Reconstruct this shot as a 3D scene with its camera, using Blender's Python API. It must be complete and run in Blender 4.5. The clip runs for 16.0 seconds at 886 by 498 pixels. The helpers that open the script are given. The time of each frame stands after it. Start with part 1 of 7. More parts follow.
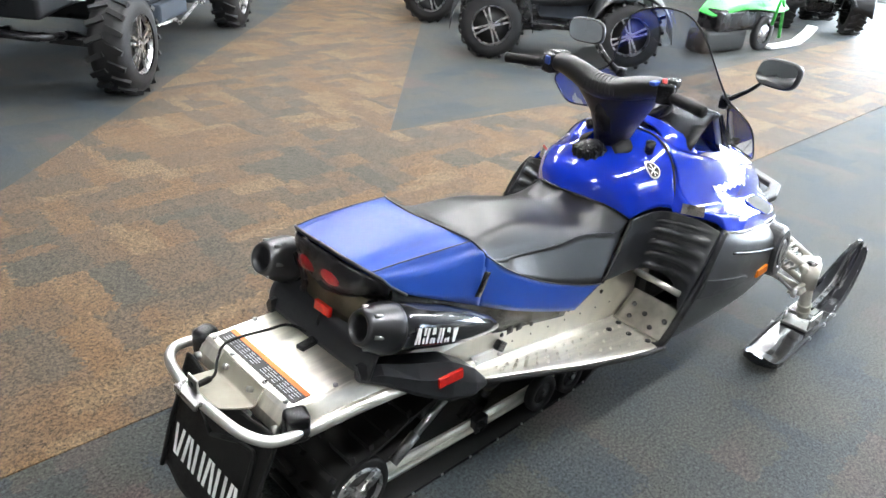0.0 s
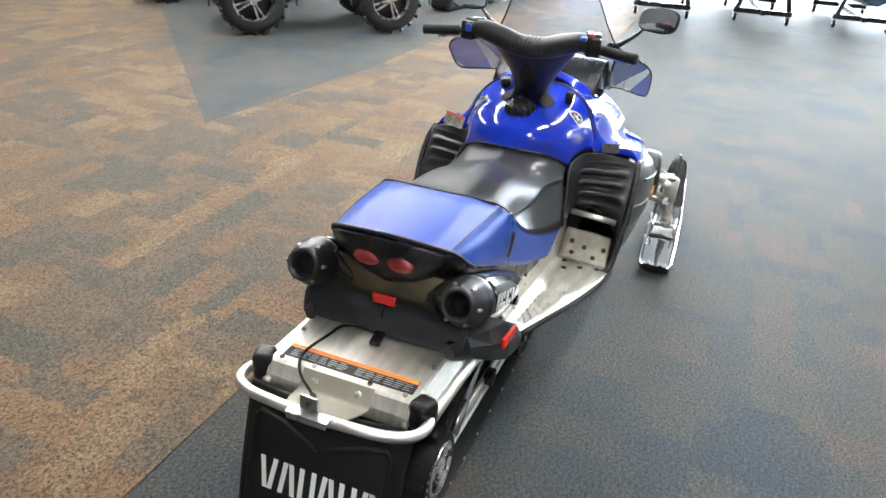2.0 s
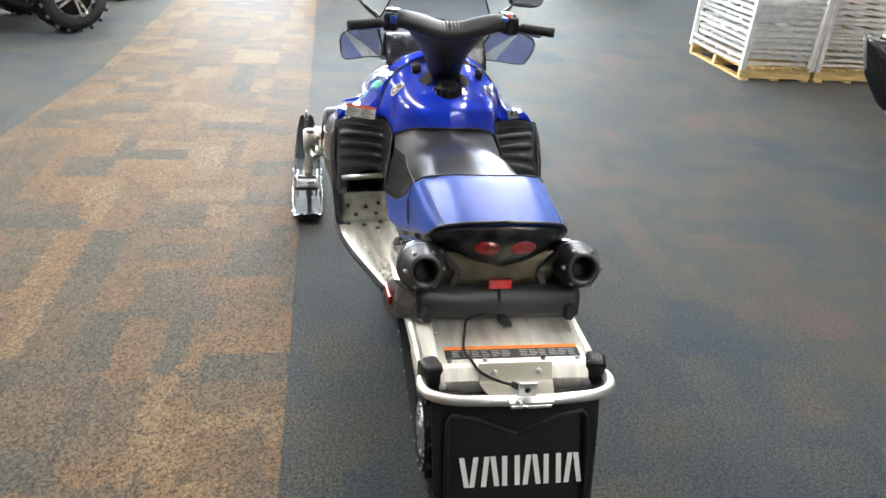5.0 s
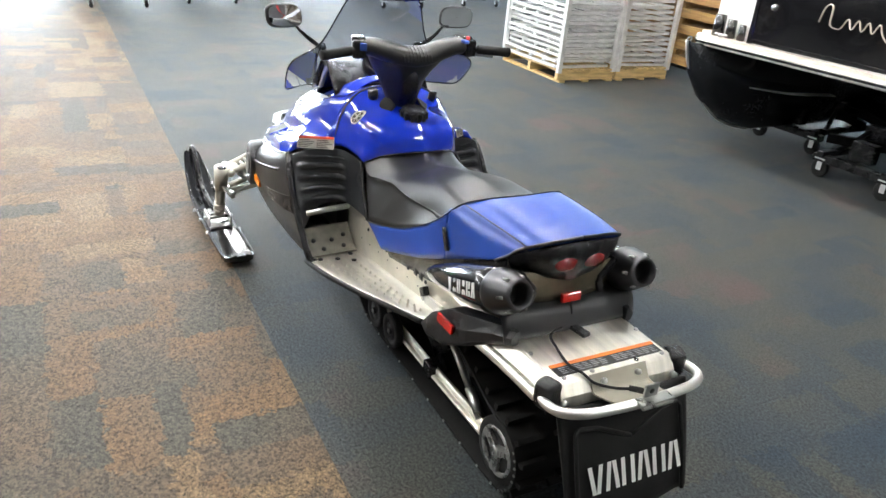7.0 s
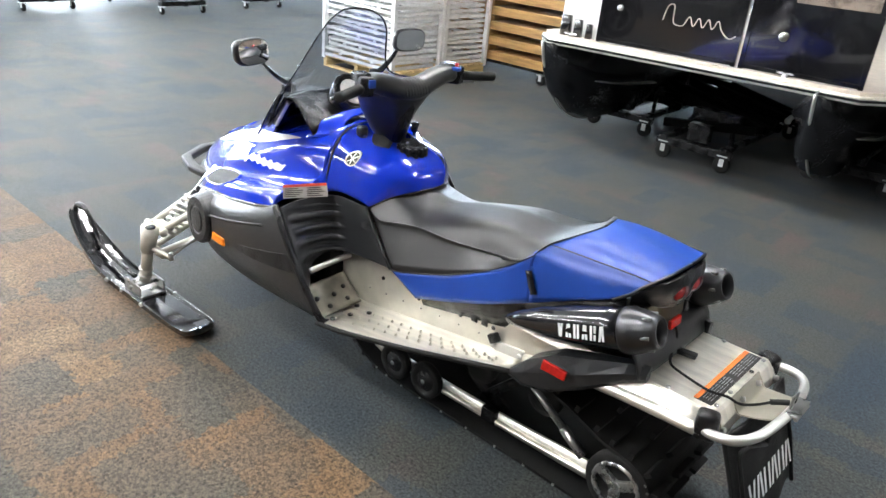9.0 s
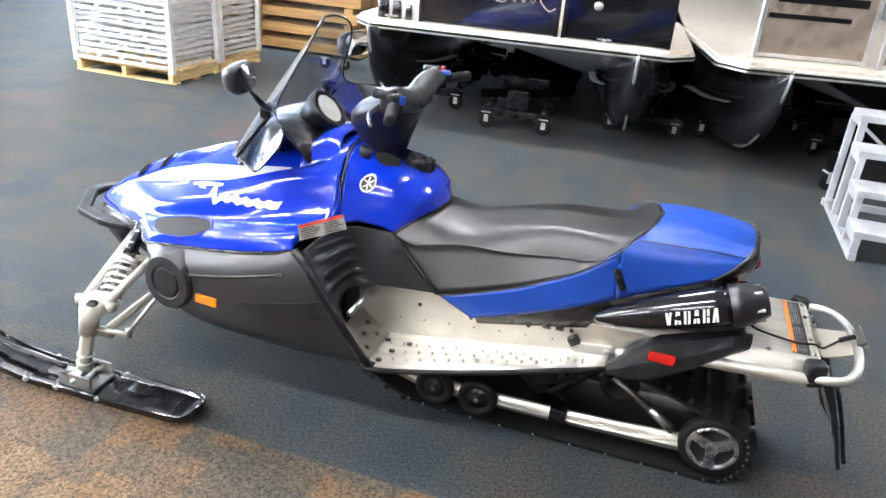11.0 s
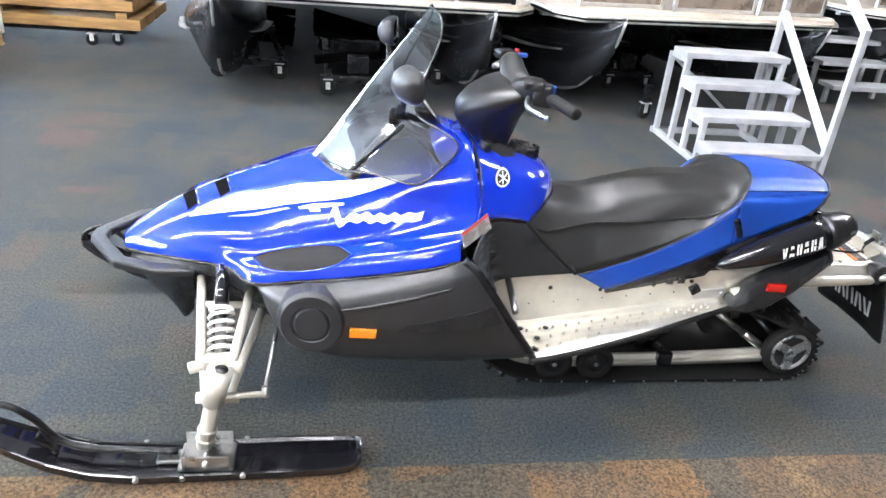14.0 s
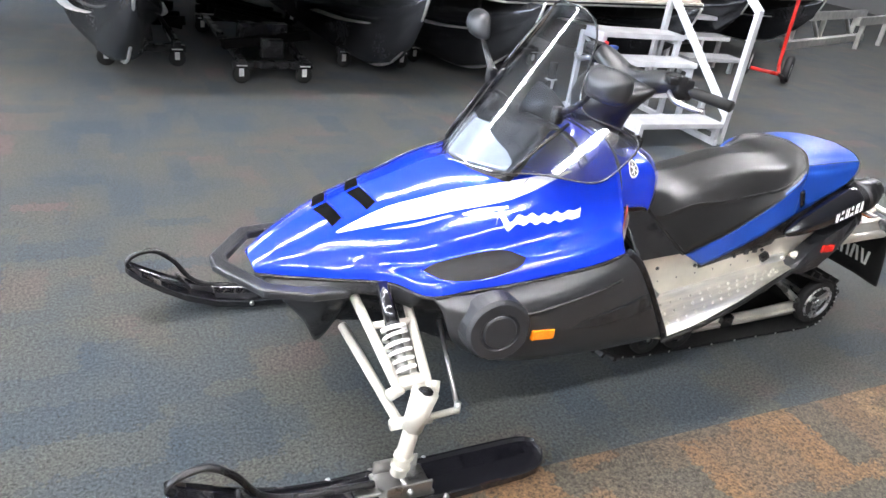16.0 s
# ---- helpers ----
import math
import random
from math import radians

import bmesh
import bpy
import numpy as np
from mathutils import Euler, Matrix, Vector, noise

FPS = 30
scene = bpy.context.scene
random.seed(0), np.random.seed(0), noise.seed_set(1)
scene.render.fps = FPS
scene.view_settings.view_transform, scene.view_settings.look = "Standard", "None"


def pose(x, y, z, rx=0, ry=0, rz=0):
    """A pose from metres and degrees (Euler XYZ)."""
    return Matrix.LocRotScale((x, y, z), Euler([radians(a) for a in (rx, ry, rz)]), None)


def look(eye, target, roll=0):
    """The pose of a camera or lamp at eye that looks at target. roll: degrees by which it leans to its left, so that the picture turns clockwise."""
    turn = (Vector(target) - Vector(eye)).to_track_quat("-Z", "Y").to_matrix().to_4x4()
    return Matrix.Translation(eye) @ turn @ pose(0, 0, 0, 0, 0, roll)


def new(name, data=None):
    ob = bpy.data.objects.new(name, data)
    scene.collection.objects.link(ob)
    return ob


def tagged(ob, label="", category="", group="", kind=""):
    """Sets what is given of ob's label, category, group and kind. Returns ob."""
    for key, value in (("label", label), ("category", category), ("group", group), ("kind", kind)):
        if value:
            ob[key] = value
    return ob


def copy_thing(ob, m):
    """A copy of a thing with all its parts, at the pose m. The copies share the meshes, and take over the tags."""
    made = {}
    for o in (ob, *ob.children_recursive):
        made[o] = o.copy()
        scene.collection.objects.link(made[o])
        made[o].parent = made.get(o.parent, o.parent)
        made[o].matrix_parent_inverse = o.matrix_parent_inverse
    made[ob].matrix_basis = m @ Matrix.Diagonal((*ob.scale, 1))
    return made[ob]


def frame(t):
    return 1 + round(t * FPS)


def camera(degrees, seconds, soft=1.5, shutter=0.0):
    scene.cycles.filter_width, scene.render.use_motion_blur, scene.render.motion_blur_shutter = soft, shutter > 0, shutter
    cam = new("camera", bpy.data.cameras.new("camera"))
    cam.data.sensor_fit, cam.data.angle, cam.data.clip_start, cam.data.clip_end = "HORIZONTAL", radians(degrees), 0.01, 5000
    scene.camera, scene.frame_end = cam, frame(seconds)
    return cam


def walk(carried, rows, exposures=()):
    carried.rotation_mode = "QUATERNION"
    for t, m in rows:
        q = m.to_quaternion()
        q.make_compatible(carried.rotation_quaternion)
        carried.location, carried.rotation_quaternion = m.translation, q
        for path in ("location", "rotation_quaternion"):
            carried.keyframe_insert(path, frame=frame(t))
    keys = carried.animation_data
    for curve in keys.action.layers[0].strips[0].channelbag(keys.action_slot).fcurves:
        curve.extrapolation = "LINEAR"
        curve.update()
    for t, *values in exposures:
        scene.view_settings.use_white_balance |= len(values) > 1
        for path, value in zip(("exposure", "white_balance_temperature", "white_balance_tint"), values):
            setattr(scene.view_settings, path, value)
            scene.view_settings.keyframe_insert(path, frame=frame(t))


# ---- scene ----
cam = camera(62.8, 16.0)
PATH = [
    (0, (-0.861, -1.245, 1.533), (0.417, -0.001, 0.628), 4.7),
    (0.5, (-1.012, -1.111, 1.533), (0.388, 0.001, 0.637), 4.5),
    (1, (-1.134, -0.958, 1.529), (0.378, 0.01, 0.648), 4.4),
    (1.5, (-1.225, -0.804, 1.521), (0.37, 0.001, 0.622), 4.0),
    (2, (-1.326, -0.644, 1.509), (0.333, -0.022, 0.582), 4.0),
    (2.5, (-1.449, -0.457, 1.511), (0.263, -0.023, 0.572), 4.0),
    (3, (-1.492, -0.288, 1.493), (0.249, 0.017, 0.558), 3.3),
    (3.5, (-1.499, -0.084, 1.487), (0.262, 0.075, 0.551), 2.5),
    (4, (-1.533, 0.094, 1.508), (0.229, 0.086, 0.562), 2.9),
    (4.2, (-1.555, 0.166, 1.522), (0.203, 0.092, 0.571), 3.2),
    (6.3, (-1.415, 0.864, 1.518), (0.258, 0.202, 0.645), 4.8),
    (6.5, (-1.384, 0.95, 1.516), (0.263, 0.222, 0.645), 4.9),
    (7, (-1.301, 1.139, 1.511), (0.273, 0.26, 0.646), 5.2),
    (7.5, (-1.15, 1.296, 1.496), (0.345, 0.272, 0.648), 5.9),
    (8, (-0.977, 1.431, 1.515), (0.429, 0.285, 0.673), 6.3),
    (8.5, (-0.825, 1.553, 1.521), (0.497, 0.306, 0.687), 5.7),
    (8.7, (-0.748, 1.632, 1.53), (0.521, 0.33, 0.697), 5.6),
    (10.8, (0.231, 2.099, 1.533), (0.822, 0.378, 0.703), 4.9),
    (11, (0.322, 2.119, 1.529), (0.838, 0.377, 0.692), 4.8),
    (11.5, (0.527, 2.163, 1.528), (0.874, 0.385, 0.68), 4.2),
    (12, (0.778, 2.184, 1.545), (0.948, 0.383, 0.693), 4.3),
    (12.5, (0.968, 2.194, 1.55), (1.022, 0.39, 0.689), 4.3),
    (13, (1.204, 2.205, 1.543), (1.126, 0.412, 0.661), 4.9),
    (13.5, (1.411, 2.208, 1.529), (1.234, 0.427, 0.638), 5.0),
    (14, (1.657, 2.171, 1.529), (1.35, 0.408, 0.636), 5.6),
    (14.5, (1.885, 2.104, 1.539), (1.461, 0.367, 0.643), 6.1),
    (15, (2.141, 2.043, 1.524), (1.58, 0.34, 0.638), 7.1),
    (15.5, (2.377, 1.981, 1.52), (1.702, 0.324, 0.626), 7.7),
    (16, (2.639, 1.844, 1.481), (1.811, 0.26, 0.582), 8.3),
]
walk(cam, [(t, look(eye, target, roll)) for t, eye, target, roll in PATH], [(0, 0.60, 6650, 10), (4, 0.38, 6950, 10), (8, 0.38, 6850, 10), (11, 0.76, 6550, 13), (14, 0.86, 6500, 14), (16, 0.88, 6650, 15)])

# ---- world and light ----
world = bpy.data.worlds.new("world")
scene.world = world
world.use_nodes = True
wn = world.node_tree.nodes
sky = wn.new("ShaderNodeTexSky")
sky.sky_type, sky.sun_disc = "NISHITA", False
sky.sun_elevation, sky.sun_rotation = radians(38), radians(90)
world.node_tree.links.new(sky.outputs["Color"], wn["Background"].inputs["Color"])
wn["Background"].inputs["Strength"].default_value = 0.12


def area_lamp(name, m, sx, sy, watts, colour):
    data = bpy.data.lights.new(name, "AREA")
    data.shape, data.size, data.size_y, data.energy, data.color = "RECTANGLE", sx, sy, watts, colour
    ob = new(name, data)
    ob.matrix_world = m
    return ob


# Daylight through the glass front of the showroom.
area_lamp("window_daylight", look((15.7, -1.0, 1.75), (5, -0.6, 0.0)), 9.0, 2.9, 1700, (0.80, 0.90, 1.0))

# ---- materials ----


def principled(name):
    m = bpy.data.materials.new(name)
    m.use_nodes = True
    return m, m.node_tree.nodes, m.node_tree.links, m.node_tree.nodes["Principled BSDF"]


def ramp_node(nodes, stops):
    r = nodes.new("ShaderNodeValToRGB")
    while len(r.color_ramp.elements) < len(stops):
        r.color_ramp.elements.new(0.5)
    for e, (p, c) in zip(r.color_ramp.elements, stops):
        e.position, e.color = p, (*c, 1)
    return r


def surface(name, base, rough=0.5, metal=0.0, vary=0.12, scale=6.0, grain=0.0, grain_scale=300.0, rough_vary=0.12, coat=0.0, stretch=None, spec=0.5):
    """A plain surface with stains at a large scale, grain at a small one, and uneven gloss."""
    m, nodes, links, b = principled(name)
    geo = nodes.new("ShaderNodeNewGeometry")
    mapping = nodes.new("ShaderNodeMapping")
    links.new(geo.outputs["Position"], mapping.inputs["Vector"])
    if stretch:
        mapping.inputs["Scale"].default_value = stretch
    big, small = nodes.new("ShaderNodeTexNoise"), nodes.new("ShaderNodeTexNoise")
    big.inputs["Scale"].default_value, big.inputs["Detail"].default_value = scale, 5
    small.inputs["Scale"].default_value, small.inputs["Detail"].default_value = grain_scale, 2
    for n in (big, small):
        links.new(mapping.outputs["Vector"], n.inputs["Vector"])
    lo = [max(0, c * (1 - vary)) for c in base]
    hi = [min(1, c * (1 + vary)) for c in base]
    col = ramp_node(nodes, [(0.3, lo), (0.7, hi)])
    links.new(big.outputs["Fac"], col.inputs["Fac"])
    links.new(col.outputs["Color"], b.inputs["Base Color"])
    rr = nodes.new("ShaderNodeMapRange")
    rr.inputs["To Min"].default_value, rr.inputs["To Max"].default_value = max(0.02, rough - rough_vary), min(1, rough + rough_vary)
    mixn = nodes.new("ShaderNodeMath")
    mixn.operation = "MULTIPLY_ADD"
    mixn.inputs[1].default_value, mixn.inputs[2].default_value = 0.5, 0.25
    links.new(small.outputs["Fac"], mixn.inputs[0])
    addn = nodes.new("ShaderNodeMath")
    addn.operation = "ADD"
    links.new(mixn.outputs[0], addn.inputs[0])
    sub = nodes.new("ShaderNodeMath")
    sub.operation = "SUBTRACT"
    sub.inputs[1].default_value = 0.5
    links.new(big.outputs["Fac"], sub.inputs[0])
    links.new(sub.outputs[0], addn.inputs[1])
    links.new(addn.outputs[0], rr.inputs["Value"])
    links.new(rr.outputs["Result"], b.inputs["Roughness"])
    b.inputs["Metallic"].default_value = metal
    b.inputs["Specular IOR Level"].default_value = spec
    if coat:
        b.inputs["Coat Weight"].default_value, b.inputs["Coat Roughness"].default_value = coat, 0.03
    if grain:
        bump = nodes.new("ShaderNodeBump")
        bump.inputs["Strength"].default_value, bump.inputs["Distance"].default_value = grain, 0.002
        links.new(small.outputs["Fac"], bump.inputs["Height"])
        links.new(bump.outputs["Normal"], b.inputs["Normal"])
    return m


def carpet(name, low, mid, high, accent, rough=0.62, turn=0.0, blur=0.42):
    """Patchwork tufted carpet: irregular rectangles in near tones, fine speckled pile."""
    m, nodes, links, b = principled(name)
    geo = nodes.new("ShaderNodeNewGeometry")

    # tufts of neighbouring patches run into one another
    fuzz, away, place = nodes.new("ShaderNodeTexNoise"), nodes.new("ShaderNodeVectorMath"), nodes.new("ShaderNodeVectorMath")
    fuzz.inputs["Scale"].default_value, fuzz.inputs["Detail"].default_value = 38, 3
    links.new(geo.outputs["Position"], fuzz.inputs["Vector"])
    away.operation, place.operation = "MULTIPLY_ADD", "ADD"
    away.inputs[1].default_value, away.inputs[2].default_value = (0.11, 0.11, 0), (-0.055, -0.055, 0)
    links.new(fuzz.outputs["Color"], away.inputs[0])
    links.new(geo.outputs["Position"], place.inputs[0])
    links.new(away.outputs["Vector"], place.inputs[1])

    def patches(w, h, seed):
        mp = nodes.new("ShaderNodeMapping")
        mp.inputs["Location"].default_value = (seed * 3.17, seed * 1.31, 0)
        mp.inputs["Rotation"].default_value = (0, 0, radians(turn))
        mp.inputs["Scale"].default_value = (1 / w, 1 / h, 0)
        links.new(place.outputs["Vector"], mp.inputs["Vector"])
        sep = nodes.new("ShaderNodeVectorMath")
        sep.operation = "FLOOR"
        # every row of patches is shifted by an amount of its own
        rowf = nodes.new("ShaderNodeVectorMath")
        rowf.operation = "FLOOR"
        links.new(mp.outputs["Vector"], rowf.inputs[0])
        xyz = nodes.new("ShaderNodeSeparateXYZ")
        links.new(rowf.outputs["Vector"], xyz.inputs[0])
        wn1 = nodes.new("ShaderNodeTexWhiteNoise")
        wn1.noise_dimensions = "1D"
        links.new(xyz.outputs["Y"], wn1.inputs["W"])
        comb = nodes.new("ShaderNodeCombineXYZ")
        links.new(wn1.outputs["Value"], comb.inputs["X"])
        add = nodes.new("ShaderNodeVectorMath")
        links.new(mp.outputs["Vector"], add.inputs[0])
        links.new(comb.outputs["Vector"], add.inputs[1])
        links.new(add.outputs["Vector"], sep.inputs[0])
        w2 = nodes.new("ShaderNodeTexWhiteNoise")
        w2.noise_dimensions = "3D"
        links.new(sep.outputs["Vector"], w2.inputs["Vector"])
        return w2.outputs["Value"]

    a, c = patches(0.36, 0.15, 1.0), patches(0.15, 0.36, 2.0)
    pick = patches(0.30, 0.30, 3.0)
    gt = nodes.new("ShaderNodeMath")
    gt.operation = "GREATER_THAN"
    gt.inputs[1].default_value = 0.5
    links.new(pick, gt.inputs[0])
    mix = nodes.new("ShaderNodeMix")
    links.new(gt.outputs[0], mix.inputs["Factor"])
    links.new(a, mix.inputs["A"])
    links.new(c, mix.inputs["B"])
    cloud = nodes.new("ShaderNodeTexNoise")
    cloud.inputs["Scale"].default_value, cloud.inputs["Detail"].default_value = 1.7, 4
    links.new(geo.outputs["Position"], cloud.inputs["Vector"])
    soft = nodes.new("ShaderNodeMix")
    soft.inputs["Factor"].default_value = blur
    links.new(mix.outputs["Result"], soft.inputs["A"])
    links.new(cloud.outputs["Fac"], soft.inputs["B"])
    col = ramp_node(nodes, [(0.28, low), (0.44, mid), (0.60, high), (0.72, accent)])
    links.new(soft.outputs["Result"], col.inputs["Fac"])
    pile = nodes.new("ShaderNodeTexNoise")
    pile.inputs["Scale"].default_value, pile.inputs["Detail"].default_value = 105, 7
    pile.inputs["Roughness"].default_value = 0.85
    links.new(geo.outputs["Position"], pile.inputs["Vector"])
    sp = nodes.new("ShaderNodeMapRange")
    sp.inputs["From Min"].default_value, sp.inputs["From Max"].default_value = 0.40, 0.62
    sp.inputs["To Min"].default_value, sp.inputs["To Max"].default_value = 0.12, 2.6
    links.new(pile.outputs["Fac"], sp.inputs["Value"])
    mul = nodes.new("ShaderNodeMix")
    mul.data_type, mul.blend_type = "RGBA", "MULTIPLY"
    mul.inputs["Factor"].default_value = 1
    links.new(col.outputs["Color"], mul.inputs["A"])
    links.new(sp.outputs["Result"], mul.inputs["B"])
    links.new(mul.outputs["Result"], b.inputs["Base Color"])
    b.inputs["Roughness"].default_value = rough
    b.inputs["Specular IOR Level"].default_value = 0.18
    b.inputs["Sheen Weight"].default_value = 0.06
    bump = nodes.new("ShaderNodeBump")
    bump.inputs["Strength"].default_value, bump.inputs["Distance"].default_value = 0.5, 0.004
    links.new(pile.outputs["Fac"], bump.inputs["Height"])
    links.new(bump.outputs["Normal"], b.inputs["Normal"])
    return m


def emitter(name, colour, strength):
    m, nodes, links, b = principled(name)
    b.inputs["Base Color"].default_value = (*colour, 1)
    b.inputs["Emission Color"].default_value = (*colour, 1)
    b.inputs["Emission Strength"].default_value = strength
    return m


def clear(name, colour, rough=0.02, alpha=None):
    """Thin tinted plastic or glass: mostly see-through, with a real gloss."""
    m, nodes, links, b = principled(name)
    tr, gl, fr, mx = nodes.new("ShaderNodeBsdfTransparent"), nodes.new("ShaderNodeBsdfGlossy"), nodes.new("ShaderNodeLayerWeight"), nodes.new("ShaderNodeMixShader")
    power, gain = nodes.new("ShaderNodeMath"), nodes.new("ShaderNodeMath")
    power.operation, gain.operation = "POWER", "MULTIPLY_ADD"
    power.inputs[1].default_value, gain.inputs[1].default_value, gain.inputs[2].default_value = 4.0, 0.84, 0.16
    fr.inputs["Blend"].default_value = 0.5
    tr.inputs["Color"].default_value = (*colour, 1)
    gl.inputs["Roughness"].default_value = rough
    links.new(fr.outputs["Facing"], power.inputs[0])
    links.new(power.outputs[0], gain.inputs[0])
    links.new(gain.outputs[0], mx.inputs["Fac"])
    links.new(tr.outputs[0], mx.inputs[1])
    links.new(gl.outputs[0], mx.inputs[2])
    links.new(mx.outputs[0], nodes["Material Output"].inputs["Surface"])
    return m


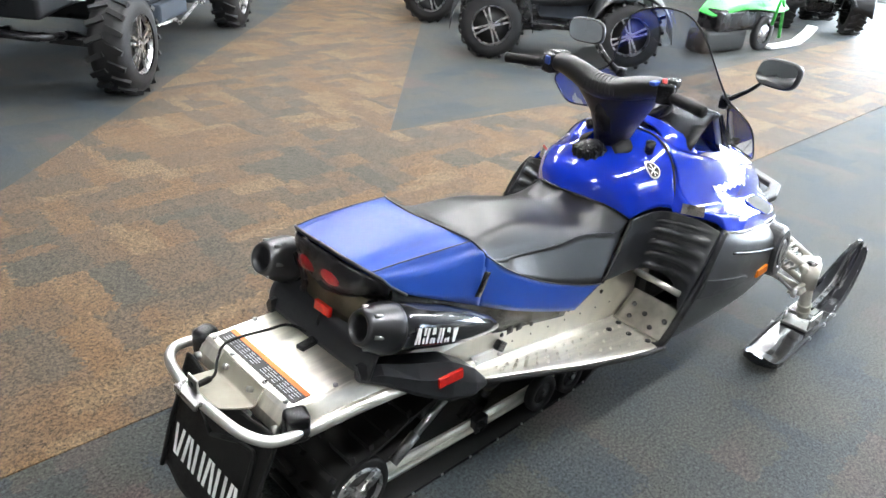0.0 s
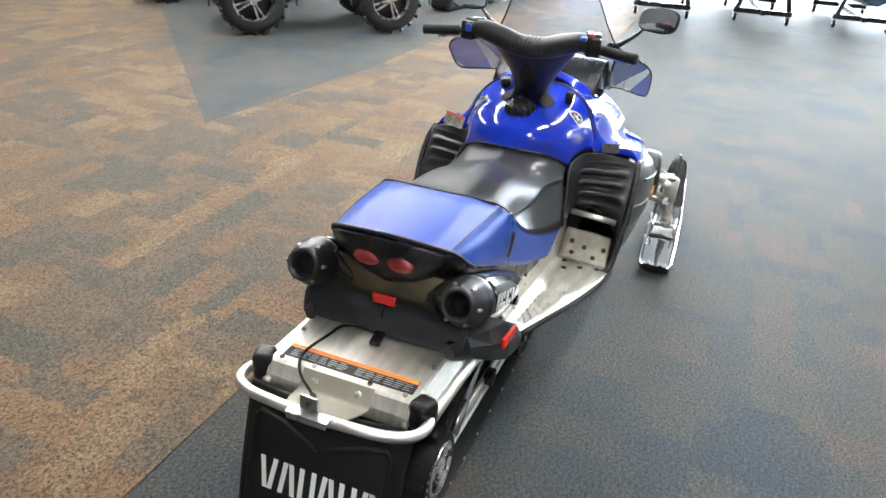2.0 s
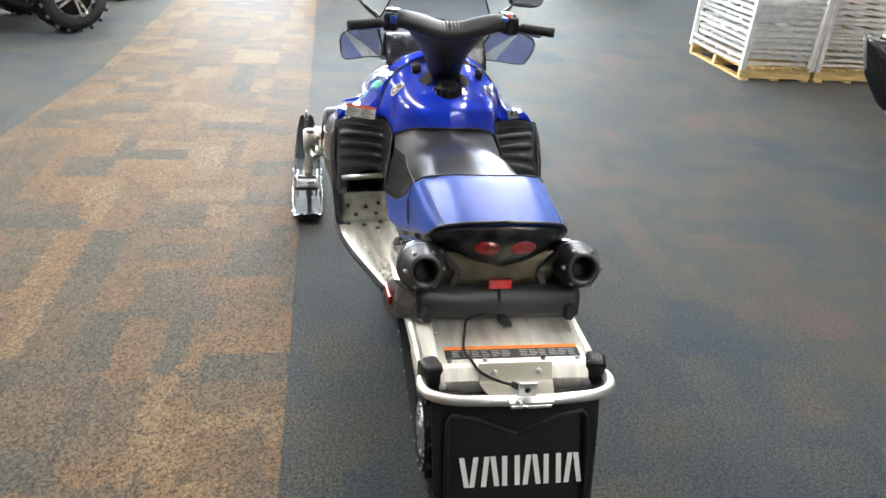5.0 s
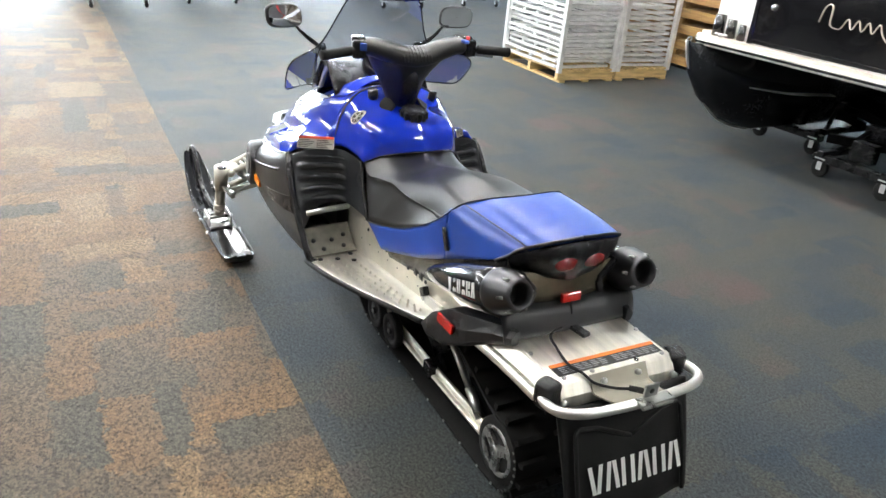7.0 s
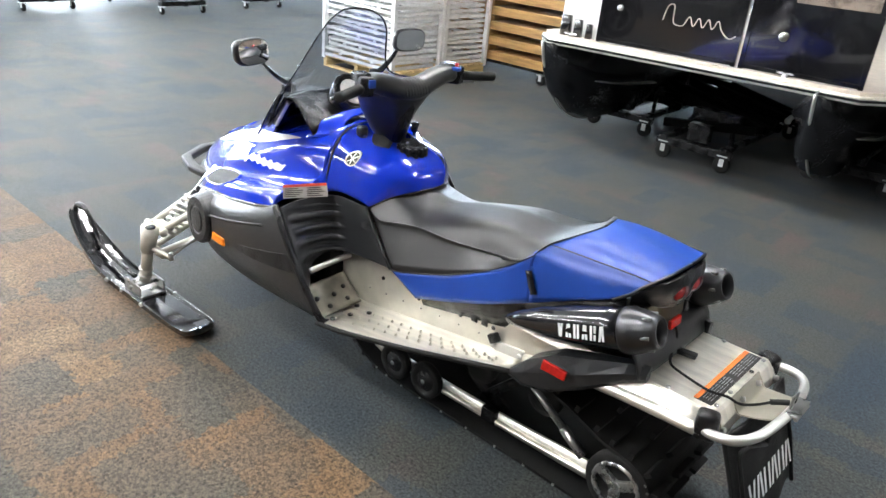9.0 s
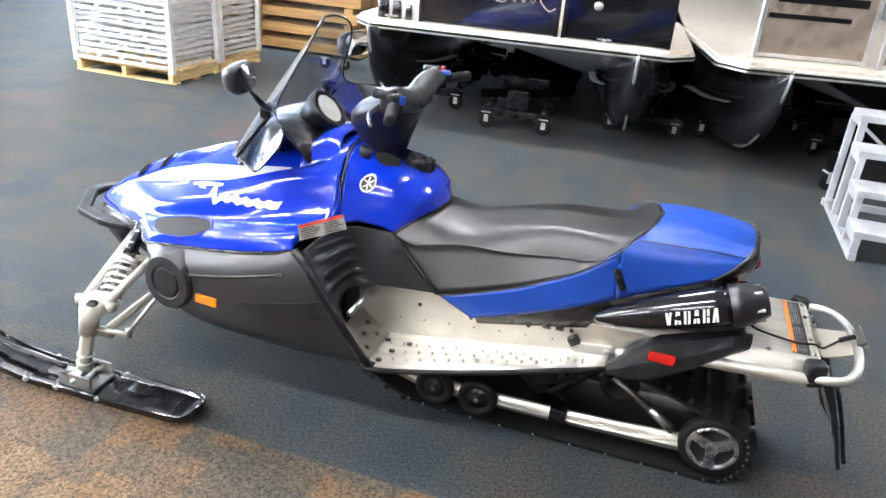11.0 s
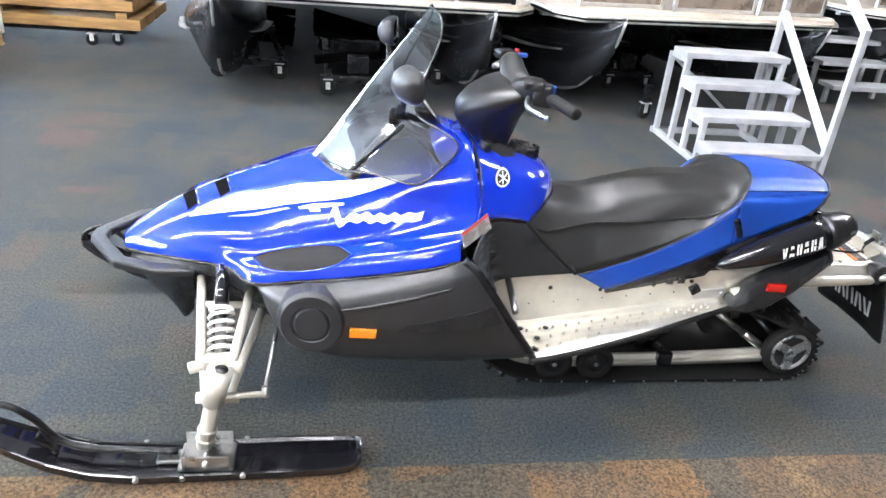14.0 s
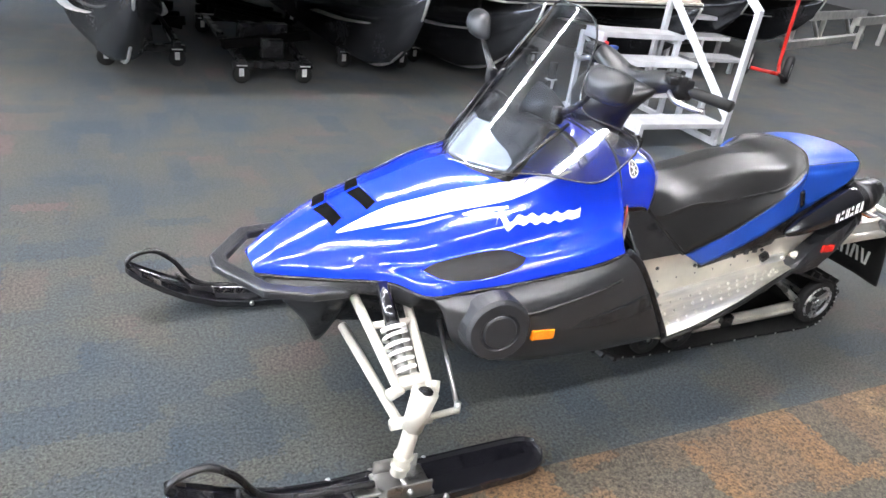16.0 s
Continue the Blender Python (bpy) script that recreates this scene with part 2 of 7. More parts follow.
M = {
    "carpet_grey": carpet("grey_carpet", (0.013, 0.021, 0.029), (0.023, 0.028, 0.030), (0.032, 0.033, 0.028), (0.046, 0.033, 0.031), 0.68, 0.0, 0.74),
    "carpet_brown": carpet("brown_carpet", (0.037, 0.033, 0.025), (0.055, 0.039, 0.025), (0.077, 0.045, 0.021), (0.089, 0.060, 0.032), 0.68, 0.0, 0.54),
    "blue": surface("blue_gloss_paint", (0.003, 0.030, 0.48), 0.14, 0.0, 0.10, 3, 0.02, 900, 0.04, coat=1.0),
    "blue_vinyl": surface("blue_vinyl", (0.005, 0.050, 0.31), 0.37, 0, 0.12, 7, 0.25, 700, 0.05, spec=0.5),
    "black_vinyl": surface("black_vinyl", (0.012, 0.012, 0.012), 0.33, 0, 0.2, 7, 0.25, 600, 0.04, spec=0.55),
    "black_plastic": surface("black_plastic", (0.006, 0.006, 0.007), 0.27, 0, 0.25, 9, 0.3, 900, 0.12, spec=0.4),
    "grey_plastic": surface("dark_grey_plastic", (0.014, 0.015, 0.017), 0.30, 0, 0.15, 6, 0.3, 1100, 0.08, spec=0.45),
    "panel_plastic": surface("satin_grey_plastic", (0.015, 0.016, 0.018), 0.31, 0, 0.15, 6, 0.3, 1100, 0.06, spec=0.8),
    "black_gloss": surface("black_gloss_metal", (0.006, 0.006, 0.008), 0.16, 0, 0.2, 5, 0, 300, 0.05, coat=1.0),
    "rubber": surface("black_rubber", (0.006, 0.006, 0.006), 0.66, 0, 0.3, 12, 0.4, 500, 0.12, spec=0.3),
    "alu": surface("bare_aluminium", (0.86, 0.83, 0.75), 0.36, 0.9, 0.14, 9, 0.10, 500, 0.14, stretch=(1, 6, 1)),
    "alu_dull": surface("dull_aluminium", (0.78, 0.77, 0.74), 0.42, 1.0, 0.16, 12, 0.15, 500, 0.12),
    "alu_bright": surface("bright_mill_aluminium", (0.74, 0.74, 0.73), 0.42, 0.45, 0.14, 12, 0.1, 500, 0.12),
    "alu_worn": surface("worn_grey_aluminium", (0.24, 0.225, 0.19), 0.5, 0.9, 0.25, 22, 0.2, 400, 0.12),
    "silver": surface("silver_paint", (0.50, 0.48, 0.42), 0.38, 0.35, 0.10, 14, 0.1, 400, 0.1),
    "steel": surface("brushed_steel", (0.42, 0.42, 0.41), 0.30, 1.0, 0.12, 20, 0.05, 600, 0.1),
    "muffler_cap": surface("dark_anodised_metal", (0.075, 0.076, 0.08), 0.34, 0.9, 0.2, 15, 0.1, 500, 0.1),
    "heat_shield": surface("stained_heat_shield", (0.10, 0.088, 0.062), 0.5, 0.8, 0.4, 18, 0.2, 300, 0.15),
    "hitch_paint": surface("greige_paint", (0.30, 0.28, 0.23), 0.45, 0.2, 0.12, 11, 0.15, 400, 0.1),
    "white": surface("white_decal", (0.78, 0.78, 0.77), 0.30, 0, 0.05, 9, 0, 300, 0.06),
    "decal_grey": surface("grey_decal", (0.34, 0.35, 0.37), 0.3, 0, 0.06, 9),
    "orange_print": surface("orange_print", (0.80, 0.20, 0.03), 0.4, 0, 0.08, 20),
    "red_print": surface("red_print", (0.60, 0.05, 0.02), 0.4, 0, 0.08, 20),
    "print_grey": surface("printed_grey_label", (0.36, 0.35, 0.32), 0.45, 0, 0.15, 60),
    "black_print": surface("black_print", (0.012, 0.012, 0.012), 0.4, 0, 0.1, 30),
    # Near-black for vent slots and under-boat bars: deep shade put into the colour.
    "void": surface("deep_shade_black", (0.002, 0.002, 0.002), 0.9, 0, 0.1, 30, spec=0.05),
    "red_lens": surface("red_reflector", (0.50, 0.012, 0.008), 0.14, 0, 0.2, 90, 0.5, 700, 0.05, coat=0.5),
    "dark_red_lens": surface("dark_red_lamp_lens", (0.16, 0.006, 0.008), 0.10, 0, 0.3, 60, 0.3, 400, 0.04, coat=0.6),
    "amber_lens": surface("amber_reflector", (0.72, 0.20, 0.01), 0.16, 0, 0.2, 90, 0.5, 700, 0.05, coat=0.5),
    "lamp_lens": surface("headlight_reflector", (0.72, 0.75, 0.76), 0.12, 0.65, 0.10, 30, 0.1, 60, 0.08, coat=1.0),
    "screen": clear("smoked_windshield", (0.70, 0.74, 0.81), 0.06),
    "screen_wing": clear("dark_smoked_plastic", (0.30, 0.32, 0.40), 0.05),
    "screen_edge": surface("black_screen_edge", (0.012, 0.012, 0.014), 0.2, 0, 0.1, 8),
    "mirror": surface("mirror_glass", (0.86, 0.88, 0.90), 0.03, 1.0, 0.02, 5, 0, 300, 0.01),
    "spring": surface("white_spring_enamel", (0.70, 0.70, 0.66), 0.35, 0, 0.08, 20),
    "blue_switch": surface("blue_switch", (0.02, 0.07, 0.35), 0.35, 0, 0.1, 30),
    "red_switch": surface("red_switch", (0.55, 0.02, 0.02), 0.35, 0, 0.1, 30),
    "wood": surface("raw_pine", (0.62, 0.44, 0.20), 0.6, 0, 0.30, 5, 0.3, 120, 0.1, stretch=(8, 1, 8)),
    "old_wood": surface("yellowed_timber", (0.34, 0.20, 0.075), 0.55, 0, 0.35, 4, 0.3, 90, 0.1, stretch=(1, 9, 9)),
    "boat_black": surface("black_gelcoat", (0.005, 0.005, 0.006), 0.10, 0, 0.2, 3, 0, 300, 0.04, coat=0.7),
    "boat_tan": surface("champagne_panel", (0.33, 0.27, 0.22), 0.28, 0.55, 0.08, 5, 0.05, 300, 0.06),
    "deck": surface("beige_deck_vinyl", (0.50, 0.44, 0.37), 0.6, 0, 0.12, 20, 0.3, 300, 0.1),
    "pontoon": surface("dark_pontoon_aluminium", (0.052, 0.055, 0.062), 0.24, 0.75, 0.30, 2.5, 0.1, 60, 0.12),
    "room_white": surface("painted_wall", (0.26, 0.26, 0.26), 0.7, 0, 0.06, 2, 0.2, 200, 0.1),
    "ceiling": surface("ceiling_board", (0.30, 0.30, 0.30), 0.8, 0, 0.06, 3, 0.3, 250, 0.1),
    "tube_light": emitter("lit_diffuser", (0.96, 0.98, 1.0), 120.0),
    "outside": emitter("daylight_outside", (0.75, 0.87, 1.0), 20.0),
    "glass": clear("window_glass", (0.93, 0.95, 0.96), 0.0),
    "tyre": surface("tyre_rubber", (0.009, 0.009, 0.010), 0.62, 0, 0.35, 14, 0.4, 300, 0.12),
    "machined": surface("machined_alloy", (0.66, 0.66, 0.66), 0.28, 1.0, 0.08, 30, 0.05, 500, 0.08),
    "atv_dark": surface("dark_vehicle_paint", (0.009, 0.010, 0.012), 0.3, 0, 0.2, 6, 0.1, 600, 0.1),
    "atv_blue": surface("slate_vehicle_plastic", (0.05, 0.065, 0.085), 0.35, 0, 0.2, 6, 0.1, 600, 0.1),
    "green": surface("green_plastic", (0.04, 0.42, 0.07), 0.3, 0, 0.12, 9),
    "red_paint": surface("red_enamel", (0.50, 0.02, 0.015), 0.3, 0, 0.15, 12),
    "white_plastic": surface("white_plastic", (0.72, 0.72, 0.70), 0.4, 0, 0.06, 10),
    "craft_blue": surface("pale_blue_hull", (0.10, 0.17, 0.26), 0.25, 0, 0.10, 5, 0, 300, 0.05, coat=0.5),
    "white_frame": surface("white_alu_steps", (0.47, 0.48, 0.50), 0.4, 0.25, 0.16, 8, 0.2, 400, 0.1),
}

# ---- building helpers ----


def cat(p0, p1, p2, p3, t):
    return 0.5 * ((2 * p1) + (-p0 + p2) * t + (2 * p0 - 5 * p1 + 4 * p2 - p3) * t * t + (-p0 + 3 * p1 - 3 * p2 + p3) * t ** 3)


def spline(points, per=6, closed=False):
    """Points on a smooth curve through the given ones."""
    p = [Vector(q) for q in points]
    n, out = len(p), []
    for i in range(n if closed else n - 1):
        get = (lambda k: p[k % n]) if closed else (lambda k: p[min(max(k, 0), n - 1)])
        for s in range(per):
            out.append(cat(get(i - 1), get(i), get(i + 1), get(i + 2), s / per))
    return out if closed else out + [p[-1]]


def finish(name, bm, mat, parent, label="", smooth=True, kind=""):
    bmesh.ops.recalc_face_normals(bm, faces=bm.faces)
    me = bpy.data.meshes.new(name)
    bm.to_mesh(me)
    bm.free()
    me.materials.append(M[mat] if isinstance(mat, str) else mat)
    if smooth:
        me.polygons.foreach_set("use_smooth", [True] * len(me.polygons))
    ob = new(name, me)
    ob.parent = parent
    if label:
        ob["label"] = label
    if kind:
        ob["kind"] = kind
    return ob


def part(name, bm, mat, parent, label="", smooth=True, bevel=0.0, thick=0.0, offset=-1.0, kind=""):
    ob = finish(name, bm, mat, parent, label, smooth, kind)
    if thick:
        s = ob.modifiers.new("thickness", "SOLIDIFY")
        s.thickness, s.offset = thick, offset
    if bevel:
        b = ob.modifiers.new("edges", "BEVEL")
        b.width, b.segments, b.limit_method, b.angle_limit = bevel, 2, "ANGLE", radians(35)
    if smooth:
        w = ob.modifiers.new("shade", "WEIGHTED_NORMAL") if bevel else None
    return ob


def thing(name, at=(0, 0, 0), turn=0.0, label="", category="", group="", kind=""):
    e = new(name)
    e.matrix_world = pose(*at, 0, 0, turn)
    return tagged(e, label, category, group, kind)


def bm_new():
    return bmesh.new()


def box(bm, c, s, rot=None):
    m = Matrix.Translation(c) @ (rot if rot is not None else Matrix.Identity(4)) @ Matrix.Diagonal((*s, 1))
    bmesh.ops.create_cube(bm, size=1, matrix=m)
    return bm


def beam(bm, a, b, w, h, up=(0, 0, 1)):
    """A bar of rectangular section from a to b."""
    a, b = Vector(a), Vector(b)
    d = (b - a).normalized()
    side = d.cross(Vector(up))
    if side.length < 1e-4:
        side = d.cross(Vector((0, 1, 0)))
    side.normalize()
    top = side.cross(d)
    m = Matrix((side, d, top)).transposed().to_4x4()
    m.translation = (a + b) / 2
    bmesh.ops.create_cube(bm, size=1, matrix=m @ Matrix.Diagonal((w, (b - a).length, h, 1)))
    return bm


def rod(bm, a, b, r, r2=None, seg=14):
    a, b = Vector(a), Vector(b)
    d = b - a
    m = Matrix.Translation((a + b) / 2) @ d.to_track_quat("Z", "Y").to_matrix().to_4x4()
    bmesh.ops.create_cone(bm, cap_ends=True, segments=seg, radius1=r, radius2=r if r2 is None else r2, depth=d.length, matrix=m)
    return bm


def tube(bm, points, r, seg=10, closed=False, flat=1.0):
    """A round (or flattened) tube along a line of points."""
    p = [Vector(q) for q in points]
    n = len(p)
    rings = []
    up = None
    for i in range(n):
        d = (p[(i + 1) % n] - p[i - 1]) if closed else (p[min(i + 1, n - 1)] - p[max(i - 1, 0)])
        d.normalize()
        if up is None:
            up = Vector((0, 0, 1)) if abs(d.z) < 0.9 else Vector((1, 0, 0))
        side = d.cross(up).normalized()
        up = side.cross(d).normalized()
        rr = r[i] if isinstance(r, (list, tuple)) else r
        rings.append([bm.verts.new(p[i] + side * (rr * math.cos(a)) + up * (rr * flat * math.sin(a))) for a in (2 * math.pi * k / seg for k in range(seg))])
    for i in range(n if closed else n - 1):
        a, b = rings[i], rings[(i + 1) % n]
        for k in range(seg):
            bm.faces.new((a[k], a[(k + 1) % seg], b[(k + 1) % seg], b[k]))
    if not closed:
        bm.faces.new(rings[0])
        bm.faces.new(rings[-1])
    return bm


def loft(bm, rings, closed=True, caps=True):
    vs = [[bm.verts.new(q) for q in ring] for ring in rings]
    n = len(vs[0])
    for a, b in zip(vs, vs[1:]):
        for k in range(n if closed else n - 1):
            bm.faces.new((a[k], a[(k + 1) % n], b[(k + 1) % n], b[k]))
    if caps and closed:
        bm.faces.new(vs[0])
        bm.faces.new(vs[-1])
    return bm


def net(bm, rows, pu=5, pv=5, mirror=False):
    """A smooth skin through a net of points; with mirror also its twin across the middle, joined there."""
    rows = [[Vector(q) for q in r] for r in rows]
    fine = [spline(r, pv) for r in rows]
    cols = [spline([f[j] for f in fine], pu) for j in range(len(fine[0]))]
    grid = [[cols[j][i] for j in range(len(cols))] for i in range(len(cols[0]))]
    for sgn in ((1, -1) if mirror else (1,)):
        vs = [[bm.verts.new((q.x, q.y * sgn, q.z)) for q in r] for r in grid]
        for a, b in zip(vs, vs[1:]):
            for k in range(len(a) - 1):
                bm.faces.new((a[k], a[k + 1], b[k + 1], b[k]))
    if mirror:
        bmesh.ops.remove_doubles(bm, verts=bm.verts, dist=1e-5)
    return bm


def slab(bm, outline, z0, z1):
    """An upright prism over an outline in plan."""
    lo, hi = [bm.verts.new((x, y, z0)) for x, y in outline], [bm.verts.new((x, y, z1)) for x, y in outline]
    n = len(outline)
    for k in range(n):
        bm.faces.new((lo[k], lo[(k + 1) % n], hi[(k + 1) % n], hi[k]))
    bm.faces.new(lo)
    bm.faces.new(hi)
    return bm


def flip_y(pts):
    return [(x, -y, z) for x, y, z in pts]


def ring(c, axis, r, seg=24, squash=1.0):
    """Points of a circle round c in the plane square to axis."""
    axis = Vector(axis).normalized()
    a = axis.orthogonal().normalized() if abs(axis.z) > 0.95 else axis.cross(Vector((0, 0, 1))).normalized()
    b = axis.cross(a)
    return [Vector(c) + a * (r * math.cos(t)) + b * (r * squash * math.sin(t)) for t in (2 * math.pi * k / seg for k in range(seg))]

# ---- the showroom ----
X0, X1, Y0, Y1, H = -14.0, 16.0, -13.0, 13.0, 4.4


def structure(name, bm, mat, label, category, bevel=0.0):
    ob = part(name, bm, mat, None, smooth=False, bevel=bevel)
    return tagged(ob, label, category, kind="structure")


structure("floor", box(bm_new(), ((X0 + X1) / 2, (Y0 + Y1) / 2, -0.1), (X1 - X0 + 0.6, Y1 - Y0 + 0.6, 0.2)), "carpet_grey", "dark grey-blue patterned commercial carpet floor of the showroom", "floor")
# The brown walkway: a strip along the machine, and a branch off it at 45 degrees.
walkway = [(X0, 0.56), (X1, 0.585), (X1, 2.17), (4.2, 2.13), (2.21, 2.33), (10.7, 10.82), (9.0, 11.35), (-0.35, 2.33), (-0.6, 2.2), (X0, 2.2)]
structure("carpet_walkway", slab(bm_new(), walkway, -0.02, 0.004), "carpet_brown", "brown and tan patchwork carpet walkway let into grey carpet", "carpet")
structure("ceiling", box(bm_new(), ((X0 + X1) / 2, (Y0 + Y1) / 2, H + 0.1), (X1 - X0 + 0.6, Y1 - Y0 + 0.6, 0.2)), "ceiling", "plain grey showroom ceiling", "ceiling")
structure("wall_west", box(bm_new(), (X0 - 0.1, (Y0 + Y1) / 2, H / 2), (0.2, Y1 - Y0 + 0.6, H)), "room_white", "plain painted showroom wall", "wall")
structure("wall_north", box(bm_new(), ((X0 + X1) / 2, Y1 + 0.1, H / 2), (X1 - X0, 0.2, H)), "room_white", "plain painted showroom wall", "wall")
# The side wall has a glazed opening towards the front corner.
SX0, SX1, SZ0, SZ1 = 5.5, 15.0, 0.3, 3.3
bm = bm_new()
box(bm, ((X0 + SX0) / 2, Y0 - 0.1, H / 2), (SX0 - X0, 0.2, H))
box(bm, ((X1 + SX1) / 2, Y0 - 0.1, H / 2), (X1 - SX1, 0.2, H))
box(bm, ((SX0 + SX1) / 2, Y0 - 0.1, SZ0 / 2), (SX1 - SX0, 0.2, SZ0))
box(bm, ((SX0 + SX1) / 2, Y0 - 0.1, (SZ1 + H) / 2), (SX1 - SX0, 0.2, H - SZ1))
structure("wall_south", bm, "room_white", "painted showroom wall with a glazed corner opening", "wall")
win2 = tagged(new("window_2"), "bright shop window round the front corner", "window", kind="structure")
for k in range(5):
    x = SX0 + (SX1 - SX0) * k / 4
    part("mullion", box(bm_new(), (x, Y0 - 0.1, (SZ0 + SZ1) / 2), (0.07, 0.1, SZ1 - SZ0)), "black_plastic", win2, smooth=False)
for k in range(4):
    x = SX0 + (SX1 - SX0) * (k + 0.5) / 4
    p = part("pane", box(bm_new(), (x, Y0 - 0.12, (SZ0 + SZ1) / 2), ((SX1 - SX0) / 4 - 0.08, 0.01, SZ1 - SZ0 - 0.02)), "glass", win2, smooth=False)
    p.visible_shadow = False
# The glass front, with a real opening from y = -6 to 4.
WY0, WY1, WZ0, WZ1 = -6.0, 4.0, 0.2, 3.3
bm = bm_new()
box(bm, (X1 + 0.1, (Y0 + WY0) / 2, H / 2), (0.2, WY0 - Y0, H))
box(bm, (X1 + 0.1, (Y1 + WY1) / 2, H / 2), (0.2, Y1 - WY1, H))
box(bm, (X1 + 0.1, (WY0 + WY1) / 2, WZ0 / 2), (0.2, WY1 - WY0, WZ0))
box(bm, (X1 + 0.1, (WY0 + WY1) / 2, (WZ1 + H) / 2), (0.2, WY1 - WY0, H - WZ1))
structure("wall_east", bm, "room_white", "painted front wall with a wide glazed opening", "wall")
win = tagged(new("window_1"), "wide bright shop window with dark metal mullions", "window", kind="structure")
for k in range(6):
    y = WY0 + (WY1 - WY0) * k / 5
    part("mullion", box(bm_new(), (X1 + 0.1, y, (WZ0 + WZ1) / 2), (0.1, 0.07, WZ1 - WZ0)), "black_plastic", win, smooth=False)
for k in range(5):
    y = WY0 + (WY1 - WY0) * (k + 0.5) / 5
    p = part("pane", box(bm_new(), (X1 + 0.12, y, (WZ0 + WZ1) / 2), (0.01, (WY1 - WY0) / 5 - 0.08, WZ1 - WZ0 - 0.02)), "glass", win, smooth=False)
    p.visible_shadow = False
structure("backdrop", box(box(bm_new(), (X1 + 5, -1, 3), (0.1, 34, 12)), (9, Y0 - 5, 3), (23.8, 0.1, 12)), "outside", "bright hazy daylight outside the shop window", "backdrop")

# Rows of strip lights on the ceiling.
light = thing("ceiling_light", (0, 0, H), 0, "white ceiling strip light with a lit diffuser", "ceiling light", "ceiling strip lights")
part("housing", box(bm_new(), (0, 0, -0.035), (2.4, 0.22, 0.06)), "white_plastic", light, smooth=False, bevel=0.01)
part("diffuser", box(bm_new(), (0, 0, -0.075), (2.34, 0.16, 0.02)), "tube_light", light, "lit white diffuser", smooth=False)
spots = [(x, y) for x in (1.6, 4.8, 8.0, 11.2) for y in (-1.6, 2.6, 6.8)] + [(-3.4, -1.6), (-8.0, -5.8)]
light.matrix_world = pose(*spots[0], H)
for x, y in spots[1:]:
    copy_thing(light, pose(x, y, H))

# ---- the snowmobile: x ahead, y to its left, standing on the carpet ----
from mathutils.bvhtree import BVHTree

sled = thing("snowmobile", (0, 0, 0), 0, "blue and black snowmobile with a smoked windshield, parked on carpet", "snowmobile")


def both(name, make, mat, label="", **kw):
    """The same part on the left and, mirrored, on the right."""
    out = []
    for sgn in (1, -1):
        bm = make()
        if sgn < 0:
            bmesh.ops.scale(bm, vec=(1, -1, 1), verts=bm.verts)
        out.append(part(name, bm, mat, sled, label, **kw))
    return out


# Tunnel: top plate, side plates, rear lip.
def tunnel_ring(x, zlo, w=0.2):
    return [(x, -w, zlo), (x, -w, 0.47), (x, -w + 0.022, 0.498), (x, w - 0.022, 0.498), (x, w, 0.47), (x, w, zlo), (x, w - 0.006, zlo), (x, w - 0.006, 0.466), (x, w - 0.026, 0.490), (x, -w + 0.026, 0.490), (x, -w + 0.006, 0.466), (x, -w + 0.006, zlo)]


bm = loft(bm_new(), [tunnel_ring(x, z) for x, z in ((-0.192, 0.425), (0.30, 0.40), (0.36, 0.372), (0.5, 0.345), (0.86, 0.285), (1.06, 0.262), (1.16, 0.262))])
tunnel = part("tunnel", bm, "alu", sled, "bare scuffed aluminium tunnel", smooth=False)
bm = bm_new()
lip = [(-0.180, 0.5005), (-0.196, 0.5005), (-0.206, 0.495), (-0.222, 0.468), (-0.228, 0.440), (-0.222, 0.440), (-0.216, 0.467), (-0.201, 0.490), (-0.194, 0.4945), (-0.180, 0.4945)]
loft(bm, [[(x, y, z) for x, z in lip] for y in (-0.178, 0.178)])
part("rear_lip", bm, "alu", sled, smooth=False, bevel=0.001)
bm = bm_new()
for y in (-0.155, -0.07, 0.07, 0.155):
    rod(bm, (-0.19, y, 0.499), (-0.19, y, 0.505), 0.006, seg=10)
for x, y in ((0.0, 0.16), (0.0, -0.16), (-0.07, 0.172), (-0.07, -0.172)):
    rod(bm, (x, y, 0.497), (x, y, 0.5025), 0.006, seg=10)
part("rivet", bm, "steel", sled, kind="stuff")
# Warning label on the top plate.
part("warning_label", box(bm_new(), (-0.158, -0.003, 0.4995), (0.048, 0.328, 0.002)), "black_print", sled, "black warning label with an orange header", smooth=False)
part("label_header", box(bm_new(), (-0.1395, -0.003, 0.5012), (0.012, 0.328, 0.0012)), "orange_print", sled, smooth=False)
bm = bm_new()
for i in range(4):
    for j in range(2):
        y0 = 0.145 - j * 0.165
        for k in range(6):
            ln = random.uniform(0.012, 0.022)
            if k * 0.024 + ln < 0.145:
                box(bm, (-0.1515 - i * 0.0068, y0 - k * 0.024 - ln / 2, 0.5008), (0.0019, ln, 0.0006))
part("print_line", bm, "decal_grey", sled, "rows of unreadable white print", smooth=False, kind="stuff")
# Corner caps, side rails, loop bumper.
both("corner_cap", lambda: box(bm_new(), (-0.193, 0.200, 0.470), (0.056, 0.052, 0.074), Euler((0, 0, 0.3)).to_matrix().to_4x4()), "black_plastic", "black plastic corner cap", bevel=0.014)
both("side_rail", lambda: tube(bm_new(), spline([(-0.19, 0.212, 0.452), (0.0, 0.215, 0.446), (0.2, 0.222, 0.43), (0.33, 0.225, 0.40)], 4), 0.0165, 12), "alu", "aluminium side rail tube")
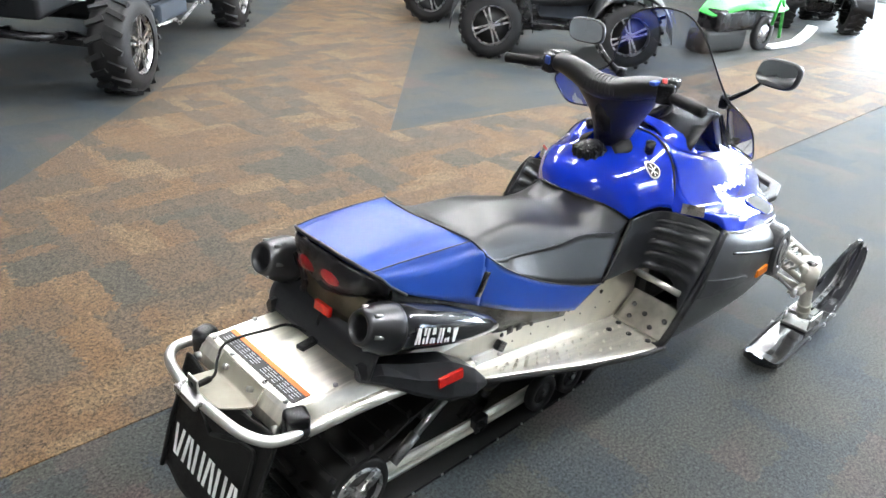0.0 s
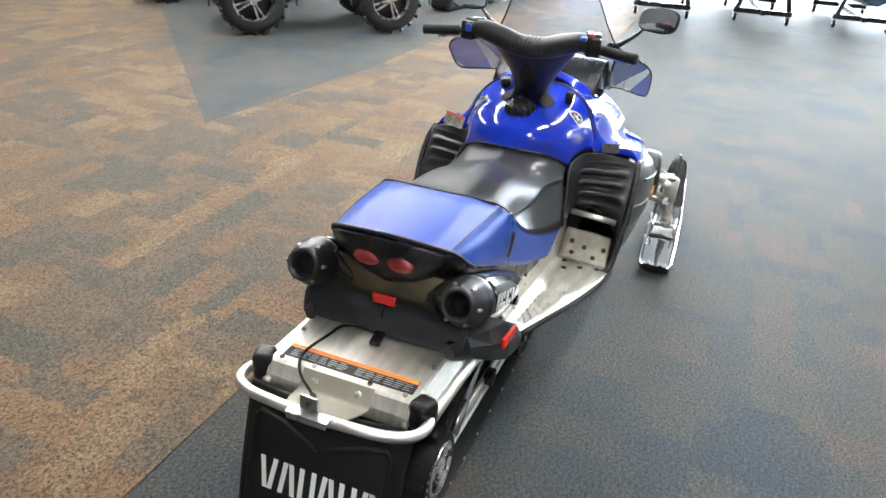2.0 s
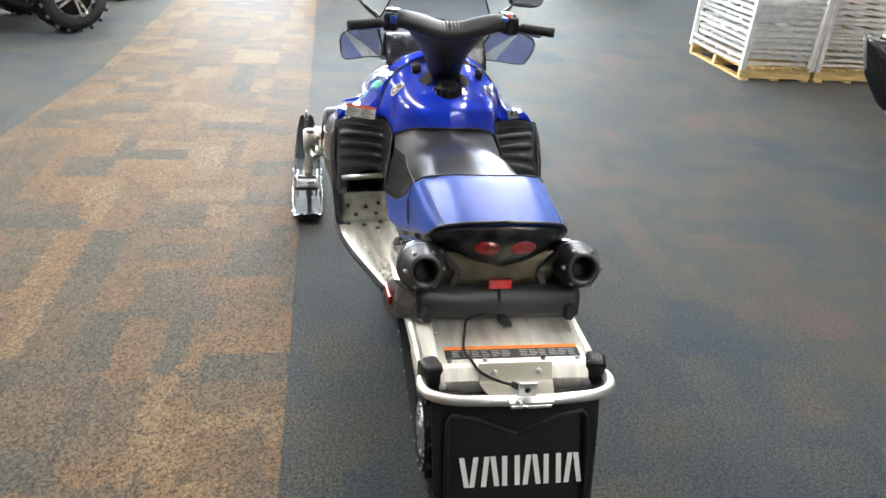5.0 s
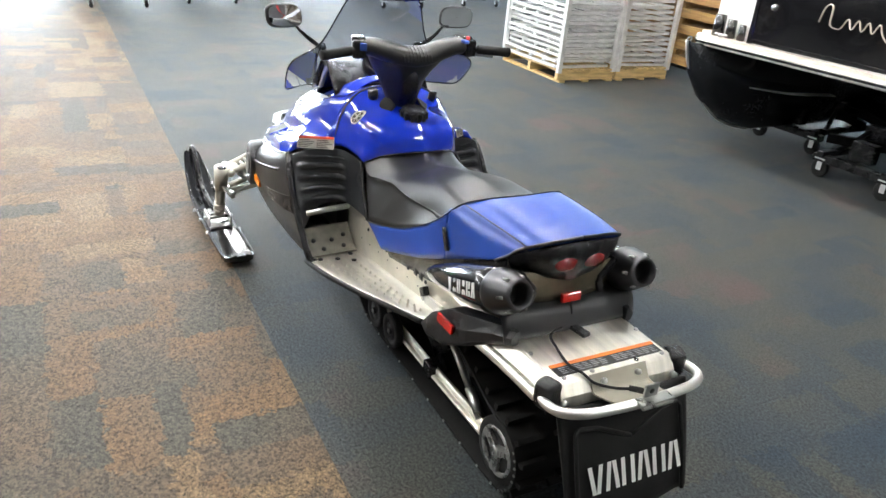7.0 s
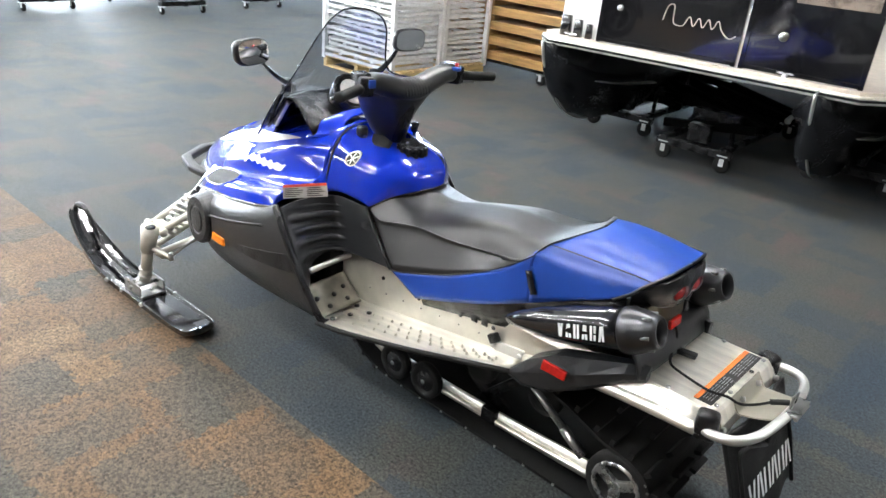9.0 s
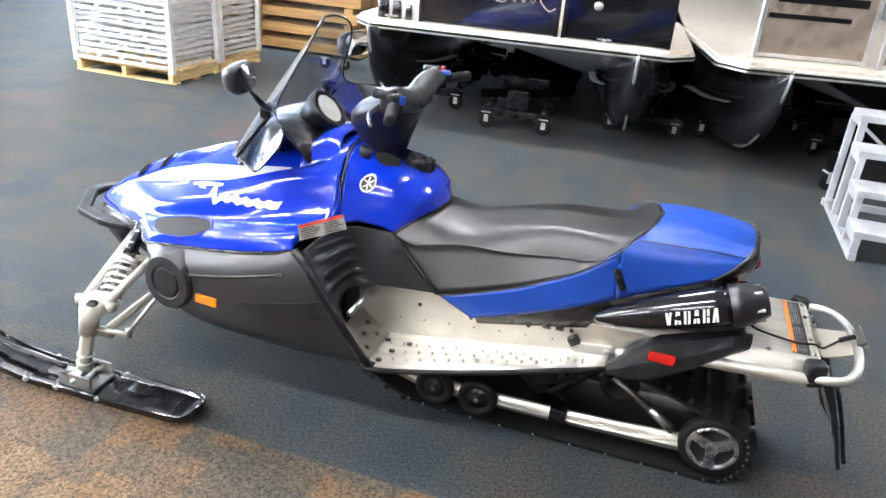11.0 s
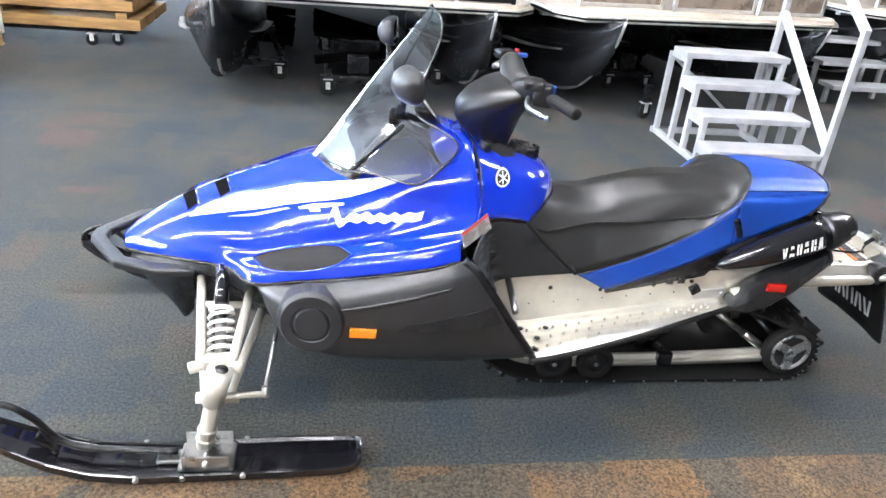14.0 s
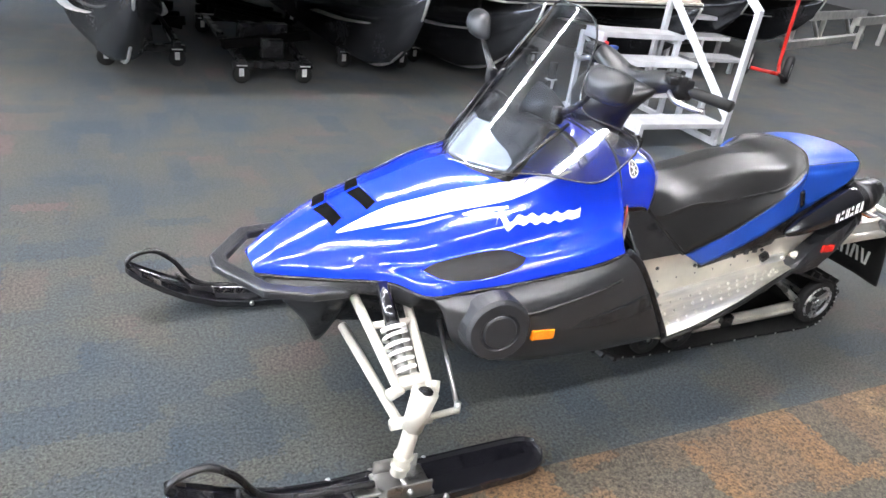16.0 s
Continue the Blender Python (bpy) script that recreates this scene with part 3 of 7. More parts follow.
loop = [(-0.19, 0.213, 0.462), (-0.225, 0.224, 0.468), (-0.27, 0.212, 0.474), (-0.302, 0.165, 0.481), (-0.318, 0.09, 0.488), (-0.324, 0, 0.49)]
part("rear_bumper", tube(bm_new(), spline(loop + flip_y(loop[:-1])[::-1], 5), 0.0125, 12), "alu_dull", sled, "dull aluminium loop bumper")
bm = net(bm_new(), [[(-0.204, 0.088, 0.503), (-0.204, -0.088, 0.503)], [(-0.215, 0.088, 0.486), (-0.215, -0.088, 0.486)], [(-0.226, 0.088, 0.470), (-0.226, -0.088, 0.470)], [(-0.232, 0.087, 0.467), (-0.232, -0.087, 0.467)], [(-0.24, 0.086, 0.468), (-0.24, -0.086, 0.468)], [(-0.28, 0.08, 0.478), (-0.28, -0.075, 0.478)], [(-0.326, 0.066, 0.492), (-0.326, -0.06, 0.492)]], 3, 2)
part("hitch_plate", bm, "hitch_paint", sled, "painted hitch plate bolted on", thick=0.004, smooth=False)
bm = bm_new()
for y in (0.052, -0.055):
    rod(bm, (-0.214, y, 0.485), (-0.223, y, 0.491), 0.008, seg=6)
for y in (0.172, -0.172):
    rod(bm, (-0.222, y, 0.455), (-0.236, y, 0.457), 0.010, seg=12)
part("bolt_set", bm, "steel", sled, kind="stuff")
bm = box(bm_new(), (-0.322, 0.002, 0.514), (0.006, 0.042, 0.046))
box(bm, (-0.333, -0.004, 0.499), (0.03, 0.10, 0.008))
rod(bm, (-0.345, -0.05, 0.492), (-0.345, 0.042, 0.492), 0.006, seg=10)
part("hitch_latch", bm, "steel", sled, "steel hitch latch", smooth=False, bevel=0.002)
part("latch_hole", rod(bm_new(), (-0.3255, 0.002, 0.519), (-0.3265, 0.002, 0.519), 0.007, seg=12), "black_print", sled)
wire = spline([(0.012, 0.002, 0.575), (0.002, 0.0, 0.545), (0.02, -0.004, 0.515), (-0.005, 0.03, 0.512), (-0.03, 0.085, 0.512), (-0.075, 0.10, 0.508), (-0.15, 0.115, 0.507), (-0.195, 0.105, 0.508), (-0.222, 0.085, 0.492), (-0.25, 0.045, 0.486), (-0.285, 0.016, 0.50), (-0.312, 0.006, 0.508)], 6)
part("wiring", tube(bm_new(), wire, 0.0036, 8), "rubber", sled, "thin black trailer wire lying over the tunnel")
part("wire_plug", tube(bm_new(), spline([(-0.275, 0.022, 0.497), (-0.295, 0.012, 0.503), (-0.315, 0.005, 0.509)], 3), 0.0075, 8), "rubber", sled, "black wire plug")
both("side_flare", lambda: net(bm_new(), [[(-0.175, 0.180, 0.4965), (-0.175, 0.196, 0.478), (-0.175, 0.207, 0.460)], [(0.0, 0.180, 0.4965), (0.0, 0.2, 0.474), (0.0, 0.216, 0.452)], [(0.16, 0.180, 0.4965), (0.16, 0.203, 0.468), (0.16, 0.222, 0.440)]], 3, 3), "alu", "sloping aluminium side of the tunnel", thick=0.003)
part("wire_clip", box(bm_new(), (-0.03, -0.008, 0.507), (0.06, 0.026, 0.012), Euler((0, 0, 0.15)).to_matrix().to_4x4()), "black_plastic", sled, bevel=0.003)

# Snow flap with its white lettering drawn as plain blocks.
FT, FB = Vector((-0.243, 0, 0.455)), Vector((-0.335, 0, 0.175))


def flap_point(y, s, out=0.0):
    """s runs from 0 at the top to 1 at the bottom edge of the flap."""
    c = FT.lerp(FB, s)
    return Vector((c.x - 0.008 * math.sin(math.pi * min(1, s * 0.75)) - out, y, c.z))


rows = [[flap_point(y * (0.203 - 0.012 * s), s, 0.012 * (abs(y) < 0.8)) for y in (-1, -0.8, -0.4, 0, 0.4, 0.8, 1)] for s in (0, 0.15, 0.4, 0.7, 1)]
part("snow_flap", net(bm_new(), rows, 4, 3), "rubber", sled, "black rubber snow flap with white blocks of lettering", thick=0.008)
bm = bm_new()
for sgn in (1, -1):
    tube(bm, [flap_point(sgn * y, s, 0.014) for y, s in ((0.165, 0.97), (0.168, 0.5), (0.165, 0.2), (0.155, 0.16), (0.10, 0.19), (0.05, 0.26), (0.0, 0.33))], 0.006, 6)
part("flap_rib", bm, "rubber", sled)
for k in range(6):
    y = 0.120 - k * 0.050
    lean = {0: (-1, 0), 1: (1, 1), 2: (0, 1), 3: (1, 1), 4: (0, 0), 5: (1, 1)}[k]
    bm = bm_new()
    for side in (1, -1):
        w_top, w_bot = (0.007, 0.016) if lean[0] > 0 else ((0.017, 0.006) if lean[0] < 0 else (0.015, 0.015))
        q = []
        for s, w in ((0.492, w_top), (0.745, w_bot)):
            for e in (0.0062, -0.0062):
                q.append(flap_point(y + side * w + e - 0.01 * s, s, 0.0168))
        bm.faces.new([bm.verts.new(v) for v in (q[0], q[1], q[3], q[2])])
        bm.faces.new([bm.verts.new(v + Vector((0.0275, 0, 0))) for v in (q[0], q[1], q[3], q[2])])
    part("flap_block", bm, "white", sled, "white letter-sized bars", smooth=False)

# Running boards.
def board():
    rows = []
    for x, yo, z in ((0.35, 0.265, 0.374), (0.5, 0.30, 0.347), (0.66, 0.342, 0.321), (0.82, 0.376, 0.296), (0.95, 0.395, 0.274), (1.04, 0.396, 0.261), (1.10, 0.37, 0.264)):
        rows.append([(x, 0.201, z + 0.012), (x, 0.225, z), (x, (0.22 + yo) / 2, z), (x, yo - 0.012, z), (x, yo, z - 0.008)])
    return net(bm_new(), rows, 3, 2)


both("running_board", board, "alu", "bare aluminium running board with punched grip holes", thick=0.004)
edge = spline([(0.35, 0.268, 0.368), (0.5, 0.303, 0.341), (0.66, 0.345, 0.315), (0.82, 0.379, 0.29), (0.95, 0.398, 0.268), (1.05, 0.405, 0.254)], 5)
both("board_edge", lambda: tube(bm_new(), edge, 0.0085, 8), "rubber", "black toothed edge trim")


def board_z(x):
    return 0.374 - 0.163 * (x - 0.35)


def bumps():
    bm = bm_new()
    for i in range(15):
        for j in range(3):
            x = 0.42 + i * 0.043 + 0.02 * (j % 2)
            yo = 0.265 + 0.19 * min(x - 0.35, 0.6)
            y = 0.235 + (yo - 0.255) * (j + 0.3) / 2.6
            z = board_z(x)
            a, b = ring((x, y, z - 0.002), (0, 0, 1), 0.0055, 8), ring((x, y, z + 0.005), (0, 0, 1), 0.0034, 8)
            loft(bm, [a, b], caps=False)
    return bm


both("grip_bump", bumps, "alu", kind="stuff")


def holes():
    bm = bm_new()
    for x, y in ((1.075, 0.27), (1.09, 0.33), (1.02, 0.36), (1.0, 0.30), (0.96, 0.25), (1.04, 0.235)):
        rod(bm, (x, y, board_z(max(x, 0)) + 0.0012 + max(0, x - 1.05) * 0.09), (x, y, board_z(x) + 0.0045 + max(0, x - 1.05) * 0.09), 0.0095, seg=12)
    for i in range(8):
        x = 0.44 + 0.082 * i
        rod(bm, (x, 0.2, 0.40 - 0.1 * (x - 0.4)), (x, 0.2016, 0.40 - 0.1 * (x - 0.4)), 0.0026, seg=8)
    for x, z in ((0.505, 0.432), (0.545, 0.428)):
        box(bm, (x, 0.2005, z), (0.024, 0.003, 0.022))
    for x, z in ((0.47, 0.43), (0.6, 0.415), (0.78, 0.395), (0.95, 0.4)):
        rod(bm, (x, 0.199, z), (x, 0.2035, z), 0.007, seg=8)
    return bm


both("punched_hole", holes, "black_print", kind="stuff")
both("board_clip", lambda: box(bm_new(), (0.457, 0.21, 0.405), (0.034, 0.02, 0.03), Euler((0, 0.6, 0)).to_matrix().to_4x4()), "black_plastic", bevel=0.004)


def stiffener():
    bm = box(bm_new(), (0.40, 0.206, 0.388), (0.11, 0.010, 0.032), Euler((0, 0.12, 0)).to_matrix().to_4x4())
    for x in (0.455, 0.358):
        rod(bm, (x, 0.206, 0.386 + (0.41 - x) * 0.1), (x, 0.219, 0.386 + (0.41 - x) * 0.1), 0.008, seg=10)
    return bm


both("bracket", stiffener, "alu_dull", smooth=False, bevel=0.003)


def toe_plate():
    return net(bm_new(), [[(1.05, 0.205, 0.268), (1.05, 0.3, 0.266), (1.05, 0.40, 0.260)], [(1.105, 0.205, 0.302), (1.105, 0.3, 0.300), (1.11, 0.395, 0.294)], [(1.15, 0.21, 0.348), (1.15, 0.3, 0.345), (1.15, 0.39, 0.338)]], 4, 3)


both("toe_plate", toe_plate, "alu_worn", "dull aluminium toe plate", thick=0.004)
both("toe_bar", lambda: tube(bm_new(), [(1.10, 0.222, 0.437), (1.105, 0.3, 0.43), (1.11, 0.385, 0.42)], 0.011, 10), "steel", "bright metal foot bar")


def toe_holes():
    bm, n = bm_new(), Vector((-0.6, 0, 0.8))
    for y, s in ((0.25, 0.25), (0.33, 0.22), (0.29, 0.5), (0.36, 0.55), (0.24, 0.62)):
        q = Vector((1.05 + 0.1 * s, y, 0.2675 + 0.066 * s + 0.013 * s * s - 0.02 * (y - 0.25)))
        rod(bm, q - n * 0.006, q + n * 0.004, 0.0085, seg=12)
    return bm


both("toe_hole", toe_holes, "black_print", kind="stuff")


# Rear ends of the boards: black fins with red reflectors.
def fin():
    r = []
    for x, y0, y1, z0, z1 in ((0.355, 0.215, 0.268, 0.352, 0.372), (0.30, 0.208, 0.276, 0.348, 0.43), (0.22, 0.20, 0.27, 0.365, 0.483), (0.12, 0.188, 0.252, 0.42, 0.512), (0.03, 0.178, 0.225, 0.478, 0.535), (-0.02, 0.176, 0.20, 0.495, 0.535)):
        zm = z0 * 0.45 + z1 * 0.55
        r.append([(x, y0, z0), (x, y1 - 0.006, z0), (x, y1, z0 + 0.012), (x, y1, zm), (x, y1 - 0.014, z1), (x, y0, z1)])
    return loft(bm_new(), r)


both("board_fin", fin, "grey_plastic", "black plastic fin at the end of the running board", smooth=False, bevel=0.006)
both("fin_reflector", lambda: box(bm_new(), (0.207, 0.2685, 0.447), (0.074, 0.010, 0.030), Euler((0.0, -0.1, 0.12)).to_matrix().to_4x4()), "red_lens", "red reflector", smooth=False, bevel=0.003)
# Rubber guard across the tunnel and the tail.
bm = net(bm_new(), [[(0.06, 0.205, 0.585), (0.055, 0.1, 0.575), (0.055, -0.1, 0.575), (0.06, -0.205, 0.585)], [(0.012, 0.215, 0.56), (0.01, 0.1, 0.558), (0.01, -0.1, 0.558), (0.012, -0.215, 0.56)], [(-0.008, 0.212, 0.503), (-0.012, 0.1, 0.503), (-0.012, -0.1, 0.503), (-0.008, -0.212, 0.503)]], 4, 4)
part("tunnel_guard", bm, "grey_plastic", sled, "dark grey rubber guard across the tunnel", thick=0.006)
bm = net(bm_new(), [[(0.055, 0.17, 0.665), (0.045, 0.09, 0.662), (0.04, 0, 0.655), (0.045, -0.09, 0.662), (0.055, -0.17, 0.665)], [(0.06, 0.15, 0.56), (0.045, 0.09, 0.565), (0.04, 0, 0.565), (0.045, -0.09, 0.565), (0.06, -0.15, 0.56)]], 3, 3)
part("heat_shield", bm, "heat_shield", sled, "stained metal heat shield", thick=0.004)
# Tail cowl under the seat, with two lamps and a reflector.
rows = [[(0.082, 0.178, 0.706), (0.045, 0.155, 0.728), (0.012, 0.09, 0.748), (0.004, 0, 0.755)], [(0.078, 0.172, 0.684), (0.035, 0.14, 0.70), (0.004, 0.085, 0.712), (-0.004, 0, 0.715)], [(0.09, 0.15, 0.655), (0.05, 0.12, 0.665), (0.018, 0.075, 0.664), (0.008, 0, 0.655)], [(0.11, 0.13, 0.64), (0.07, 0.10, 0.64), (0.04, 0.06, 0.64), (0.03, 0, 0.628)]]
part("tail_cowl", net(bm_new(), rows, 4, 4, True), "black_plastic", sled, "black tail cowl", thick=0.006)


def tail_lamp():
    bm = bm_new()
    bmesh.ops.create_uvsphere(bm, u_segments=20, v_segments=12, radius=1, matrix=Matrix.Translation((0.006, 0.043, 0.697)) @ Matrix.Diagonal((0.016, 0.037, 0.023, 1)))
    return bm


both("tail_lamp", tail_lamp, "dark_red_lens", "dark red tail lamp lens")
part("tail_reflector", box(bm_new(), (0.018, 0, 0.586), (0.012, 0.062, 0.026), Euler((0, 0.15, 0)).to_matrix().to_4x4()), "red_lens", sled, "bright red rear reflector", smooth=False, bevel=0.003)
both("tail_strut", lambda: beam(beam(bm_new(), (0.05, 0.155, 0.665), (0.05, 0.105, 0.61), 0.03, 0.02), (0.05, 0.105, 0.61), (0.05, 0.125, 0.56), 0.03, 0.02), "black_plastic", smooth=False, bevel=0.005)


# Twin mufflers.
def muffler_axis(s):
    """s = 0 at the front tip, 1 at the rear mouth."""
    return Vector((0.415, 0.236, 0.492)).lerp(Vector((-0.03, 0.199, 0.655)), s)


def muffler():
    axis = muffler_axis(1) - muffler_axis(0)
    prof = ((0.0, 0.006), (0.03, 0.016), (0.12, 0.03), (0.30, 0.046), (0.5, 0.056), (0.7, 0.060), (0.80, 0.060))
    return loft(bm_new(), [ring(muffler_axis(s) + Vector((0, -0.01, -0.004 + 0.012 * (1 - s))), axis, r, 28, 0.95) for s, r in prof])


def muffler_cap():
    axis = muffler_axis(1) - muffler_axis(0)
    prof = ((0.80, 0.060), (0.815, 0.0615), (0.86, 0.0615), (0.87, 0.0585), (0.90, 0.057), (0.98, 0.043), (1.0, 0.039), (1.0, 0.032), (0.95, 0.029), (0.85, 0.027))
    return loft(bm_new(), [ring(muffler_axis(s) + Vector((0, -0.01 * (1 - s), -0.003)), axis, r, 30) for s, r in prof])


def muffler_mouth():
    axis = muffler_axis(1) - muffler_axis(0)
    return loft(bm_new(), [ring(muffler_axis(s) + Vector((0, 0, -0.003)), axis, 0.0265, 24) for s in (0.88, 0.9)])


def muffler_bolts():
    bm = bm_new()
    axis = (muffler_axis(1) - muffler_axis(0)).normalized()
    for q in ring(muffler_axis(0.945) + Vector((0, 0, -0.003)), axis, 0.047, 6):
        rod(bm, q - axis * 0.01, q + axis * 0.012, 0.005, seg=8)
    return bm


both("muffler", muffler, "black_gloss", "glossy black muffler can with white lettering blocks")
both("muffler_cap", muffler_cap, "muffler_cap", "dark conical metal end cap")
both("muffler_mouth", muffler_mouth, "black_print")
both("cap_bolt", muffler_bolts, "steel", kind="stuff")


def muffler_letters():
    """Six letter-sized white blocks wrapped on the can."""
    bm = bm_new()
    axis = (muffler_axis(1) - muffler_axis(0)).normalized()
    for k in range(6):
        lean = (-1, 1, 0, 1, 0, 1)[k]
        for side in (0, 1):
            s_low = 0.435 + k * 0.052 + 0.022 * side
            d0, d1 = ((0.008, 0.0) if side == 0 else (-0.008, 0.0)) if lean > 0 else (((0.0, 0.008) if side == 0 else (0.0, -0.008)) if lean < 0 else (0, 0))
            vs = []
            for s, up in ((s_low + d1, 0), (s_low + d1 + 0.014, 0), (s_low + d0 + 0.020, 1), (s_low + d0 + 0.006, 1)):
                r = 0.0535 + 0.0075 * min(1, (s - 0.43) / 0.3) + 0.003
                a = radians(20 if up else -18)
                q = muffler_axis(s) + Vector((0, -0.01, -0.004 + 0.012 * (1 - s)))
                vs.append(bm.verts.new(q + Vector((0, math.cos(a), 0)) * r + Vector((0.3, 0, 1)) * (r * math.sin(a) * 0.95)))
            bm.faces.new(vs)
    return bm


both("muffler_lettering", muffler_letters, "white", "white letter-sized blocks", smooth=False, thick=0.001, offset=1)

# Side covers under the seat.
both("side_cover", lambda: net(bm_new(), [[(0.78, 0.205, 0.42), (0.76, 0.2, 0.38)], [(0.59, 0.207, 0.48), (0.57, 0.2, 0.42)], [(0.43, 0.203, 0.545), (0.43, 0.2, 0.45)], [(0.25, 0.19, 0.625), (0.25, 0.19, 0.5)], [(0.09, 0.172, 0.69), (0.09, 0.165, 0.56)]], 4, 3), "black_plastic", "black side cover below the seat", thick=0.004)

# Seat: blue tail, blue side bands, black saddle.
arc = [(0.362, 0.2, 0.563), (0.375, 0.198, 0.702), (0.345, 0.166, 0.742), (0.300, 0.10, 0.768), (0.278, 0, 0.776)]
t1 = [(0.25, 0.196, 0.617), (0.245, 0.19, 0.70), (0.24, 0.163, 0.745), (0.225, 0.10, 0.775), (0.215, 0, 0.783)]
t2 = [(0.13, 0.188, 0.672), (0.13, 0.18, 0.716), (0.125, 0.156, 0.746), (0.12, 0.10, 0.770), (0.115, 0, 0.777)]
t3 = [(0.078, 0.176, 0.706), (0.06, 0.165, 0.726), (0.04, 0.147, 0.742), (0.02, 0.09, 0.757), (0.012, 0, 0.764)]


def crease(row, j):
    """A row of points with a firm edge at point j."""
    p = [Vector(q) for q in row]
    return p[:j] + [p[j].lerp(p[j - 1], 0.42), p[j], p[j].lerp(p[j + 1], 0.40)] + p[j + 1:]


def shoulder(row):
    """The saddle's side rises steeply from its seam and turns over a firm shoulder to a flat top."""
    p = [Vector(q) for q in row]
    top = p[2] + Vector((0, 0.008, 0.003))
    wall = p[1].lerp(top, 0.55) + Vector((0, 0.006, 0.002))
    return [p[0], p[1].lerp(p[0], 0.15) - Vector((0, 0.003, 0)), p[1], wall, top, top.lerp(p[3], 0.35) + Vector((0, 0, 0.002)), p[3]]


part("seat_tail", net(bm_new(), [crease(r, 2) for r in (arc, t1, t2, t3)], 6, 4, True), "blue_vinyl", sled, "blue vinyl tail of the seat", thick=0.01)
band = [[(0.775, 0.224, 0.406), (0.881, 0.234, 0.466)], [(0.70, 0.222, 0.430), (0.80, 0.228, 0.488)], [(0.59, 0.217, 0.468), (0.66, 0.217, 0.535)], [(0.50, 0.212, 0.502), (0.54, 0.209, 0.592)], [(0.43, 0.206, 0.532), (0.45, 0.204, 0.645)], [(0.362, 0.2, 0.563), (0.37, 0.199, 0.712)]]
both("seat_band", lambda: net(bm_new(), band, 4, 5), "blue_vinyl", "blue vinyl lower seat side", thick=0.01)
r0 = arc[1:]
r1 = [(0.45, 0.204, 0.645), (0.425, 0.172, 0.664), (0.395, 0.115, 0.715), (0.380, 0, 0.736)]
r2 = [(0.54, 0.209, 0.592), (0.56, 0.168, 0.640), (0.56, 0.108, 0.706), (0.56, 0, 0.731)]
r3 = [(0.66, 0.217, 0.535), (0.70, 0.172, 0.625), (0.71, 0.100, 0.676), (0.71, 0, 0.706)]
r4 = [(0.80, 0.228, 0.488), (0.84, 0.168, 0.618), (0.83, 0.095, 0.648), (0.83, 0, 0.676)]
r5 = [(0.881, 0.234, 0.466), (0.975, 0.190, 0.596), (0.93, 0.112, 0.650), (0.91, 0, 0.680)]
r6 = [(0.892, 0.228, 0.474), (1.058, 0.186, 0.618), (0.99, 0.118, 0.660), (0.94, 0, 0.684)]
saddle = part("seat_saddle", net(bm_new(), [[r0[0], Vector(r0[0]).lerp(Vector(r0[1]), 0.6), r0[1], Vector(r0[1]).lerp(Vector(r0[2]), 0.5) + Vector((0, 0, 0.003)), r0[2], Vector(r0[2]).lerp(Vector(r0[3]), 0.4) + Vector((0, 0, 0.003)), r0[3]]] + [shoulder(r) for r in (r1, r2, r3, r4, r5, r6)], 6, 4, True), "black_vinyl", sled, "worn black vinyl saddle", thick=0.008)


def seam(rows, j, lift=0.0015):
    pts = spline([r[j] for r in rows], 6)
    return [(p.x, p.y + lift, p.z + lift) for p in pts]


both("saddle_seam", lambda: tube(bm_new(), seam([r0, r1, r2, r3, r4, r5], 1), 0.0022, 6), "black_vinyl", "stitched seam piping")
both("band_seam", lambda: tube(bm_new(), seam([r0, r1, r2, r3, r4, r5], 0, 0.001), 0.002, 6), "black_vinyl")
both("tail_seam", lambda: tube(bm_new(), seam([arc, t1, t2, t3], 2, 0.0008), 0.0016, 6), "black_vinyl")
both("seat_piping", lambda: tube(bm_new(), spline([(x, y + 0.002, z) for x, y, z in arc[1:]], 5), 0.003, 6), "black_vinyl")
both("tail_piping", lambda: tube(bm_new(), spline([(0.12, 0.186, 0.674), *t3], 4), 0.0045, 8), "black_vinyl")
both("strap_tab", lambda: net(bm_new(), [[(0.337, 0.2035, 0.602), (0.356, 0.2045, 0.594)], [(0.352, 0.2045, 0.632), (0.371, 0.2055, 0.625)], [(0.366, 0.2035, 0.664), (0.385, 0.2045, 0.658)]], 2, 1), "black_plastic", "short black strap tab", thick=0.003, offset=1)

# Fuel tank cover.
k0 = [(1.056, 0.190, 0.620), (1.0, 0.14, 0.662), (0.955, 0.07, 0.682), (0.938, 0, 0.687)]
k1 = [(1.062, 0.197, 0.63), (1.008, 0.15, 0.705), (0.975, 0.08, 0.740), (0.966, 0, 0.748)]
k2 = [(1.10, 0.204, 0.64), (1.06, 0.172, 0.742), (1.045, 0.09, 0.782), (1.035, 0, 0.789)]
k3 = [(1.17, 0.222, 0.648), (1.15, 0.184, 0.758), (1.15, 0.10, 0.804), (1.15, 0, 0.812)]
k4 = [(1.212, 0.252, 0.640), (1.222, 0.203, 0.778), (1.235, 0.12, 0.842), (1.24, 0, 0.85)]
tank = part("tank_cover", net(bm_new(), [k0, k1, k2, k3, k4], 6, 6, True), "blue", sled, "glossy blue tank cover", thick=0.005)
both("tank_rim", lambda: tube(bm_new(), spline([(x, y + 0.001, z - 0.002) for x, y, z in k0], 4), 0.004, 6), "black_plastic")
both("seam_gap", lambda: tube(bm_new(), spline([(x + 0.003, y + 0.001, z + 0.001) for x, y, z in k4], 5), 0.0036, 6), "black_print")

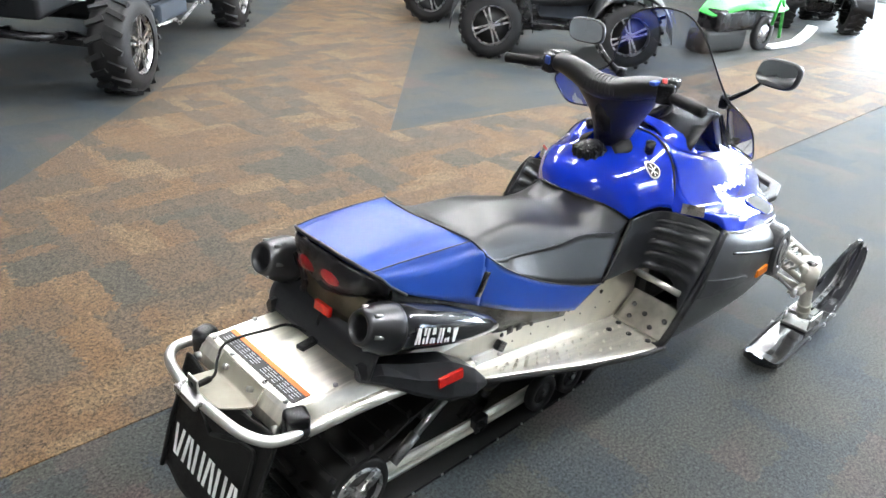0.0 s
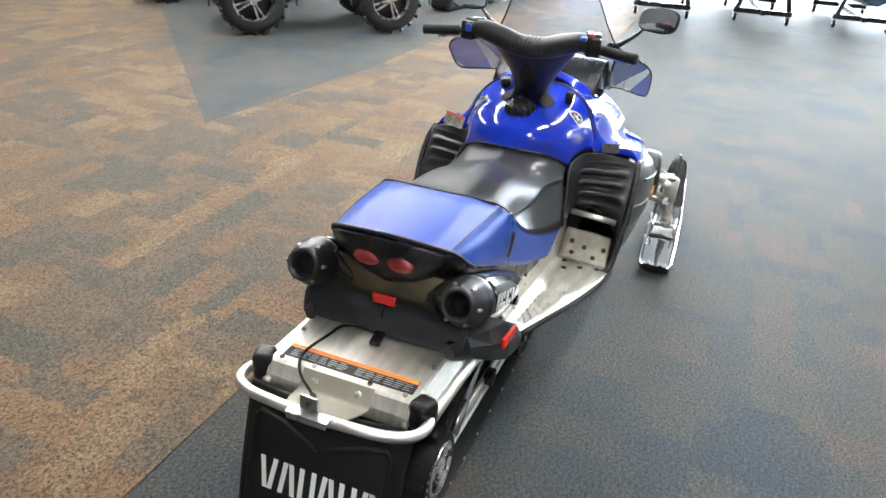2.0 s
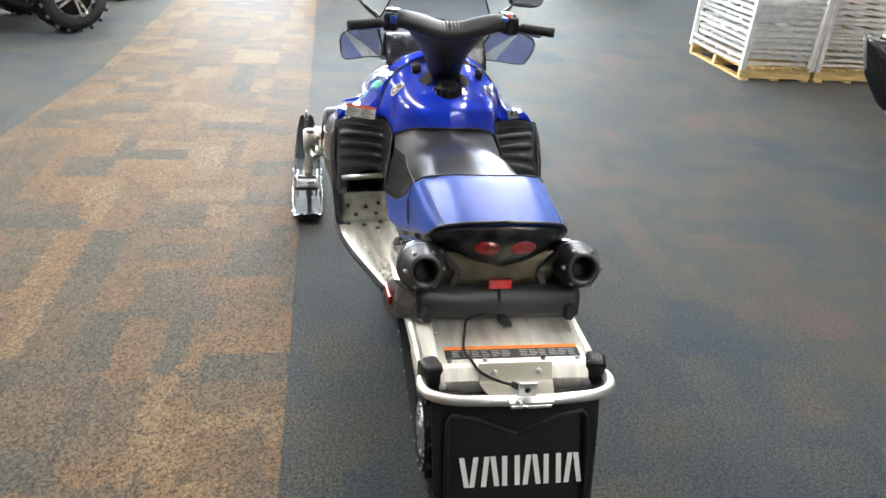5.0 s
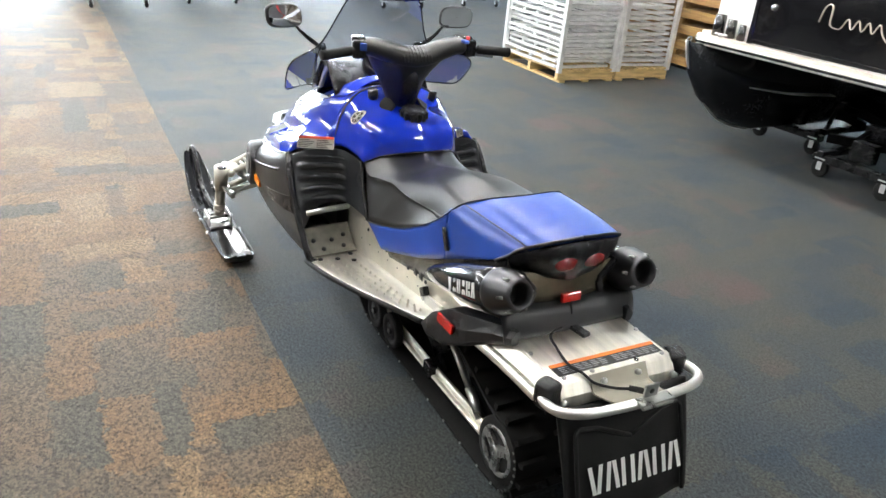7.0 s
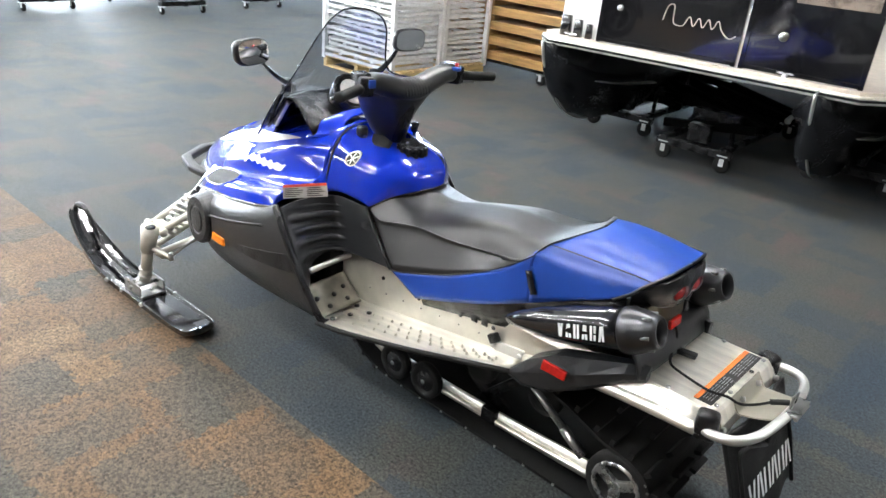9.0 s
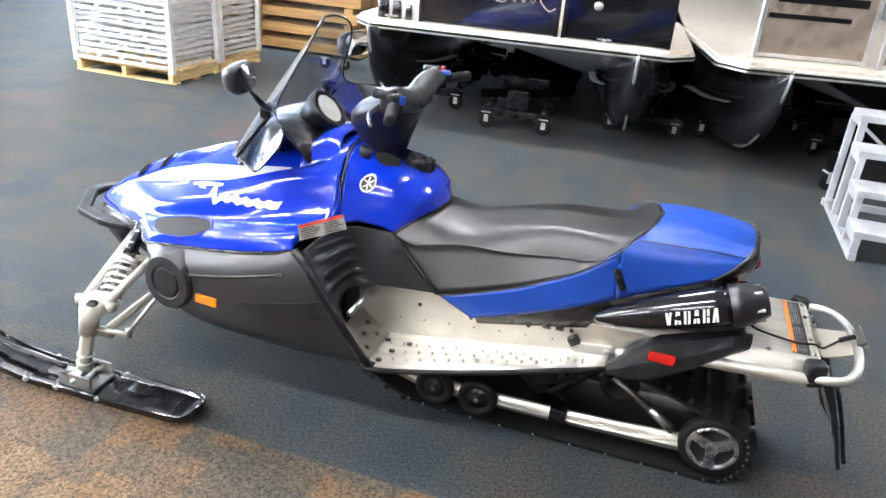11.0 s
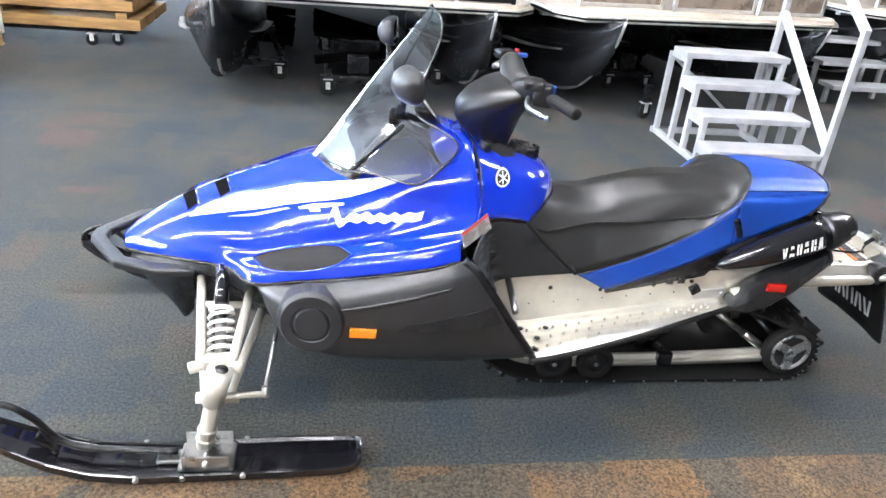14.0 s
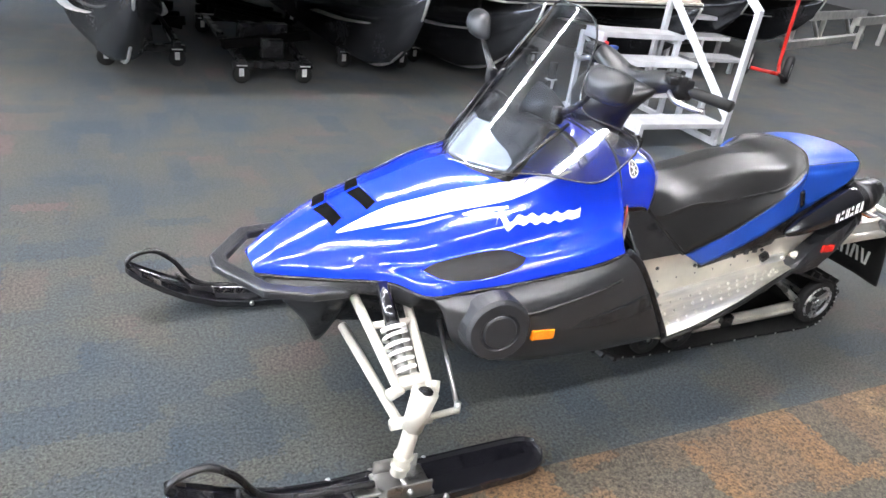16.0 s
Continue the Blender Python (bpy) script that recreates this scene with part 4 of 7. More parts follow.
# Hood: one glossy skin from the seam to the nose.
h1 = [(1.296, 0.402, 0.598), (1.292, 0.366, 0.640), (1.246, 0.304, 0.652), (1.224, 0.250, 0.70), (1.235, 0.212, 0.775), (1.243, 0.125, 0.845), (1.25, 0, 0.855)]
h2 = [(1.40, 0.412, 0.575), (1.40, 0.392, 0.618), (1.40, 0.318, 0.638), (1.40, 0.268, 0.70), (1.40, 0.215, 0.768), (1.40, 0.125, 0.812), (1.40, 0, 0.825)]
h3 = [(1.59, 0.392, 0.535), (1.59, 0.376, 0.580), (1.59, 0.302, 0.60), (1.59, 0.282, 0.664), (1.59, 0.215, 0.728), (1.59, 0.12, 0.762), (1.59, 0, 0.778)]
h4 = [(1.75, 0.366, 0.507), (1.75, 0.350, 0.545), (1.75, 0.288, 0.566), (1.75, 0.264, 0.622), (1.75, 0.20, 0.688), (1.75, 0.11, 0.729), (1.75, 0, 0.749)]
h5 = [(1.872, 0.336, 0.483), (1.868, 0.318, 0.515), (1.868, 0.264, 0.535), (1.87, 0.24, 0.585), (1.87, 0.185, 0.638), (1.87, 0.10, 0.685), (1.87, 0, 0.707)]
h6 = [(1.955, 0.250, 0.487), (1.962, 0.242, 0.507), (1.967, 0.224, 0.53), (1.97, 0.20, 0.570), (1.97, 0.155, 0.611), (1.97, 0.085, 0.650), (1.97, 0, 0.670)]
h7 = [(2.10, 0.180, 0.476), (2.10, 0.174, 0.495), (2.10, 0.162, 0.515), (2.10, 0.142, 0.543), (2.10, 0.112, 0.574), (2.10, 0.062, 0.598), (2.10, 0, 0.610)]
h8 = [(2.215, 0.110, 0.458), (2.218, 0.106, 0.472), (2.22, 0.098, 0.486), (2.22, 0.086, 0.502), (2.22, 0.066, 0.517), (2.222, 0.036, 0.528), (2.225, 0, 0.532)]
h9 = [(2.282, 0.062, 0.446), (2.285, 0.06, 0.452), (2.287, 0.056, 0.458), (2.289, 0.048, 0.464), (2.291, 0.036, 0.469), (2.293, 0.02, 0.472), (2.294, 0, 0.473)]
hood_net = [h1, h2, h3, h4, h5, h6, h7, h8, h9]
hood = part("hood", net(bm_new(), hood_net, 7, 6, True), "blue", sled, "glossy blue hood with white flash graphics", thick=0.005)
both("hood_edge", lambda: tube(bm_new(), spline([(x, y + 0.001, z - 0.006) for x, y, z in (r[0] for r in hood_net)], 5), 0.006, 8), "black_plastic")
bm = net(bm_new(), hood_net, 7, 6, True)
net(bm, [k0, k1, k2, k3, k4], 6, 6, True)
skin = BVHTree.FromBMesh(bm)
bm.free()


def on_skin(a, b, view, lift):
    """A point of the blue skin seen square from the left side ("y", by x and z) or from above ("z", by x and y)."""
    o, d = (Vector((a, 1.2, b)), Vector((0, -1, 0))) if view == "y" else (Vector((a, b, 2)), Vector((0, 0, -1)))
    p, n, _, _ = skin.ray_cast(o, d)
    if p is None:
        p, n, _, _ = skin.find_nearest(Vector((a, 0.2, b)) if view == "y" else Vector((a, b, 0.7)))
    if n.dot(d) > 0:
        n = -n
    return p + n * lift


def decal(bm, upper, lower, view="y", lift=0.0025, across=4, along=4):
    """A strip of decal between two lines, laid on the skin."""
    u, w = spline([(*q, 0) for q in upper], along), spline([(*q, 0) for q in lower], along)
    vs = [[bm.verts.new(on_skin(*(p.lerp(q, k / across))[:2], view, lift)) for k in range(across + 1)] for p, q in zip(u, w)]
    for a, b in zip(vs, vs[1:]):
        for k in range(across):
            bm.faces.new((a[k], a[k + 1], b[k + 1], b[k]))
    return bm


both("hood_flash", lambda: decal(bm_new(), [(2.075, 0.118), (1.93, 0.118), (1.78, 0.15), (1.60, 0.185), (1.40, 0.205)], [(2.07, 0.124), (1.93, 0.165), (1.78, 0.208), (1.60, 0.236), (1.40, 0.208)], "z"), "white", "white flash graphic")
both("hood_flash_shade", lambda: decal(decal(decal(bm_new(), [(1.96, 0.168), (1.88, 0.19), (1.78, 0.215)], [(1.95, 0.172), (1.87, 0.20), (1.77, 0.222)], "z"), [(1.64, 0.185), (1.632, 0.187)], [(1.70, 0.225), (1.692, 0.227)], "z", 0.0035), [(1.54, 0.194), (1.532, 0.195)], [(1.60, 0.233), (1.592, 0.234)], "z", 0.0035), "decal_grey", "grey edge of the flash graphic")


def script():
    """A brush-script name, drawn as plain waves."""
    bm = bm_new()
    base = [(1.66, 0.652), (1.645, 0.69), (1.628, 0.635), (1.60, 0.666), (1.578, 0.66), (1.558, 0.675), (1.54, 0.661), (1.52, 0.674), (1.50, 0.664), (1.48, 0.679), (1.462, 0.668), (1.44, 0.681), (1.42, 0.678), (1.395, 0.688)]
    base = [(x, 0.668 + 0.58 * (z - 0.668)) for x, z in base]
    decal(bm, [(x - 0.003, z + 0.010) for x, z in base], [(x + 0.006, z - 0.012) for x, z in base], "y", 0.003, 2, 4)
    decal(bm, [(1.75, 0.668), (1.70, 0.683), (1.62, 0.695)], [(1.745, 0.664), (1.70, 0.673), (1.62, 0.690)], "y", 0.003, 1, 4)
    decal(bm, [(1.72, 0.672), (1.69, 0.677)], [(1.715, 0.664), (1.685, 0.668)], "y", 0.0032, 1, 3)
    return bm


both("hood_script", script, "white", "white brush-like script band")


def almond(x0, x1, z0, z1, h0, h1):
    n = 9
    up, lo = [], []
    for k in range(n):
        s = k / (n - 1)
        x, z = x0 + (x1 - x0) * s, z0 + (z1 - z0) * s
        f = math.sin(math.pi * s) ** 0.7
        up.append((x, z + h0 * f))
        lo.append((x, z - h1 * f))
    return up, lo


both("intake_mesh", lambda: decal(bm_new(), *almond(1.872, 1.60, 0.527, 0.584, 0.017, 0.021), "y", 0.003, 4, 2), "rubber", "dark mesh of the side intake")
scoop_line = almond(1.877, 1.594, 0.527, 0.585, 0.019, 0.023)
both("intake_rim", lambda: tube(bm_new(), [on_skin(*q, "y", 0.002) for q in scoop_line[0] + scoop_line[1][::-1][1:-1]], 0.0028, 6, True), "blue")


def hood_vents():
    bm = bm_new()
    for x in (2.112, 2.016):
        decal(bm, [(x, 0.006), (x - 0.032, 0.102)], [(x - 0.038, 0.006), (x - 0.060, 0.090)], "z", 0.003, 3, 5)
    return bm


both("hood_vent", hood_vents, "void", "black slanted hood vent")
for vx in (2.112, 2.016):
    both("vent_lip", lambda: tube(bm_new(), [on_skin(*q, "z", 0.002) for q in ((vx - 0.041, 0.006), (vx - 0.052, 0.05), (vx - 0.064, 0.092))], 0.0026, 6), "blue")


def badge(r0, r1):
    bm = bm_new()
    outer = [on_skin(1.152 + r0 * math.cos(a), 0.762 + r0 * math.sin(a), "y", 0.003) for a in (2 * math.pi * k / 24 for k in range(24))]
    inner = [on_skin(1.152 + r1 * math.cos(a), 0.762 + r1 * math.sin(a), "y", 0.003) for a in (2 * math.pi * k / 24 for k in range(24))]
    return loft(bm, [outer, inner], caps=False)


both("badge_ring", lambda: badge(0.0235, 0.0185), "white", "silver ring of the round badge", thick=0.001)
both("badge_field", lambda: badge(0.0186, 0.0008), "black_print", "dark centre of the round badge")
both("badge_spokes", lambda: decal(decal(decal(bm_new(), [(1.152 - 0.002, 0.778), (1.152 - 0.002, 0.746)], [(1.152 + 0.002, 0.778), (1.152 + 0.002, 0.746)], "y", 0.0042, 1, 3), [(1.138, 0.772), (1.166, 0.754)], [(1.136, 0.769), (1.164, 0.751)], "y", 0.0042, 1, 3), [(1.138, 0.752), (1.166, 0.770)], [(1.136, 0.755), (1.164, 0.773)], "y", 0.0042, 1, 3), "white")
# The hood turns in behind its rear edge, down to the leg guards.
both("hood_return", lambda: net(bm_new(), [[(1.298, 0.402, 0.597), (1.294, 0.366, 0.639), (1.248, 0.304, 0.651), (1.226, 0.25, 0.699), (1.232, 0.214, 0.765)], [(1.297, 0.396, 0.598), (1.291, 0.362, 0.612), (1.252, 0.308, 0.622), (1.21, 0.252, 0.628), (1.214, 0.226, 0.70)]], 3, 4), "blue", "blue return edge of the hood", thick=0.003)
# Caution label on the left of the hood, small plate on the right.
TL, TR, BR, BL = Vector((1.297, 0.360, 0.662)), Vector((1.203, 0.248, 0.677)), Vector((1.186, 0.256, 0.633)), Vector((1.286, 0.368, 0.618))


def label_point(u, v, lift):
    return TL.lerp(TR, u).lerp(BL.lerp(BR, u), v) + Vector((-0.75, 0.62, 0.2)) * lift


def label_patch(u0, u1, v0, v1, lift):
    bm = bm_new()
    bm.faces.new([bm.verts.new(label_point(u, v, lift)) for u, v in ((u0, v0), (u1, v0), (u1, v1), (u0, v1))])
    return bm


part("caution_label", label_patch(0, 1, 0, 1, 0.003), "print_grey", sled, "grey printed caution label with a red header", smooth=False)
part("caution_header", label_patch(0.01, 0.99, 0.0, 0.2, 0.0052), "red_print", sled, smooth=False)
for j in range(2):
    for i in range(5):
        u0 = 0.04 + 0.5 * j
        part("caution_line", label_patch(u0, u0 + random.uniform(0.25, 0.42), 0.28 + 0.14 * i, 0.34 + 0.14 * i, 0.0052), "black_print", sled, smooth=False)
bm = label_patch(0.3, 0.8, 0.15, 0.85, 0.004)
bmesh.ops.scale(bm, vec=(1, -1, 1), verts=bm.verts)
part("data_plate", bm, "steel", sled, "small riveted metal data plate")

# Headlight, dash and windshield.
def screen_x(y, z):
    return 1.718 - 0.725 * (z - 0.756) - 1.14 * abs(y) ** 1.5


def screen_pt(y, z, back=0.0):
    return Vector((screen_x(y, z) - back, y, z))


rows = [[screen_pt(0.188 * s, z + 0.012 * s * s, 0.012) for s in (-1, -0.66, -0.33, 0, 0.33, 0.66, 1)] for z in (0.762, 0.80, 0.84, 0.872)]
part("headlight", net(bm_new(), rows, 3, 3), "lamp_lens", sled, "wide clear headlight behind the screen", thick=0.02)
part("headlight_base", net(bm_new(), [[(1.60, 0.19, 0.735), (1.675, 0.1, 0.735), (1.70, 0, 0.735), (1.675, -0.1, 0.735), (1.60, -0.19, 0.735)], [(1.575, 0.192, 0.768), (1.672, 0.1, 0.764), (1.703, 0, 0.762), (1.672, -0.1, 0.764), (1.575, -0.192, 0.768)]], 3, 3), "black_plastic", sled, "black surround below the headlight", thick=0.01)
both("headlight_side", lambda: net(bm_new(), [[screen_pt(0.185, 0.765, 0.004), screen_pt(0.185, 0.885, 0.004)], [screen_pt(0.215, 0.77, 0.004), screen_pt(0.205, 0.90, 0.004)]], 2, 4), "black_plastic", thick=0.006)
rows = [[(1.60, 0.185, 0.775), (1.62, 0.1, 0.79), (1.63, 0, 0.795), (1.62, -0.1, 0.79), (1.60, -0.185, 0.775)], [(1.525, 0.19, 0.886), (1.59, 0.1, 0.876), (1.61, 0, 0.874), (1.59, -0.1, 0.876), (1.525, -0.19, 0.886)], [(1.44, 0.2, 0.895), (1.48, 0.1, 0.90), (1.49, 0, 0.90), (1.48, -0.1, 0.90), (1.44, -0.2, 0.895)], [(1.34, 0.2, 0.80), (1.34, 0.1, 0.84), (1.34, 0, 0.85), (1.34, -0.1, 0.84), (1.34, -0.2, 0.80)]]
part("dash", net(bm_new(), rows, 4, 4), "black_plastic", sled, "black dash moulding behind the screen", thick=0.006)
# Raised blue cowl in front of the bars.
rows = [[(1.245, 0.15, 0.815), (1.27, 0.12, 0.845), (1.29, 0.06, 0.862), (1.295, 0, 0.866)], [(1.30, 0.18, 0.805), (1.32, 0.13, 0.852), (1.335, 0.07, 0.872), (1.34, 0, 0.876)], [(1.37, 0.21, 0.785), (1.38, 0.16, 0.83), (1.38, 0.08, 0.848), (1.38, 0, 0.85)]]
part("instrument_cowl", net(bm_new(), rows, 4, 4, True), "blue", sled, "blue cowl round the instruments", thick=0.005)
axis = Vector((-0.75, 0, 0.66))
gc = Vector((1.375, 0, 0.925))
part("gauge_pod", loft(bm_new(), [ring(gc - axis * 0.09, axis, 0.05, 24), ring(gc - axis * 0.03, axis, 0.07, 24), ring(gc, axis, 0.074, 24), ring(gc + axis * 0.004, axis, 0.066, 24), ring(gc - axis * 0.004, axis, 0.06, 24)]), "black_plastic", sled, "round black gauge pod")
part("gauge_face", loft(bm_new(), [ring(gc + axis * 0.001, axis, 0.05, 24), ring(gc + axis * 0.002, axis, 0.001, 24)], caps=False), "print_grey", sled, "pale gauge face")

outline = [(0, 1.214), (0.06, 1.21), (0.115, 1.185), (0.152, 1.14), (0.178, 1.08), (0.203, 1.02), (0.228, 0.978), (0.262, 0.957), (0.32, 0.947), (0.368, 0.932), (0.386, 0.905), (0.384, 0.862), (0.376, 0.822), (0.358, 0.803), (0.31, 0.797), (0.26, 0.792), (0.20, 0.775), (0.15, 0.762), (0.07, 0.754), (0, 0.752)]
edge2d = spline([(y, z, 0) for y, z in outline], 4)


def screen_width(z):
    """Half the width of the screen at a height."""
    best = 0.0
    for p, q in zip(edge2d, edge2d[1:]):
        if (p.y - z) * (q.y - z) <= 0 and abs(p.y - q.y) > 1e-6:
            best = max(best, p.x + (q.x - p.x) * (z - p.y) / (q.y - p.y))
    return best


bm = bm_new()
zs = [0.7525 + (1.2125 - 0.7525) * k / 46 for k in range(47)]
grid = []
for z in zs:
    w = max(screen_width(z), 0.004)
    grid.append([bm.verts.new(screen_pt(w * (k / 12 - 1), z)) for k in range(25)])
for a, b in zip(grid, grid[1:]):
    for k in range(24):
        bm.faces.new((a[k], a[k + 1], b[k + 1], b[k]))
wings = {1: bm_new(), -1: bm_new()}
for f in list(bm.faces):
    c = f.calc_center_median()
    if abs(c.y) > 0.215 and c.z < 0.962:
        w = wings[1 if c.y > 0 else -1]
        w.faces.new([w.verts.new(v.co) for v in f.verts])
        bm.faces.remove(f)
for w in wings.values():
    bmesh.ops.remove_doubles(w, verts=w.verts, dist=1e-5)
    part("screen_wing", w, "screen_wing", sled, "dark smoked side wing of the windshield")
shield = part("windshield", bm, "screen", sled, "tall smoked plastic windshield with side wings")
rim = [screen_pt(p.x, p.y) for p in edge2d[:-8]]
part("windshield_edge", tube(bm_new(), [(p.x, -p.y, p.z) for p in rim][::-1] + rim[1:], 0.0032, 6), "screen_edge", sled, "dark windshield edge")
both("screen_brace", lambda: tube(bm_new(), [screen_pt(0.20, 0.775, -0.003), screen_pt(0.215, 0.85, -0.004), screen_pt(0.235, 0.93, -0.003)], 0.005, 6), "screen_edge")

# Mirrors.
mirror_turn = Euler((0, 0.08, 0.2)).to_matrix().to_4x4()


def mirror_ring(dx, w, h):
    pts = []
    for k in range(28):
        t = 2 * math.pi * k / 28
        c, s = math.cos(t), math.sin(t)
        y, z = w * math.copysign(abs(c) ** 0.6, c), h * math.copysign(abs(s) ** 0.6, s)
        pts.append(Matrix.Translation((1.452, 0.362, 1.075)) @ mirror_turn @ Vector((dx, y + 0.12 * z, z)))
    return pts


both("mirror_shell", lambda: loft(bm_new(), [mirror_ring(0.0, 0.069, 0.042), mirror_ring(0.012, 0.073, 0.045), mirror_ring(0.03, 0.066, 0.041), mirror_ring(0.047, 0.05, 0.031), mirror_ring(0.058, 0.024, 0.014)]), "grey_plastic", "dark mirror shell")
both("mirror_glass", lambda: loft(bm_new(), [mirror_ring(-0.003, 0.0655, 0.0385), mirror_ring(-0.0035, 0.001, 0.001)], caps=False), "mirror", "mirror glass", smooth=False)
both("mirror_arm", lambda: tube(bm_new(), spline([(1.475, 0.212, 0.955), (1.475, 0.245, 0.975), (1.475, 0.29, 1.01), (1.478, 0.322, 1.045)], 4), [0.017 - 0.0009 * k for k in range(13)], 10, flat=0.7), "black_plastic", "black mirror arm")
both("mirror_foot", lambda: box(bm_new(), (1.488, 0.205, 0.945), (0.03, 0.03, 0.05)), "black_plastic", bevel=0.008)

# Handlebars with their padded cover.
part("steering_post", rod(bm_new(), (1.165, 0, 0.78), (1.10, 0, 0.99), 0.045, 0.05, 18), "black_plastic", sled)
pad = []
for z, w, x0, x1 in ((0.80, 0.052, 1.115, 1.215), (0.85, 0.064, 1.10, 1.255), (0.90, 0.086, 1.085, 1.285), (0.94, 0.114, 1.065, 1.282), (0.975, 0.140, 1.05, 1.25), (1.0, 0.152, 1.05, 1.20), (1.014, 0.14, 1.06, 1.145)):
    pts = []
    for k in range(32):
        t = 2 * math.pi * k / 32
        c, s = math.cos(t), math.sin(t)
        y = w * math.copysign(abs(c) ** 0.85, c)
        pts.append(((x0 + x1) / 2 + (x1 - x0) / 2 * math.copysign(abs(s) ** 0.8, s) * (1 - 0.3 * abs(c) ** 3), y, z))
    pad.append(pts)
part("handlebar_pad", loft(bm_new(), pad), "black_vinyl", sled, "padded black handlebar cover with creases")
yoke = spline([(1.075, 0.205, 1.03), (1.085, 0.17, 1.034), (1.09, 0.11, 1.018), (1.088, 0.05, 0.998), (1.087, 0, 0.992), (1.088, -0.05, 0.998), (1.09, -0.11, 1.018), (1.085, -0.17, 1.034), (1.075, -0.205, 1.03)], 5)
part("handlebar_yoke", tube(bm_new(), yoke, [0.026 + 0.020 * math.sin(math.pi * k / (len(yoke) - 1)) ** 0.6 for k in range(len(yoke))], 16, flat=0.85), "black_vinyl", sled, "creased black vinyl wrap round the handlebar")
bm = bm_new()
for k in range(9):
    y = -0.055 + k * 0.0135
    tube(bm, spline([(1.043, y, 0.985), (1.048, y + 0.004, 1.010), (1.075, y + 0.006, 1.032), (1.105, y + 0.004, 1.028)], 4), 0.0032, 6)
part("pad_crease", bm, "black_vinyl", sled)
both("handlebar", lambda: tube(bm_new(), spline([(1.10, 0.10, 1.02), (1.09, 0.17, 1.03), (1.06, 0.24, 1.025), (1.03, 0.34, 1.02)], 4), 0.0115, 10), "black_plastic", "black handlebar tube")
both("grip", lambda: tube(bm_new(), [(1.058 - 0.33 * (y - 0.245), y, 1.025 - 0.05 * (y - 0.245)) for y in (0.245, 0.26, 0.30, 0.34, 0.36, 0.364)], [0.0165, 0.0168, 0.0165, 0.0165, 0.0175, 0.014], 12), "rubber", "ribbed black rubber grip")
both("control_block", lambda: box(box(bm_new(), (1.075, 0.212, 1.028), (0.055, 0.048, 0.062), Euler((0, 0, -0.3)).to_matrix().to_4x4()), (1.10, 0.205, 1.052), (0.06, 0.05, 0.03), Euler((0, 0, -0.3)).to_matrix().to_4x4()), "black_plastic", "black switch block", bevel=0.008)
both("brake_lever", lambda: tube(bm_new(), spline([(1.115, 0.205, 1.015), (1.125, 0.25, 1.0), (1.10, 0.31, 0.995), (1.085, 0.335, 0.995)], 4), 0.006, 8, flat=1.5), "steel", "bright metal lever")
part("switch", box(bm_new(), (1.043, 0.208, 1.04), (0.008, 0.024, 0.026), Euler((0, 0, -0.3)).to_matrix().to_4x4()), "blue_switch", sled, "blue rocker switch", bevel=0.003)
part("stop_button", rod(bm_new(), (1.064, -0.206, 1.052), (1.060, -0.206, 1.070), 0.008, 0.007, 14), "red_switch", sled, "red stop button")
part("right_switch", box(bm_new(), (1.045, -0.185, 1.055), (0.03, 0.02, 0.012)), "blue_switch", sled, bevel=0.003)
# Fuel cap, key and knobs.
bm = rod(bm_new(), (1.06, 0, 0.775), (1.048, 0, 0.810), 0.05, 0.045, 24)
rod(bm, (1.048, 0, 0.808), (1.046, 0, 0.815), 0.038, 0.03, 24)
fuel_cap = part("fuel_cap", bm, "black_plastic", sled, "ribbed black fuel cap", smooth=False, bevel=0.002)
for k in range(12):
    a = 2 * math.pi * k / 12
    part("grip_rib", box(bm_new(), (1.052 + 0.047 * math.cos(a), 0.047 * math.sin(a), 0.792), (0.012, 0.012, 0.030)), "black_plastic", fuel_cap, smooth=False)
part("knob", rod(bm_new(), (1.185, -0.135, 0.80), (1.18, -0.14, 0.84), 0.014, 0.016, 14), "black_plastic", sled)
part("knob", rod(bm_new(), (1.20, 0.10, 0.815), (1.195, 0.105, 0.85), 0.02, 0.02, 14), "black_plastic", sled)
both("collar_flap", lambda: net(bm_new(), [[(1.20, 0.05, 0.825), (1.205, 0.10, 0.815)], [(1.15, 0.055, 0.83), (1.14, 0.10, 0.80)], [(1.10, 0.05, 0.815), (1.09, 0.08, 0.79)]], 3, 3), "rubber", thick=0.004)

# Side panels.
def side_panel():
    return net(bm_new(), [
        [(1.868, 0.335, 0.478), (1.76, 0.378, 0.50), (1.59, 0.398, 0.53), (1.40, 0.413, 0.57), (1.28, 0.408, 0.598)],
        [(1.845, 0.365, 0.455), (1.75, 0.425, 0.473), (1.59, 0.437, 0.50), (1.39, 0.440, 0.535), (1.245, 0.418, 0.565)],
        [(1.828, 0.372, 0.41), (1.74, 0.438, 0.425), (1.59, 0.452, 0.44), (1.37, 0.452, 0.465), (1.19, 0.422, 0.49)],
        [(1.80, 0.368, 0.35), (1.72, 0.432, 0.355), (1.56, 0.447, 0.36), (1.34, 0.444, 0.375), (1.12, 0.416, 0.385)],
        [(1.755, 0.35, 0.30), (1.68, 0.40, 0.285), (1.53, 0.415, 0.272), (1.31, 0.408, 0.262), (1.045, 0.40, 0.275)],
        [(1.73, 0.29, 0.275), (1.65, 0.32, 0.252), (1.51, 0.33, 0.238), (1.31, 0.33, 0.226), (1.03, 0.37, 0.25)]], 5, 5)


